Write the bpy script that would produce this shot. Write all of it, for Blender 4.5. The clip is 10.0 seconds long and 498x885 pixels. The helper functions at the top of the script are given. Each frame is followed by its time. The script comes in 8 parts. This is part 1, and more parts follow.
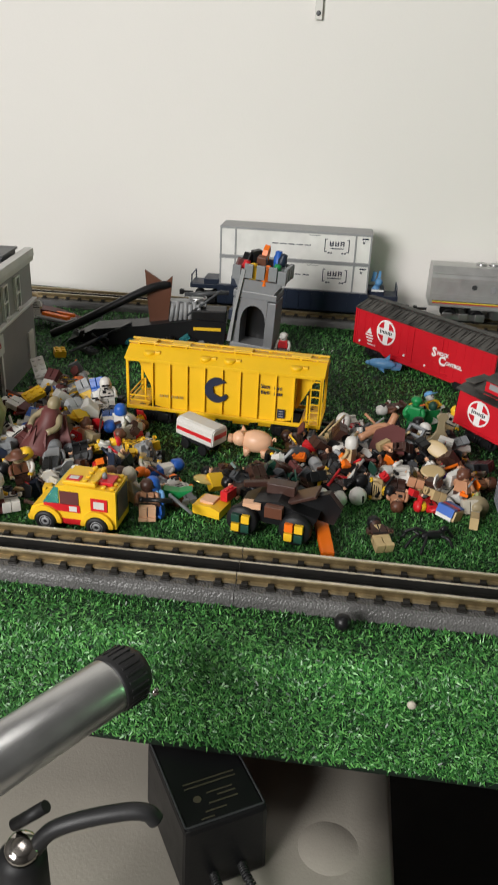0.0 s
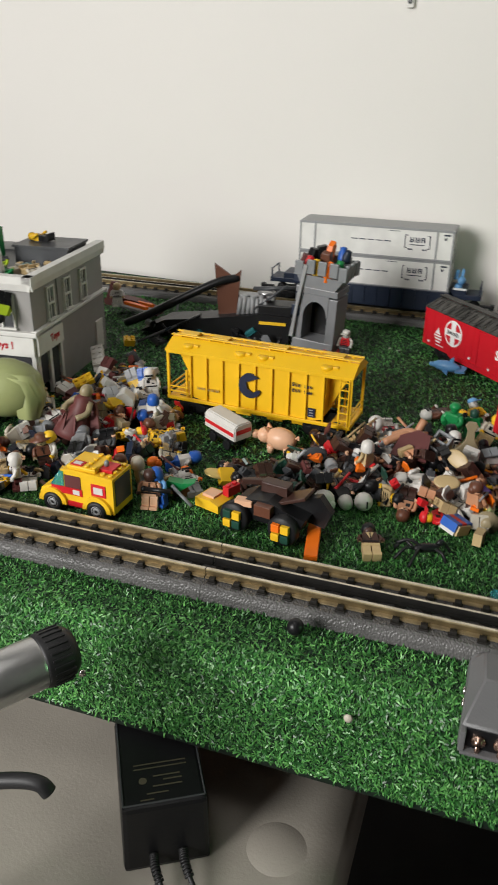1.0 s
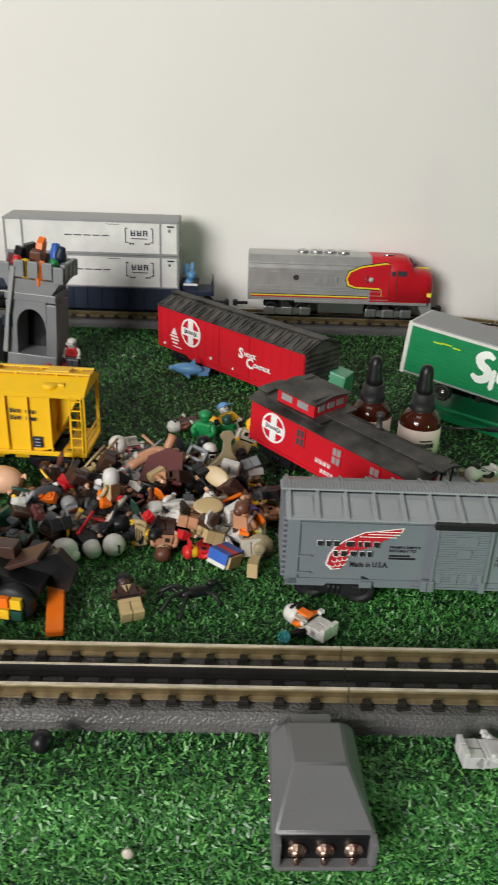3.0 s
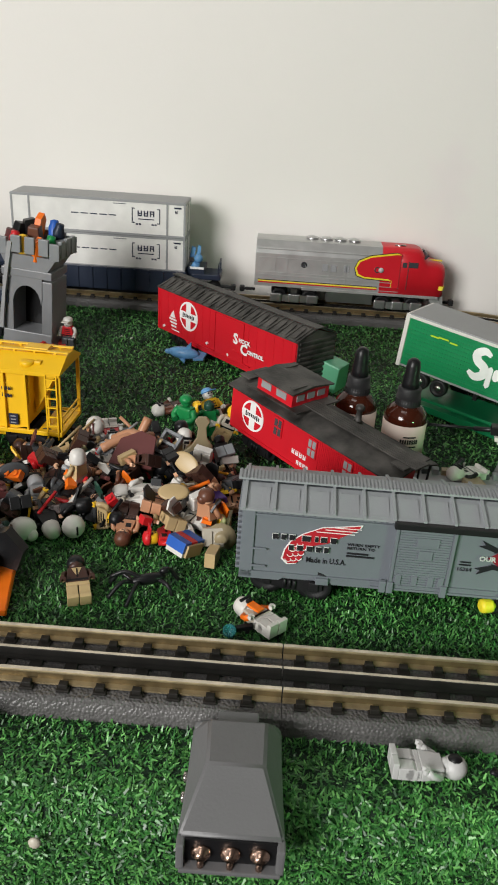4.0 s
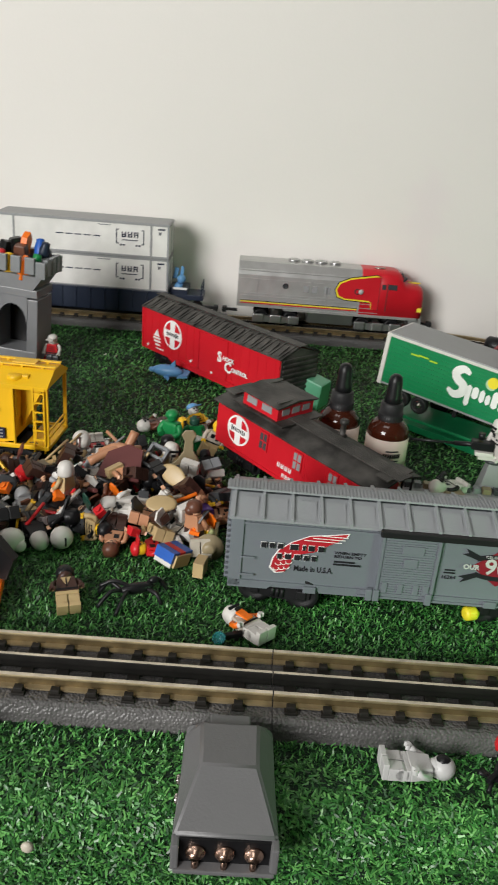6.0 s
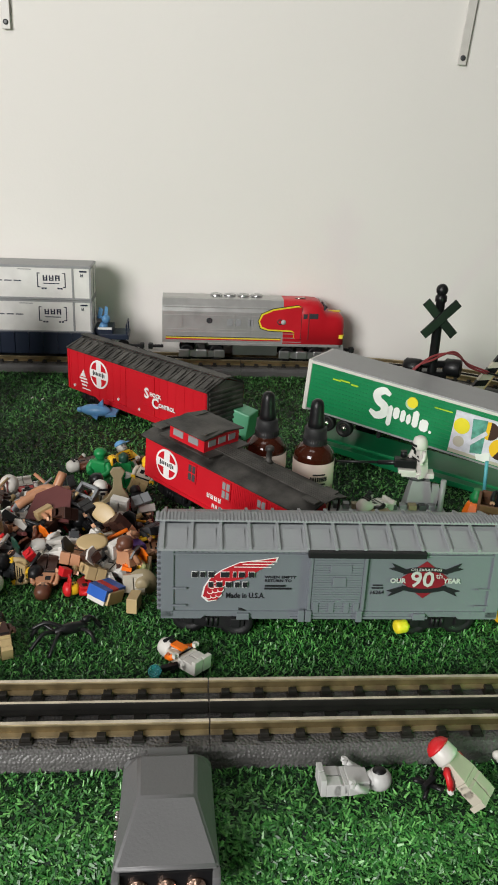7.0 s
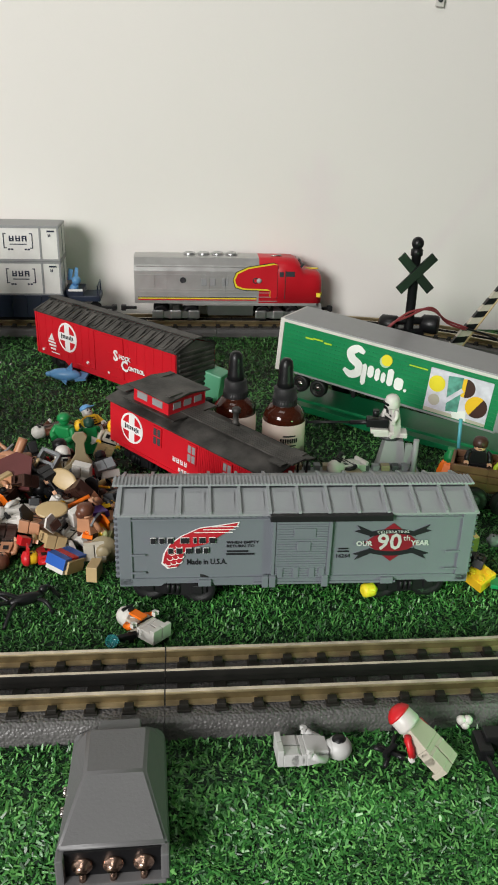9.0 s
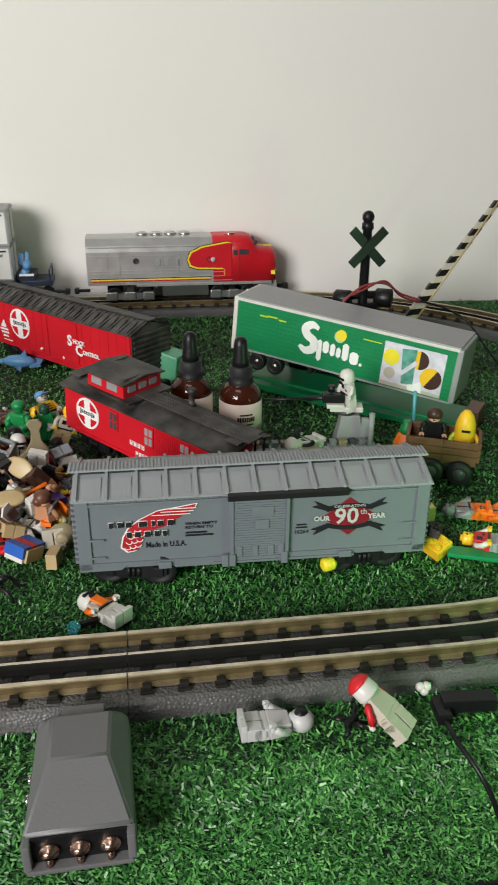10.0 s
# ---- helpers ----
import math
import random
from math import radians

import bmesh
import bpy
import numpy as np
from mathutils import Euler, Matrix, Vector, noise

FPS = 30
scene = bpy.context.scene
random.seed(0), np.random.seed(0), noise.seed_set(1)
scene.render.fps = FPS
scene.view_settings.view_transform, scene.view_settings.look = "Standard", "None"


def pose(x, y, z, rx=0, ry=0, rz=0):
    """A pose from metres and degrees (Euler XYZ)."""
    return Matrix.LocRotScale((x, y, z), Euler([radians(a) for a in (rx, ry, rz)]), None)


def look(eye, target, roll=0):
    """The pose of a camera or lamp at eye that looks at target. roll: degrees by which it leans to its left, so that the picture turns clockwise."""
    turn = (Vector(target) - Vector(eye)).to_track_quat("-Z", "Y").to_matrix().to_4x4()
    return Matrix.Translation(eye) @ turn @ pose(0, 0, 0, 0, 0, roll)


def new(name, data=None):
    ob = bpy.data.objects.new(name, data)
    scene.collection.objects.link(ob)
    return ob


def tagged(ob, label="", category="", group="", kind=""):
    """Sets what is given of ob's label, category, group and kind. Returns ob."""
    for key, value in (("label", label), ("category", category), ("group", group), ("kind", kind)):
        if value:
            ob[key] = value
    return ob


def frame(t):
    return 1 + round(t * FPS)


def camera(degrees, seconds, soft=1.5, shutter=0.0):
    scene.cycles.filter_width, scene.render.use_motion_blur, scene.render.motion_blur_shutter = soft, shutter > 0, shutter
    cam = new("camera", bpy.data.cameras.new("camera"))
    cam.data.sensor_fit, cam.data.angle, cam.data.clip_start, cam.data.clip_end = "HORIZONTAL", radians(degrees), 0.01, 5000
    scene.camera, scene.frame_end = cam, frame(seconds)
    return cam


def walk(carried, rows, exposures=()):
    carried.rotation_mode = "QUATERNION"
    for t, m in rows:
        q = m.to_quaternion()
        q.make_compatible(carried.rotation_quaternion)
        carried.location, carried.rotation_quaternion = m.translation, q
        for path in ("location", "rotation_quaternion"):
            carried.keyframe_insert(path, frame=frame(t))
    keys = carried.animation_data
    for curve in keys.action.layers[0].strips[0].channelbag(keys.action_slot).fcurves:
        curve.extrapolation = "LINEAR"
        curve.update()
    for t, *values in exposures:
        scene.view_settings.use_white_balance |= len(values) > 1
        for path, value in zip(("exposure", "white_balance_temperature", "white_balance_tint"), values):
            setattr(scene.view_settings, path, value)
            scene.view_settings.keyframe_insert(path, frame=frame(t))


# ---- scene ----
cam = camera(35.5, 10.0, 1.8, 0.4)
PATH = [
    (0, (-0.093, -0.501, 0.368), (-0.292, 1.299, -0.481), 2.5),
    (0.5, (-0.046, -0.491, 0.361), (-0.365, 1.263, -0.545), 0.7),
    (1, (0.04, -0.472, 0.381), (-0.533, 1.228, -0.503), 0.8),
    (1.5, (0.05, -0.441, 0.376), (-0.615, 1.217, -0.523), 3.1),
    (2, (0.045, -0.394, 0.369), (-0.599, 1.256, -0.56), 1.3),
    (2.5, (0.032, -0.365, 0.369), (-0.327, 1.412, -0.476), -1.2),
    (3, (0.027, -0.347, 0.34), (0.079, 1.46, -0.515), 2.2),
    (3.2, (0.04, -0.345, 0.342), (0.114, 1.444, -0.549), 3.4),
    (4.3, (0.102, -0.316, 0.331), (-0.014, 1.482, -0.537), 2.5),
    (4.5, (0.12, -0.306, 0.33), (-0.054, 1.499, -0.514), 1.3),
    (5, (0.127, -0.305, 0.325), (-0.111, 1.491, -0.521), 1.2),
    (5.2, (0.114, -0.315, 0.325), (-0.1, 1.483, -0.523), 2.4),
    (6.3, (0.069, -0.352, 0.331), (0.155, 1.488, -0.448), 3.8),
    (6.5, (0.074, -0.356, 0.333), (0.188, 1.497, -0.412), 3.0),
    (7, (0.085, -0.355, 0.329), (0.247, 1.5, -0.401), 2.5),
    (7.5, (0.09, -0.336, 0.323), (0.24, 1.505, -0.445), 2.9),
    (8, (0.1, -0.342, 0.323), (0.242, 1.492, -0.462), 2.7),
    (8.5, (0.106, -0.341, 0.323), (0.258, 1.487, -0.474), 2.3),
    (9, (0.11, -0.338, 0.32), (0.288, 1.48, -0.495), 1.7),
    (9.5, (0.108, -0.339, 0.32), (0.327, 1.464, -0.517), 1.5),
    (10, (0.118, -0.339, 0.321), (0.379, 1.446, -0.542), 0.5),
]
walk(cam, [(t, look(eye, target, roll)) for t, eye, target, roll in PATH], [(0.0, -0.10), (1.5, -0.05), (3.0, 0.0), (7.0, -0.02), (10.0, 0.03)])

# ---------- light ----------
world = bpy.data.worlds.new("room_air")
scene.world = world
world.use_nodes = True
wbg = world.node_tree.nodes["Background"]
wbg.inputs[0].default_value = (0.9, 0.95, 1.0, 1)
wbg.inputs[1].default_value = 0.02


def area(name, m, sx, sy, watts, color):
    d = bpy.data.lights.new(name, "AREA")
    d.shape, d.size, d.size_y, d.energy, d.color = "RECTANGLE", sx, sy, watts, color
    ob = new(name, d)
    ob.matrix_world = m
    return ob


area("window_light", look((-1.35, -1.80, 0.90), (0.0, 0.3, 0.05)), 1.05, 1.05, 79, (1.0, 0.985, 0.96))
area("ceiling_panel_light", look((-0.25, -0.30, 1.62), (0.0, 0.12, 0.0)), 0.8, 0.5, 4.0, (1.0, 0.975, 0.93))
area("green_signal_glow", look((0.47, -0.06, 0.07), (0.30, 0.11, 0.035)), 0.03, 0.03, 0.42, (0.35, 1.0, 0.38))


# ---------- materials ----------
def mat(name, color, rough=0.45, metal=0.0, vary=0.06, scale=60.0, bump=0.02, bscale=400.0, coat=0.0, trans=0.0, spec=0.4, depth=0.0006):
    m = bpy.data.materials.new(name)
    m.use_nodes = True
    nt = m.node_tree
    b = nt.nodes["Principled BSDF"]
    b.inputs["Roughness"].default_value = rough
    b.inputs["Metallic"].default_value = metal
    b.inputs["Coat Weight"].default_value = coat
    b.inputs["Transmission Weight"].default_value = trans
    b.inputs["Specular IOR Level"].default_value = spec
    c = (*color, 1)
    co = nt.nodes.new("ShaderNodeTexCoord")
    n1 = nt.nodes.new("ShaderNodeTexNoise")
    n1.inputs["Scale"].default_value = scale
    n1.inputs["Detail"].default_value = 6
    nt.links.new(co.outputs["Object"], n1.inputs["Vector"])
    ramp = nt.nodes.new("ShaderNodeMapRange")
    ramp.inputs[1].default_value, ramp.inputs[2].default_value = 0.3, 0.7
    ramp.inputs[3].default_value, ramp.inputs[4].default_value = 1 - vary, 1 + vary
    nt.links.new(n1.outputs[0], ramp.inputs[0])
    mul = nt.nodes.new("ShaderNodeVectorMath")
    mul.operation = "MULTIPLY"
    mul.inputs[0].default_value = color
    nt.links.new(ramp.outputs[0], mul.inputs[1])
    nt.links.new(mul.outputs[0], b.inputs["Base Color"])
    rr = nt.nodes.new("ShaderNodeMapRange")
    rr.inputs[3].default_value, rr.inputs[4].default_value = max(0, rough - 0.08), min(1, rough + 0.1)
    nt.links.new(n1.outputs[0], rr.inputs[0])
    nt.links.new(rr.outputs[0], b.inputs["Roughness"])
    if bump:
        n2 = nt.nodes.new("ShaderNodeTexNoise")
        n2.inputs["Scale"].default_value = bscale
        n2.inputs["Detail"].default_value = 4
        nt.links.new(co.outputs["Object"], n2.inputs["Vector"])
        bp = nt.nodes.new("ShaderNodeBump")
        bp.inputs["Strength"].default_value = min(1, bump * 8)
        bp.inputs["Distance"].default_value = depth
        nt.links.new(n2.outputs[0], bp.inputs["Height"])
        nt.links.new(bp.outputs[0], b.inputs["Normal"])
    return m


M = {}


def plastic(name, color, rough=0.38, **k):
    M[name] = mat(name, color, rough, **k)


plastic("white", (0.62, 0.60, 0.56))
plastic("offwhite", (0.48, 0.44, 0.36))
plastic("light_grey", (0.29, 0.295, 0.30))
plastic("container_white", (0.74, 0.73, 0.70))
plastic("faint_print", (0.075, 0.066, 0.042), 0.5)
plastic("grey", (0.20, 0.21, 0.22))
plastic("dark_grey", (0.055, 0.058, 0.062))
plastic("black", (0.008, 0.008, 0.009), 0.36, spec=0.3)
plastic("yellow", (0.80, 0.48, 0.02))
plastic("red", (0.55, 0.015, 0.02))
plastic("blue", (0.02, 0.10, 0.42))
plastic("sky_blue", (0.12, 0.30, 0.55))
plastic("navy", (0.012, 0.020, 0.042))
plastic("pale_grey", (0.50, 0.50, 0.49))
plastic("green", (0.01, 0.22, 0.06))
plastic("dark_green", (0.015, 0.06, 0.04))
plastic("lime", (0.45, 0.62, 0.03))
plastic("olive", (0.30, 0.33, 0.14), 0.45)
plastic("orange", (0.85, 0.17, 0.01))
plastic("brown", (0.12, 0.045, 0.025))
plastic("dark_brown", (0.05, 0.022, 0.016))
plastic("maroon", (0.11, 0.03, 0.028), 0.55)
plastic("tan", (0.47, 0.345, 0.175))
plastic("dark_tan", (0.27, 0.22, 0.13))
plastic("skin", (0.72, 0.42, 0.26))
plastic("nougat", (0.45, 0.22, 0.12))
plastic("purple", (0.10, 0.05, 0.28))
plastic("pink", (0.70, 0.25, 0.22))
plastic("wire_red", (0.26, 0.045, 0.05))
plastic("teal", (0.08, 0.35, 0.40))
plastic("pale_green", (0.42, 0.60, 0.40))
plastic("gold", (0.65, 0.50, 0.18), 0.3, metal=0.6)
plastic("trans_teal", (0.10, 0.55, 0.60), 0.1, trans=0.7)
plastic("silver", (0.55, 0.55, 0.55), 0.32, metal=0.9)
plastic("chrome", (0.60, 0.56, 0.52), 0.15, metal=1.0, bump=0)
plastic("loco_silver", (0.50, 0.50, 0.49), 0.33, metal=0.55, vary=0.08)
# boxcar roof paler than its sides: overhead light worked into the two greys
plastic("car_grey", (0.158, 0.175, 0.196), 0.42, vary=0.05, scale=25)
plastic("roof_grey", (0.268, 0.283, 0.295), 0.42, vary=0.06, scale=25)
plastic("car_red", (0.56, 0.012, 0.022), 0.36, vary=0.05, scale=25)
plastic("car_yellow", (0.80, 0.47, 0.008), 0.42, vary=0.05, scale=30)
plastic("trailer_green", (0.008, 0.21, 0.075), 0.35)
plastic("roof_black", (0.046, 0.043, 0.039), 0.55, vary=0.85, scale=48, bump=0.06)
plastic("tower_grey", (0.20, 0.205, 0.215), 0.3)
plastic("truck_black", (0.011, 0.011, 0.012), 0.5, spec=0.3)
plastic("print_white", (0.80, 0.80, 0.78), 0.45, bump=0)
plastic("print_black", (0.015, 0.015, 0.018), 0.45, bump=0)
plastic("print_blue", (0.012, 0.018, 0.045), 0.45, bump=0)
plastic("print_red", (0.42, 0.016, 0.026), 0.45, bump=0)
plastic("print_maroon", (0.22, 0.012, 0.022), 0.45, bump=0)
plastic("mint", (0.10, 0.34, 0.20))
plastic("print_yellow", (0.80, 0.66, 0.03), 0.45, bump=0)
plastic("building_grey", (0.27, 0.26, 0.25), 0.6, vary=0.05)
plastic("building_trim", (0.62, 0.61, 0.58), 0.55)
plastic("panel_lilac", (0.62, 0.60, 0.68), 0.4, vary=0.15, scale=120)
plastic("can_teal", (0.10, 0.30, 0.24), 0.35, vary=0.35, scale=160)
plastic("window_dark", (0.05, 0.05, 0.055), 0.2)
plastic("label_paper", (0.68, 0.58, 0.50), 0.7)
plastic("amber_glass", (0.055, 0.013, 0.006), 0.08, trans=0.25, bump=0)
plastic("rubber", (0.015, 0.015, 0.016), 0.5)
plastic("wood_brown", (0.16, 0.075, 0.035), 0.6, vary=0.3)
# darker brass that stands for the shade below the rail head
plastic("rail_web_shaded", (0.17, 0.125, 0.062), 0.45, metal=0.6, vary=0.3, scale=90, bump=0.04)
plastic("rail_dark", (0.012, 0.011, 0.010), 0.6, metal=0.0, spec=0.25, vary=0.3, scale=90)
plastic("screw_bronze", (0.62, 0.42, 0.33), 0.22, metal=1.0, bump=0)
plastic("rail_brass", (0.43, 0.345, 0.205), 0.38, metal=0.75, vary=0.25, scale=90, bump=0.03)
plastic("rail_top", (0.64, 0.58, 0.47), 0.32, metal=0.8, vary=0.3, scale=70)
plastic("tie_brown", (0.014, 0.012, 0.010), 0.55, vary=0.2)
M["ballast"] = mat("ballast", (0.104, 0.101, 0.099), 0.36, vary=0.18, scale=30, bump=0)
M["bumper_grey"] = mat("bumper_grey", (0.135, 0.135, 0.138), 0.42, vary=0.05, scale=30, bump=0.03, bscale=700)
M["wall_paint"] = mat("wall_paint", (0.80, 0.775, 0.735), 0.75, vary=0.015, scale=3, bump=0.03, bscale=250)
# dark colour for the unseen walls and ceiling, so they bounce less light
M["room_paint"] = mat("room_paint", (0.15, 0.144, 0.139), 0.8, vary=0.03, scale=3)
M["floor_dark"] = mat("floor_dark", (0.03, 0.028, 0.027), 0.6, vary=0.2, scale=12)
M["tote_beige"] = mat("tote_beige", (0.31, 0.285, 0.245), 0.42, vary=0.10, scale=9, bump=0.04, bscale=500)
M["turf_backing"] = mat("turf_backing", (0.003, 0.018, 0.006), 0.8, vary=0.3, scale=40, bump=0.1, bscale=300)


def pebbled(m, scale, depth):
    """Adds a fine moulded pebble relief to a material."""
    nt = m.node_tree
    co = nt.nodes.new("ShaderNodeTexCoord")
    v = nt.nodes.new("ShaderNodeTexVoronoi")
    v.feature = "SMOOTH_F1"
    v.inputs["Scale"].default_value = scale
    v.inputs["Smoothness"].default_value = 0.5
    nt.links.new(co.outputs["Object"], v.inputs["Vector"])
    bp = nt.nodes.new("ShaderNodeBump")
    bp.invert = True
    bp.inputs["Strength"].default_value = 0.5
    bp.inputs["Distance"].default_value = depth
    nt.links.new(v.outputs["Distance"], bp.inputs["Height"])
    nt.links.new(bp.outputs[0], nt.nodes["Principled BSDF"].inputs["Normal"])


pebbled(M["ballast"], 560, 0.0016)


def turf_material():
    m = bpy.data.materials.new("turf_blade")
    m.use_nodes = True
    nt = m.node_tree
    b = nt.nodes["Principled BSDF"]
    g = nt.nodes.new("ShaderNodeNewGeometry")
    r = nt.nodes.new("ShaderNodeValToRGB")
    r.color_ramp.elements[0].color = (0.010, 0.054, 0.013, 1)
    r.color_ramp.elements[1].color = (0.155, 0.42, 0.105, 1)
    e = r.color_ramp.elements.new(0.6)
    e.color = (0.047, 0.208, 0.040, 1)
    nt.links.new(g.outputs["Random Per Island"], r.inputs[0])
    co = nt.nodes.new("ShaderNodeTexCoord")
    n = nt.nodes.new("ShaderNodeTexNoise")
    n.inputs["Scale"].default_value = 14
    n.inputs["Detail"].default_value = 3
    nt.links.new(co.outputs["Object"], n.inputs[0])
    mr = nt.nodes.new("ShaderNodeMapRange")
    mr.inputs[1].default_value, mr.inputs[2].default_value = 0.3, 0.7
    mr.inputs[3].default_value, mr.inputs[4].default_value = 0.75, 1.2
    nt.links.new(n.outputs[0], mr.inputs[0])
    mul = nt.nodes.new("ShaderNodeVectorMath")
    mul.operation = "MULTIPLY"
    nt.links.new(r.outputs[0], mul.inputs[0])
    nt.links.new(mr.outputs[0], mul.inputs[1])
    nt.links.new(mul.outputs[0], b.inputs["Base Color"])
    b.inputs["Roughness"].default_value = 0.38
    b.inputs["Specular IOR Level"].default_value = 0.5
    return m


M["turf"] = turf_material()


# ---------- mesh helpers ----------
def box(bm, c, s, bevel=0.0, rz=0.0, mi=0, m=None, taper=None):
    """A box of centre c and size s; taper: (x, y) scale of its top."""
    t = pose(*c, 0, 0, rz)
    if m is not None:
        t = m @ t
    hx, hy, hz = s[0] / 2, s[1] / 2, s[2] / 2
    tx, ty = taper or (1, 1)
    vs = []
    for z, kx, ky in ((-hz, 1, 1), (hz, tx, ty)):
        for x, y in ((-hx, -hy), (hx, -hy), (hx, hy), (-hx, hy)):
            vs.append(bm.verts.new(t @ Vector((x * kx, y * ky, z))))
    fs = [bm.faces.new([vs[i] for i in q]) for q in ((3, 2, 1, 0), (4, 5, 6, 7), (0, 1, 5, 4), (1, 2, 6, 5), (2, 3, 7, 6), (3, 0, 4, 7))]
    for f in fs:
        f.material_index = mi
    if bevel:
        es = list({e for f in fs for e in f.edges})
        res = bmesh.ops.bevel(bm, geom=es, offset=min(bevel, 0.45 * min(s)), segments=2, profile=0.6, affect="EDGES")
        fs = res["faces"] + [f for f in fs if f.is_valid]
    for f in fs:
        f.material_index = mi
    return fs


def lathe(bm, prof, m=None, n=20, mi=0, smooth=True):
    """Turns the profile (radius, z) round z."""
    m = m or Matrix()
    rings = []
    for r, z in prof:
        if r < 1e-6:
            rings.append([bm.verts.new(m @ Vector((0, 0, z)))])
        else:
            rings.append([bm.verts.new(m @ Vector((r * math.cos(2 * math.pi * i / n), r * math.sin(2 * math.pi * i / n), z))) for i in range(n)])
    for a, b in zip(rings, rings[1:]):
        for i in range(n):
            j = (i + 1) % n
            if len(a) == 1 and len(b) == 1:
                continue
            if len(a) == 1:
                q = [a[0], b[j], b[i]]
            elif len(b) == 1:
                q = [a[i], a[j], b[0]]
            else:
                q = [a[i], a[j], b[j], b[i]]
            f = bm.faces.new(q)
            f.material_index, f.smooth = mi, smooth
    for ring, flip in ((rings[0], True), (rings[-1], False)):
        if len(ring) > 2:
            f = bm.faces.new(ring[::-1] if flip else ring)
            f.material_index = mi


def cyl(bm, p, q, r, r2=None, n=14, mi=0):
    """A round bar from p to q."""
    p, q = Vector(p), Vector(q)
    d = q - p
    m = Matrix.Translation(p) @ d.to_track_quat("Z", "Y").to_matrix().to_4x4()
    lathe(bm, [(r, 0), (r if r2 is None else r2, d.length)], m, n, mi)


def ball(bm, c, r, s=(1, 1, 1), mi=0, n=14, m=None):
    k = (m or Matrix()) @ Matrix.Translation(c) @ Matrix.Diagonal((r * s[0], r * s[1], r * s[2], 1))
    prof = [(max(0.0, math.sin(math.pi * i / 8)), -math.cos(math.pi * i / 8)) for i in range(9)]
    prof[0], prof[-1] = (0, -1), (0, 1)
    lathe(bm, prof, k, n, mi)


def prism(bm, pts, x0, x1, m=None, mi=0, axis="x"):
    """Extrudes the outline pts along an axis; for x they are (y, z), for y (x, z), for z (x, y)."""
    m = m or Matrix()

    def at(a, b, t):
        return {"x": (t, a, b), "y": (a, t, b), "z": (a, b, t)}[axis]
    r0 = [bm.verts.new(m @ Vector(at(a, b, x0))) for a, b in pts]
    r1 = [bm.verts.new(m @ Vector(at(a, b, x1))) for a, b in pts]
    n = len(pts)
    fs = [bm.faces.new(r0[::-1]), bm.faces.new(r1)]
    for i in range(n):
        fs.append(bm.faces.new([r0[i], r0[(i + 1) % n], r1[(i + 1) % n], r1[i]]))
    for f in fs:
        f.material_index = mi
    bmesh.ops.recalc_face_normals(bm, faces=fs)
    return fs


def tube(bm, pts, r, n=8, mi=0):
    """A round cable through pts."""
    pts = [Vector(p) for p in pts]
    rings = []
    up = Vector((0.13, 0.2, 0.97))
    for i, p in enumerate(pts):
        d = (pts[min(i + 1, len(pts) - 1)] - pts[max(i - 1, 0)]).normalized()
        a = d.cross(up).normalized()
        b = d.cross(a)
        rings.append([bm.verts.new(p + r * (math.cos(2 * math.pi * k / n) * a + math.sin(2 * math.pi * k / n) * b)) for k in range(n)])
    for u, v in zip(rings, rings[1:]):
        for k in range(n):
            f = bm.faces.new([u[k], u[(k + 1) % n], v[(k + 1) % n], v[k]])
            f.smooth, f.material_index = True, mi
    bm.faces.new(rings[0]), bm.faces.new(rings[-1][::-1])


def spline(pts, n=8):
    """Points on a smooth line through pts."""
    P = [Vector(p) for p in pts]
    P = [2 * P[0] - P[1]] + P + [2 * P[-1] - P[-2]]
    out = []
    for a, b, c, d in zip(P, P[1:], P[2:], P[3:]):
        for i in range(n):
            t = i / n
            out.append(0.5 * (2 * b + (c - a) * t + (2 * a - 5 * b + 4 * c - d) * t * t + (3 * b - a - 3 * c + d) * t ** 3))
    return out + [P[-2]]


def mesh_of(bm, name, mats):
    bmesh.ops.recalc_face_normals(bm, faces=bm.faces[:])
    me = bpy.data.meshes.new(name)
    bm.to_mesh(me)
    bm.free()
    for k in mats if isinstance(mats, (list, tuple)) else [mats]:
        me.materials.append(M[k])
    return me


def part(name, bm, mats, parent=None, label="", m=None):
    """One mesh object under a thing."""
    ob = new(name, mesh_of(bm, name, mats))
    if parent is not None:
        ob.parent = parent
    if m is not None:
        ob.matrix_basis = m
    if label:
        ob["label"] = label
    return ob


def thing(name, label, category, m=None, group="", kind=""):
    ob = new(name)
    ob.empty_display_size = 0.02
    if m is not None:
        ob.matrix_basis = m
    return tagged(ob, label, category, group, kind)


def solid(name, bm, mats, label, category, m=None, group="", kind=""):
    """A thing of one mesh."""
    return tagged(part(name, bm, mats, None, "", m), label, category, group, kind)


def writing(name, text, size, material, parent, m, label="", bold=0.0, align="CENTER", sx=1.0):
    """Letters on a face: m puts their plane; they stand 0.2 mm proud."""
    c = bpy.data.curves.new(name, "FONT")
    c.body, c.size, c.align_x, c.align_y, c.extrude, c.offset = text, size, align, "CENTER", 0.00015, bold
    c.resolution_u = 2
    c.materials.append(M[material])
    ob = new(name, c)
    ob.parent = parent
    ob.matrix_basis = m @ Matrix.Diagonal((sx, 1, 1, 1))
    if label:
        ob["label"] = label
    return ob


def plate(bm, pts, thick=0.0004, mi=0, m=None):
    """A flat print: the outline pts (x, z) on the plane y = 0, facing -y."""
    prism(bm, pts, -thick, 0.0002, m, mi, axis="y")


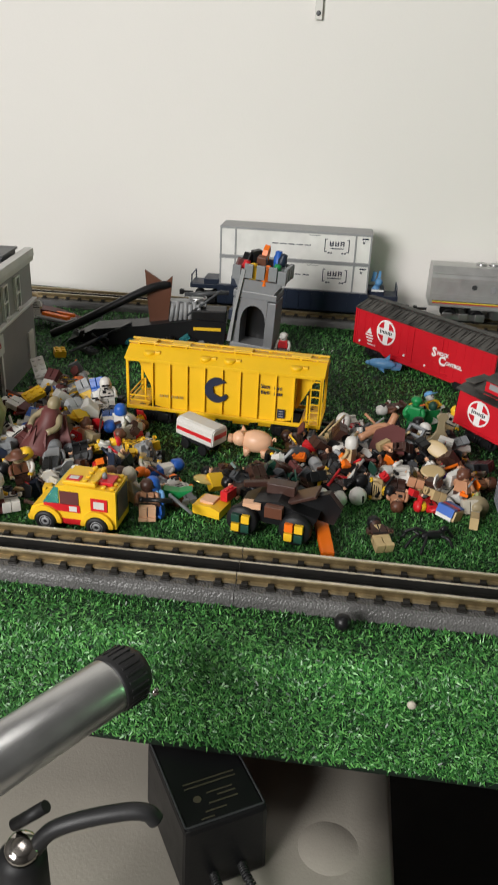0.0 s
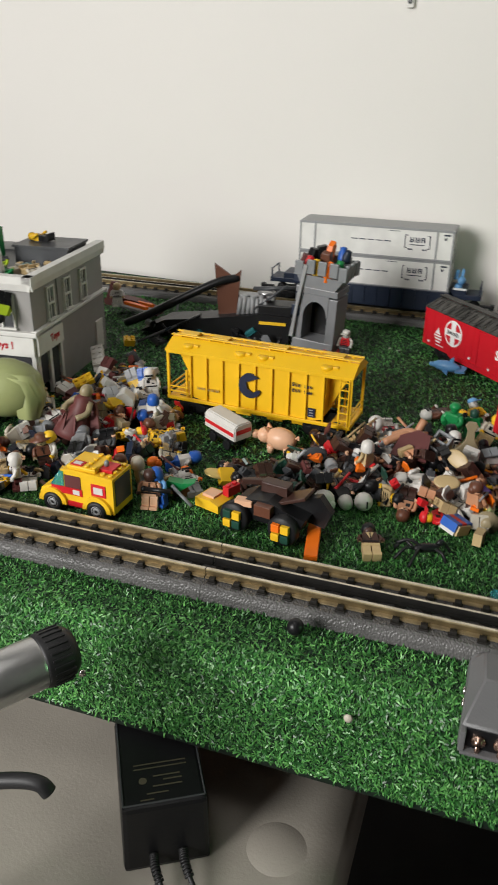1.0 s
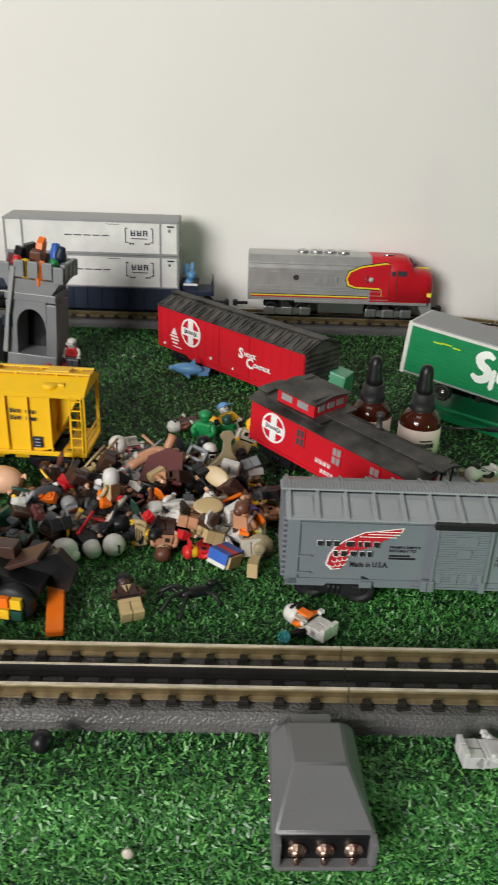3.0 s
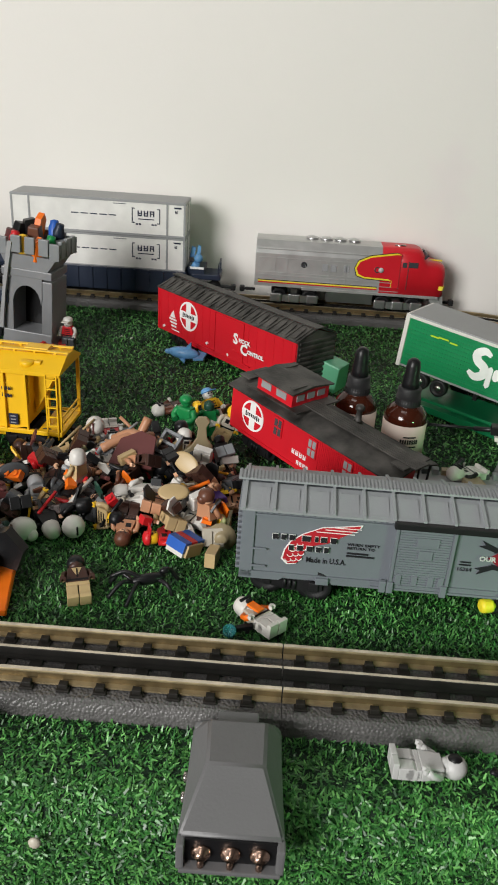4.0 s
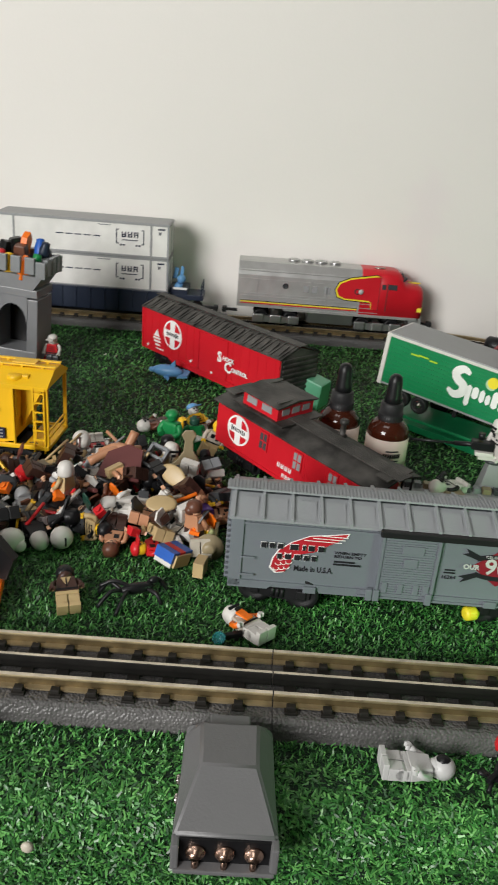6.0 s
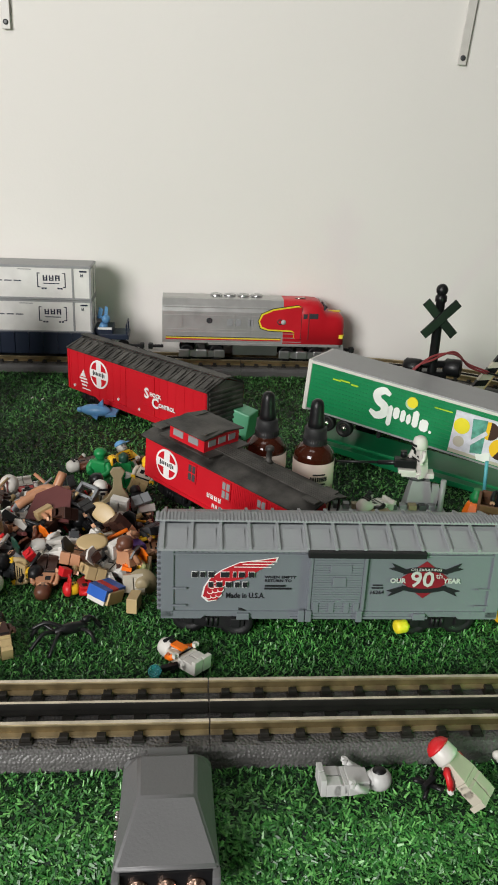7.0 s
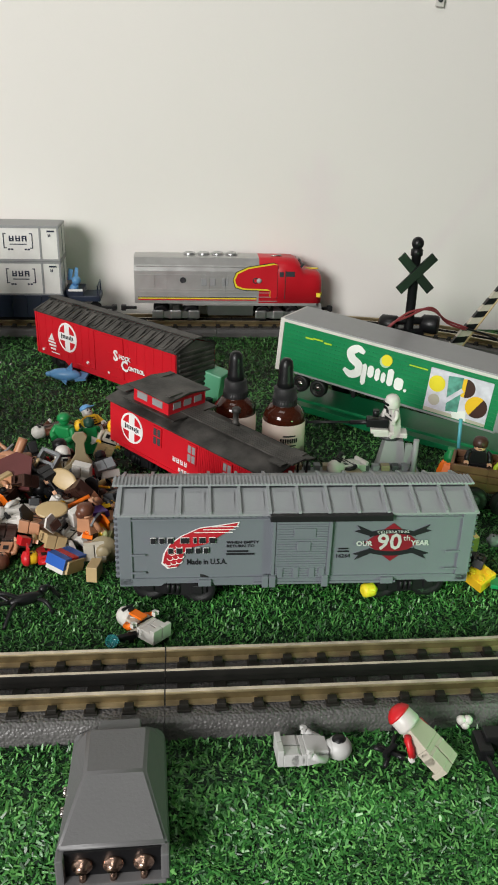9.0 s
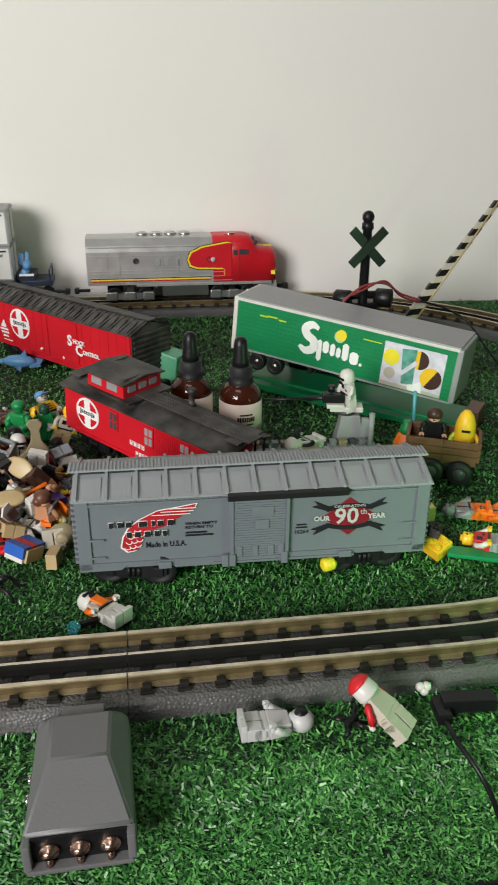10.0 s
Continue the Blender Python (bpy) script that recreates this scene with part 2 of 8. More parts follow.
def disc(cx, cz, r, n=24, a0=0, a1=360):
    return [(cx + r * math.cos(radians(a0 + (a1 - a0) * i / n)), cz + r * math.sin(radians(a0 + (a1 - a0) * i / n))) for i in range(n if a1 - a0 == 360 else n + 1)]


FRONT = pose(0, 0, 0, 90, 0, 0)


# ---------- the room ----------
def slab(name, c, s, material, label, category, rz=0.0, bevel=0.0):
    bm = bmesh.new()
    box(bm, c, s, bevel, rz)
    return solid(name, bm, material, label, category, kind="structure")


WA = -4.3
slab("wall_back", (0.0, 0.909, 0.5), (4.6, 0.12, 2.5), "wall_paint", "plain off-white painted wall behind the layout", "wall", WA)
slab("wall_left", (-2.2, -0.8, 0.5), (0.12, 3.6, 2.5), "room_paint", "plain grey-beige side wall, unseen, darkened to cut bounced light", "wall")
slab("wall_right", (2.2, -0.8, 0.5), (0.12, 3.2, 2.5), "room_paint", "plain grey-beige side wall, unseen, darkened to cut bounced light", "wall")
slab("wall_front", (0.0, -2.55, 0.5), (4.6, 0.12, 2.5), "room_paint", "plain grey-beige wall behind the viewer, unseen, darkened against bounced light", "wall")
slab("ceiling", (0.0, -0.8, 1.72), (4.6, 3.8, 0.1), "room_paint", "plain grey-beige ceiling, unseen, darkened to cut bounced light", "ceiling")
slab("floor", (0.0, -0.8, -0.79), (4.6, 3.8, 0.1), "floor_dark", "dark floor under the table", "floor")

# table with its turf mat that folds over the front edge
YF = -0.052
table = thing("train_table", "wooden train table under a green turf mat", "table")
bm = bmesh.new()
box(bm, (-0.05, 0.352, -0.031), (2.0, 0.80, 0.04), 0.003)
part("table_top", bm, "wood_brown", table)
for lx in (-0.95, 0.85):
    for ly in (0.02, 0.70):
        bm = bmesh.new()
        box(bm, (lx, ly, -0.394), (0.06, 0.06, 0.69), 0.004)
        part("leg", bm, "wood_brown", table)


def wall_y(x):
    return 0.846 + math.tan(radians(WA)) * x


def fold(s):
    """Height and depth of the mat at the way s past its front bend; the normal too."""
    r = 0.022
    a = s / r
    if a < math.pi / 2 * 0.97:
        return YF - r * math.sin(a), -r * (1 - math.cos(a)), a
    a0 = math.pi / 2 * 0.97
    d = s - a0 * r
    return YF - r * math.sin(a0) + 0.05 * d, -r * (1 - math.cos(a0)) - d, a0


bm = bmesh.new()
xs = [-1.05 + 0.05 * i for i in range(41)]
cols = []
for x in xs:
    col = [(x, wall_y(x) - 0.003, -0.005), (x, 0.4, -0.005), (x, 0.1, -0.005), (x, YF, -0.005)]
    for k in range(1, 12):
        y, z, a = fold(0.112 * k / 11)
        col.append((x, y + 0.005 * math.sin(a), z - 0.005 * math.cos(a)))
    cols.append([bm.verts.new(c) for c in col])
for a, b in zip(cols, cols[1:]):
    for i in range(len(a) - 1):
        bm.faces.new([a[i], b[i], b[i + 1], a[i + 1]]).smooth = True
mat_ob = solid("ground", bm, "turf_backing", "green artificial turf mat over the table", "ground", kind="structure")
sol = mat_ob.modifiers.new("thick", "SOLIDIFY")
sol.thickness, sol.offset = 0.003, -1


# ---------- track ----------
YT, YB, CX, LX = 0.018, 0.788, 0.29, -0.72
RC, YC = (YB - YT) / 2, (YB + YT) / 2
ZR = 0.019


def oval(s):
    """Place and heading on the track's middle line; s runs from the front straight's left end to the right and round."""
    L, A = CX - LX, math.pi * RC
    s %= 2 * (L + A)
    if s < L:
        return LX + s, YT, 0.0
    s -= L
    if s < A:
        a = s / RC
        return CX + RC * math.sin(a), YC - RC * math.cos(a), a
    s -= A
    if s < L:
        return CX - s, YB, math.pi
    a = (s - L) / RC
    return LX - RC * math.sin(a), YC + RC * math.cos(a), math.pi + a


TOTAL = 2 * (CX - LX + math.pi * RC)


def sweep(bm, outline, s0, s1, step):
    """Sweeps an outline (offset to the right of the way is minus, height) along the oval."""
    n = max(1, int((s1 - s0) / step + 0.5))
    rings = []
    for i in range(n + 1):
        x, y, a = oval(s0 + (s1 - s0) * i / n)
        nx, ny = -math.sin(a), math.cos(a)
        rings.append([bm.verts.new((x + nx * o, y + ny * o, z)) for o, z in outline])
    k = len(outline)
    for u, v in zip(rings, rings[1:]):
        for j in range(k):
            bm.faces.new([u[j], u[(j + 1) % k], v[(j + 1) % k], v[j]])
    bm.faces.new(rings[0]), bm.faces.new(rings[-1][::-1])


track = thing("railway_track", "three-rail model railway track on grey plastic roadbed", "track", kind="structure")
JOINT = 0.1005 - LX
SEC = 0.254
sections = [(JOINT + SEC * k, JOINT + SEC * (k + 1)) for k in range(-4, 10)]
sections[-1] = (sections[-1][0], sections[0][0] + TOTAL)
for s0, s1 in sections:
    bm = bmesh.new()
    sweep(bm, [(-0.0338, -0.005), (-0.0328, 0.0045), (-0.0312, 0.0086), (-0.0285, 0.0100), (0.0285, 0.0100), (0.0312, 0.0086), (0.0328, 0.0045), (0.0338, -0.005)], s0 + 0.00015, s1 - 0.00015, 0.02)
    part("roadbed", bm, "ballast", track)
    for o, w, centre in ((-0.018, 0.0034, False), (0.018, 0.0034, False), (0.0, 0.0030, True)):
        bm = bmesh.new()
        zt = ZR - (0.001 if centre else 0)
        sweep(bm, [(o - 0.0036, 0.0112), (o - 0.0036, 0.0122), (o - 0.0006, 0.0128), (o - 0.0006, zt - 0.0017), (o - w / 2, zt - 0.0013), (o - w / 2, zt - 0.0004), (o - w / 2 + 0.0005, zt),
                   (o + w / 2 - 0.0005, zt), (o + w / 2, zt - 0.0004), (o + w / 2, zt - 0.0013), (o + 0.0006, zt - 0.0017), (o + 0.0006, 0.0128), (o + 0.0036, 0.0122), (o + 0.0036, 0.0112)], s0 + 0.0004, s1 - 0.0004, 0.02)
        bm.normal_update()
        for f in bm.faces:
            z = f.calc_center_median().z
            if abs(f.normal.z) > 0.9 and z > zt - 0.0003:
                f.material_index = 1
            elif 0.0126 < z < zt - 0.0014:
                f.material_index = 2
        part("centre_rail" if centre else "rail", bm, ["rail_dark", "rail_top", "rail_dark"] if centre else ["rail_brass", "rail_top", "rail_web_shaded"], track)
# one tie with its four rail clips, shared by all ties
bm = bmesh.new()
box(bm, (0, 0, 0.0109), (0.0075, 0.052, 0.0016), 0.0004)
for o in (-0.018, 0.018):
    for d in (-0.0044, 0.0044):
        box(bm, (0, o + d, 0.0125), (0.0052, 0.0040, 0.0036), 0.0005)
tie_mesh = mesh_of(bm, "tie", "tie_brown")
s = JOINT + 0.0105
first = s
while s < first + TOTAL - 0.012:
    x, y, a = oval(s)
    t = new("tie", tie_mesh)
    t.parent = track
    t.matrix_basis = pose(x, y, 0, 0, 0, math.degrees(a))
    s += 0.0207


# ---------- turf ----------
def turf(name, x0, x1, per_m2, wid, length, skirt):
    """Curled plastic blades on the mat: one mesh of many."""
    rng = np.random.default_rng(7 if skirt else 11)
    verts, faces = [], []
    if skirt:
        s_len = 0.02 + 0.106
        n = int((x1 - x0) * s_len * per_m2)
        x = rng.uniform(x0, x1, n)
        s = rng.uniform(-0.02, 0.106, n)
        base = np.zeros((n, 3))
        nor = np.zeros((n, 3))
        for i in range(n):
            if s[i] < 0:
                base[i] = (x[i], YF - s[i], -0.0045)
                nor[i] = (0, 0, 1)
            else:
                y, z, a = fold(s[i])
                base[i] = (x[i], y + 0.0042 * math.sin(a), z - 0.0042 * math.cos(a))
                nor[i] = (0, -math.sin(a), math.cos(a))
    else:
        n = int((x1 - x0) * (name[2] - name[1]) * per_m2)
        x = rng.uniform(x0, x1, n)
        y = rng.uniform(name[1], name[2], n)
        keep = y < wall_y(0) + math.tan(radians(WA)) * x - 0.006
        d = np.full(n, 1.0)
        inner = (x > LX) & (x < CX)
        d = np.where(inner, np.minimum(abs(y - YT), abs(y - YB)), 1)
        rr = np.hypot(x - CX, y - YC)
        d = np.where(x >= CX, abs(rr - RC), d)
        rl = np.hypot(x - LX, y - YC)
        d = np.where(x <= LX, abs(rl - RC), d)
        keep &= d > 0.0342
        x, y = x[keep], y[keep]
        n = len(x)
        base = np.stack([x, y, np.full(n, -0.0045)], 1)
        nor = np.tile([0.0, 0, 1], (n, 1))
    ang = rng.uniform(0, 2 * np.pi, n)
    t1 = np.tile([1.0, 0, 0], (n, 1))
    t2 = np.cross(nor, t1)
    d = np.cos(ang)[:, None] * t1 + np.sin(ang)[:, None] * t2
    side = np.cross(nor, d)
    lean = (rng.uniform(0.75, 1.65, n) if skirt else rng.uniform(0.35, 1.35, n))[:, None]
    L = length * rng.uniform(0.6, 1.25, n)[:, None]
    w = wid * rng.uniform(0.7, 1.3, n)[:, None]
    tw = rng.uniform(-0.7, 0.7, n)[:, None]
    up1 = nor * np.cos(lean * 0.6) + d * np.sin(lean * 0.6)
    up2 = nor * np.cos(lean * 1.5) + d * np.sin(lean * 1.5)
    mid = base + up1 * L * 0.55
    tip = mid + up2 * L * 0.5
    s2 = side * np.cos(tw) + nor * np.sin(tw)
    V = np.stack([base - side * w / 2, base + side * w / 2, mid + s2 * w / 2, mid - s2 * w / 2, tip + s2 * w * 0.25, tip - s2 * w * 0.25], 1).reshape(-1, 3)
    k = np.arange(n)[:, None] * 6
    F = np.concatenate([k + [0, 1, 2, 3], k + [3, 2, 4, 5]], 1).reshape(-1, 4)
    me = bpy.data.meshes.new("turf_blades")
    me.from_pydata(V.tolist(), [], F.tolist())
    me.materials.append(M["turf"])
    return me


def turf_object(me, label):
    ob = new("turf_blades", me)
    tagged(ob, label, "artificial grass", kind="stuff")
    return ob


turf_object(turf("front", -0.58, 0.44, 1100000, 0.0013, 0.0060, True), "short curled green plastic blades hanging over the table edge")
turf_object(turf(("mid", -0.035, 0.20), -0.62, 0.52, 950000, 0.0012, 0.0052, False), "short curled green plastic turf blades beside the track")
turf_object(turf(("far", 0.20, 0.88), -0.80, 0.78, 200000, 0.0018, 0.0058, False), "short curled green plastic turf blades across the layout")


# ---------- rolling stock ----------
def truck(parent, x, wheel=0.0085, gauge=0.032, material="truck_black", spring="truck_black", z=0.0, base=0.026, turn=0.0, outer=0.006):
    """A four-wheel bogie under a car, with side frames and wheels; outer: how far the frames stand outside the wheels."""
    at = pose(x, 0, 0, 0, 0, turn)
    bm = bmesh.new()
    box(bm, (0, 0, z + wheel + 0.001), (0.010, gauge, 0.006), 0.001)
    for sy in (-1, 1):
        y = sy * (gauge / 2 + outer)
        prism(bm, [(-base / 2 - 0.006, z + wheel - 0.003), (-base / 2 - 0.006, z + wheel + 0.003), (-0.007, z + wheel + 0.005), (0.007, z + wheel + 0.005), (base / 2 + 0.006, z + wheel + 0.003),
                   (base / 2 + 0.006, z + wheel - 0.003), (0.007, z + wheel - 0.006), (-0.007, z + wheel - 0.006)], y - 0.0016, y + 0.0016, axis="y")
        for d in (-base / 2, base / 2):
            box(bm, (d, y + sy * 0.001, z + wheel), (0.007, 0.004, 0.007), 0.0008)
        for d in (-0.0035, 0, 0.0035):
            cyl(bm, (d, y + sy * 0.0022, z + wheel - 0.004), (d, y + sy * 0.0022, z + wheel + 0.003), 0.0013, n=8)
    tr = part("bogie", bm, spring, parent, m=at)
    for d in (-base / 2, base / 2):
        bm = bmesh.new()
        for sy in (-1, 1):
            lathe(bm, [(0.003, -0.003), (wheel, -0.003), (wheel, 0.001), (wheel + 0.0012, 0.0012), (wheel + 0.0012, 0.0024), (wheel * 0.8, 0.0024), (wheel * 0.7, 0.0012), (wheel * 0.3, 0.0012), (wheel * 0.25, 0.0030), (0, 0.0030)], pose(d, sy * gauge / 2, z + wheel, 90 if sy < 0 else -90, 0, 0), 20)
        cyl(bm, (d, -gauge / 2, z + wheel), (d, gauge / 2, z + wheel), 0.0018, n=8)
        part("wheelset", bm, material, tr)


def coupler(parent, x, sx, z=0.012):
    bm = bmesh.new()
    box(bm, (x + sx * 0.008, 0, z), (0.018, 0.005, 0.004), 0.001)
    box(bm, (x + sx * 0.018, 0.0, z), (0.007, 0.010, 0.008), 0.0015)
    part("coupler", bm, "truck_black", parent)


def on_face(y, x=0, z=0):
    """The plane of a car's near side, for prints and letters."""
    return pose(x, y, z, 90, 0, 0)


def emblem(parent, x, y, z, r, inside, bars):
    """A round railway emblem: a white cross in a disc."""
    bm = bmesh.new()
    plate(bm, disc(x, z, r), 0.0003, 0, pose(0, y, 0))
    for qx in (-1, 1):
        for qz in (-1, 1):
            pts = [(x + qx * r * 0.27, z + qz * r * 0.27)]
            for k in range(7):
                a = radians(18 + 54 * k / 6)
                pts.append((x + qx * r * 0.86 * math.cos(a), z + qz * r * 0.86 * math.sin(a)))
            plate(bm, pts, 0.0006, 1, pose(0, y, 0))
    for k in range(8):
        box(bm, (x + (k - 3.5) * r * 0.165, y - 0.0004, z + 0.0002), (r * 0.085, 0.0006, r * (0.34 if k in (0, 6) else 0.22)), 0, 0, 2)
    part("emblem", bm, ["print_white", inside, bars], parent, "white round emblem with a cross")


def bars(name, parent, y, rows, material, label=""):
    """Printed marks that are not lettered: (x, z, width, height); tall ones are broken into strokes."""
    bm = bmesh.new()
    for x, z, w, h in rows:
        if h < 0.0029 or w < h * 0.4 or w > 0.02:
            box(bm, (x, y - 0.0002, z), (w, 0.0005, h))
            continue
        for sx in (-1, 1):
            box(bm, (x + sx * w * 0.34, y - 0.0002, z), (w * 0.26, 0.0005, h))
        box(bm, (x, y - 0.0002, z + h * (0.40 if round(x * 5000) % 2 else -0.40)), (w * 0.6, 0.0005, h * 0.2))
        box(bm, (x, y - 0.0002, z), (w * 0.6, 0.0005, h * 0.18))
    part(name, bm, material, parent, label)


def ladder(parent, x, y, z0, z1, w, n, material):
    bm = bmesh.new()
    for sx in (-1, 1):
        box(bm, (x + sx * w / 2, y, (z0 + z1) / 2), (0.0012, 0.0015, z1 - z0))
    for i in range(n):
        box(bm, (x, y, z0 + (i + 0.5) * (z1 - z0) / n), (w, 0.0013, 0.0011))
    part("ladder", bm, material, parent)


def grey_boxcar():
    L, W, zb, ze, zp = 0.243, 0.058, 0.0145, 0.0685, 0.0750
    t = thing("boxcar", "grey toy boxcar standing derailed on the turf", "train car", pose(0.1895, 0.1372, 0, 0, 0, -1.0) @ Matrix.Scale(0.988, 4))
    h = L / 2
    bm = bmesh.new()
    prism(bm, [(-W / 2, zb), (W / 2, zb), (W / 2, ze), (0, zp - 0.001), (-W / 2, ze)], -h, h)
    yf = -W / 2
    # frames of the side: corner posts, sill with its stepped lower line, rivet strips
    for sx in (-1, 1):
        box(bm, (sx * (h - 0.0045), yf - 0.0005, (zb + ze) / 2), (0.009, 0.0018, ze - zb), 0.0004)
        for i in range(12):
            box(bm, (sx * (h + 0.0012), 0, zb + 0.005 + i * 0.0043), (0.0035, W - 0.004, 0.0023), 0.0008)
    for sy in (-1, 1):
        y = sy * (W / 2 + 0.0005)
        prism(bm, [(-h, zb + 0.005), (-h, zb - 0.001), (-h + 0.028, zb - 0.001), (-h + 0.032, zb + 0.0025), (-h + 0.060, zb + 0.0025), (-h + 0.064, zb - 0.0012), (h - 0.064, zb - 0.0012), (h - 0.060, zb + 0.0025),
                   (h - 0.032, zb + 0.0025), (h - 0.028, zb - 0.001), (h, zb - 0.001), (h, zb + 0.005)], y - 0.0009, y + 0.0009, axis="y")
        box(bm, (0, y, ze - 0.0035), (L, 0.0016, 0.0016), 0.0003)
        for i in range(58):
            box(bm, (-h + 0.008 + i * (L - 0.016) / 57, y + sy * 0.0004, ze - 0.0014), (0.0012, 0.0012, 0.0008))
            box(bm, (-h + 0.008 + i * (L - 0.016) / 57, y + sy * 0.0006, zb + 0.0036), (0.0010, 0.0010, 0.0008))
    for z in (zb + 0.010, zb + 0.024):
        box(bm, (-h + 0.013, yf - 0.0018, z), (0.010, 0.0013, 0.0014), 0.0004)
        box(bm, (h - 0.013, yf - 0.0018, z), (0.010, 0.0013, 0.0014), 0.0004)
    for x in (-h + 0.058, h - 0.058):
        box(bm, (x, yf - 0.0022, zb + 0.0018), (0.009, 0.003, 0.005), 0.0006)
    part("body", bm, "car_grey", t)
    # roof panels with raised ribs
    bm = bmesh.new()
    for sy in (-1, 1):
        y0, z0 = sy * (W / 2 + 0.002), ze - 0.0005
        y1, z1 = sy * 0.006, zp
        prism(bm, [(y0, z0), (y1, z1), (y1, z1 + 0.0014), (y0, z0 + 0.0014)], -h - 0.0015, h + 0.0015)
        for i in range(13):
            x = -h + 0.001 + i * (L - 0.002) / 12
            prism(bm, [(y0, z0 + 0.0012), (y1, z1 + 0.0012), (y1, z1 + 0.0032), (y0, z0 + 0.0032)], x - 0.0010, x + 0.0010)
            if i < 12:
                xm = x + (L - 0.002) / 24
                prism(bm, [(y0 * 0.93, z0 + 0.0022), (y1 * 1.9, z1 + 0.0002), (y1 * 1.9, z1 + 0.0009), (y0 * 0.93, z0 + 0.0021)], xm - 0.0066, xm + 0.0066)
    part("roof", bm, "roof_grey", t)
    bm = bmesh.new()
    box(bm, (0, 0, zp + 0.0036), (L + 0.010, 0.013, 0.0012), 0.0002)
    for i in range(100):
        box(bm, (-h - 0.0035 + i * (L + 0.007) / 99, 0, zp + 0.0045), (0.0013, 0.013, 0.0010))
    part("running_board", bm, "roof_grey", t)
    # sliding door with its boards, frame and rails
    bm = bmesh.new()
    xd0, xd1 = -0.018, 0.0225
    box(bm, ((xd0 + xd1) / 2, yf - 0.0012, (zb + ze) / 2 - 0.001), (xd1 - xd0, 0.0026, ze - zb - 0.005), 0.0004)
    for i in range(24):
        sl = bmesh.new()
        box(sl, ((xd0 + xd1) / 2, yf - 0.0026, zb + 0.004 + i * 0.00195), (xd1 - xd0 - 0.006, 0.0009, 0.0011))
        part("door_slat", sl, "car_grey", t)
    for x in (xd0 + 0.001, xd1 - 0.001):
        box(bm, (x, yf - 0.0026, (zb + ze) / 2 - 0.001), (0.0022, 0.0016, ze - zb - 0.005), 0.0003)
    box(bm, (0.004, yf - 0.003, zb + 0.041), (0.015, 0.0012, 0.0065), 0.0003)
    box(bm, (0.0035, yf - 0.003, zb + 0.0305), (0.0095, 0.0014, 0.007), 0.0003)
    for x in (-0.012, -0.001, 0.010, 0.017):
        box(bm, (x, yf - 0.003, zb + 0.0095), (0.004, 0.0014, 0.008), 0.0003)
    for x in (xd0 - 0.004, xd0 + 0.001, xd1 - 0.003):
        box(bm, (x, yf - 0.0035, zb + 0.003), (0.0045, 0.003, 0.009), 0.0006)
    part("door", bm, "car_grey", t, "grey ribbed sliding door")
    bm = bmesh.new()
    box(bm, (0.0215, yf - 0.0030, ze - 0.0012), (0.083, 0.0048, 0.0046), 0.0006)
    part("door_rail", bm, "truck_black", t, "black upper door rail")
    bm = bmesh.new()
    box(bm, (0.020, yf - 0.0018, zb + 0.0006), (0.10, 0.0022, 0.0016), 0.0003)
    part("lower_rail", bm, "car_grey", t)
    bm = bmesh.new()
    box(bm, (0, 0, zb - 0.001), (L - 0.01, 0.03, 0.004), 0.001)
    box(bm, (0.012, 0.006, zb - 0.004), (0.03, 0.012, 0.008), 0.001)
    part("underframe", bm, "truck_black", t)
    truck(t, -0.081, 0.0112, 0.0480, base=0.034, turn=-9, outer=0.0015, z=-0.0015)
    truck(t, 0.077, 0.0112, 0.0480, base=0.034, turn=4, outer=0.0015, z=-0.0015)
    coupler(t, h, 1)
    # prints: a red wing with its outline, a red flash with a diamond
    y = yf - 0.0006
    bm = bmesh.new()

    def wing(grow, mi, dy):
        top = [(-0.078, 0.0405), (-0.066, 0.0465), (-0.052, 0.0485), (-0.0405, 0.0505)]
        low = [(-0.0415, 0.0480), (-0.047, 0.0440), (-0.052, 0.0410), (-0.057, 0.0375), (-0.062, 0.0345), (-0.071, 0.0320), (-0.0765, 0.0280), (-0.0780, 0.0220), (-0.0810, 0.0170), (-0.0870, 0.0160), (-0.0910, 0.0200), (-0.0895, 0.0275), (-0.0860, 0.0340)]
        pts = [(a - 0.001, b + 0.0145 - 0.0145) for a, b in top + low]
        cx, cz = -0.068, 0.036
        pts = [(cx + (a - cx) * grow, cz + (b - cz) * grow) for a, b in pts]
        plate(bm, pts, 0.0003 + dy, mi, pose(0, y, 0.012))
    wing(1.05, 0, 0)
    wing(1.0, 1, 0.0003)
    for k in range(3):
        box(bm, (-0.058 + 0.004 * k, y - 0.0007, 0.0555 + 0.0022 * k), (0.026 - 0.004 * k, 0.0003, 0.0005))
    for k in range(11):
        cx, cz = (-0.0882 + 0.0036 * (k % 3) + 0.0012 * (k // 3), 0.0318 + 0.0042 * (k // 3) + 0.0008 * (k % 3))
        arc = [(cx + 0.0024 * math.cos(radians(a)), cz + 0.0024 * math.sin(radians(a))) for a in range(190, 351, 20)]
        arc += [(cx + 0.0019 * math.cos(radians(a)), cz + 0.0019 * math.sin(radians(a))) for a in range(350, 189, -20)]
        plate(bm, arc, 0.0008, 0, pose(0, y, 0))
    part("wing_print", bm, ["print_white", "print_red"], t, "red wing print with white outline")
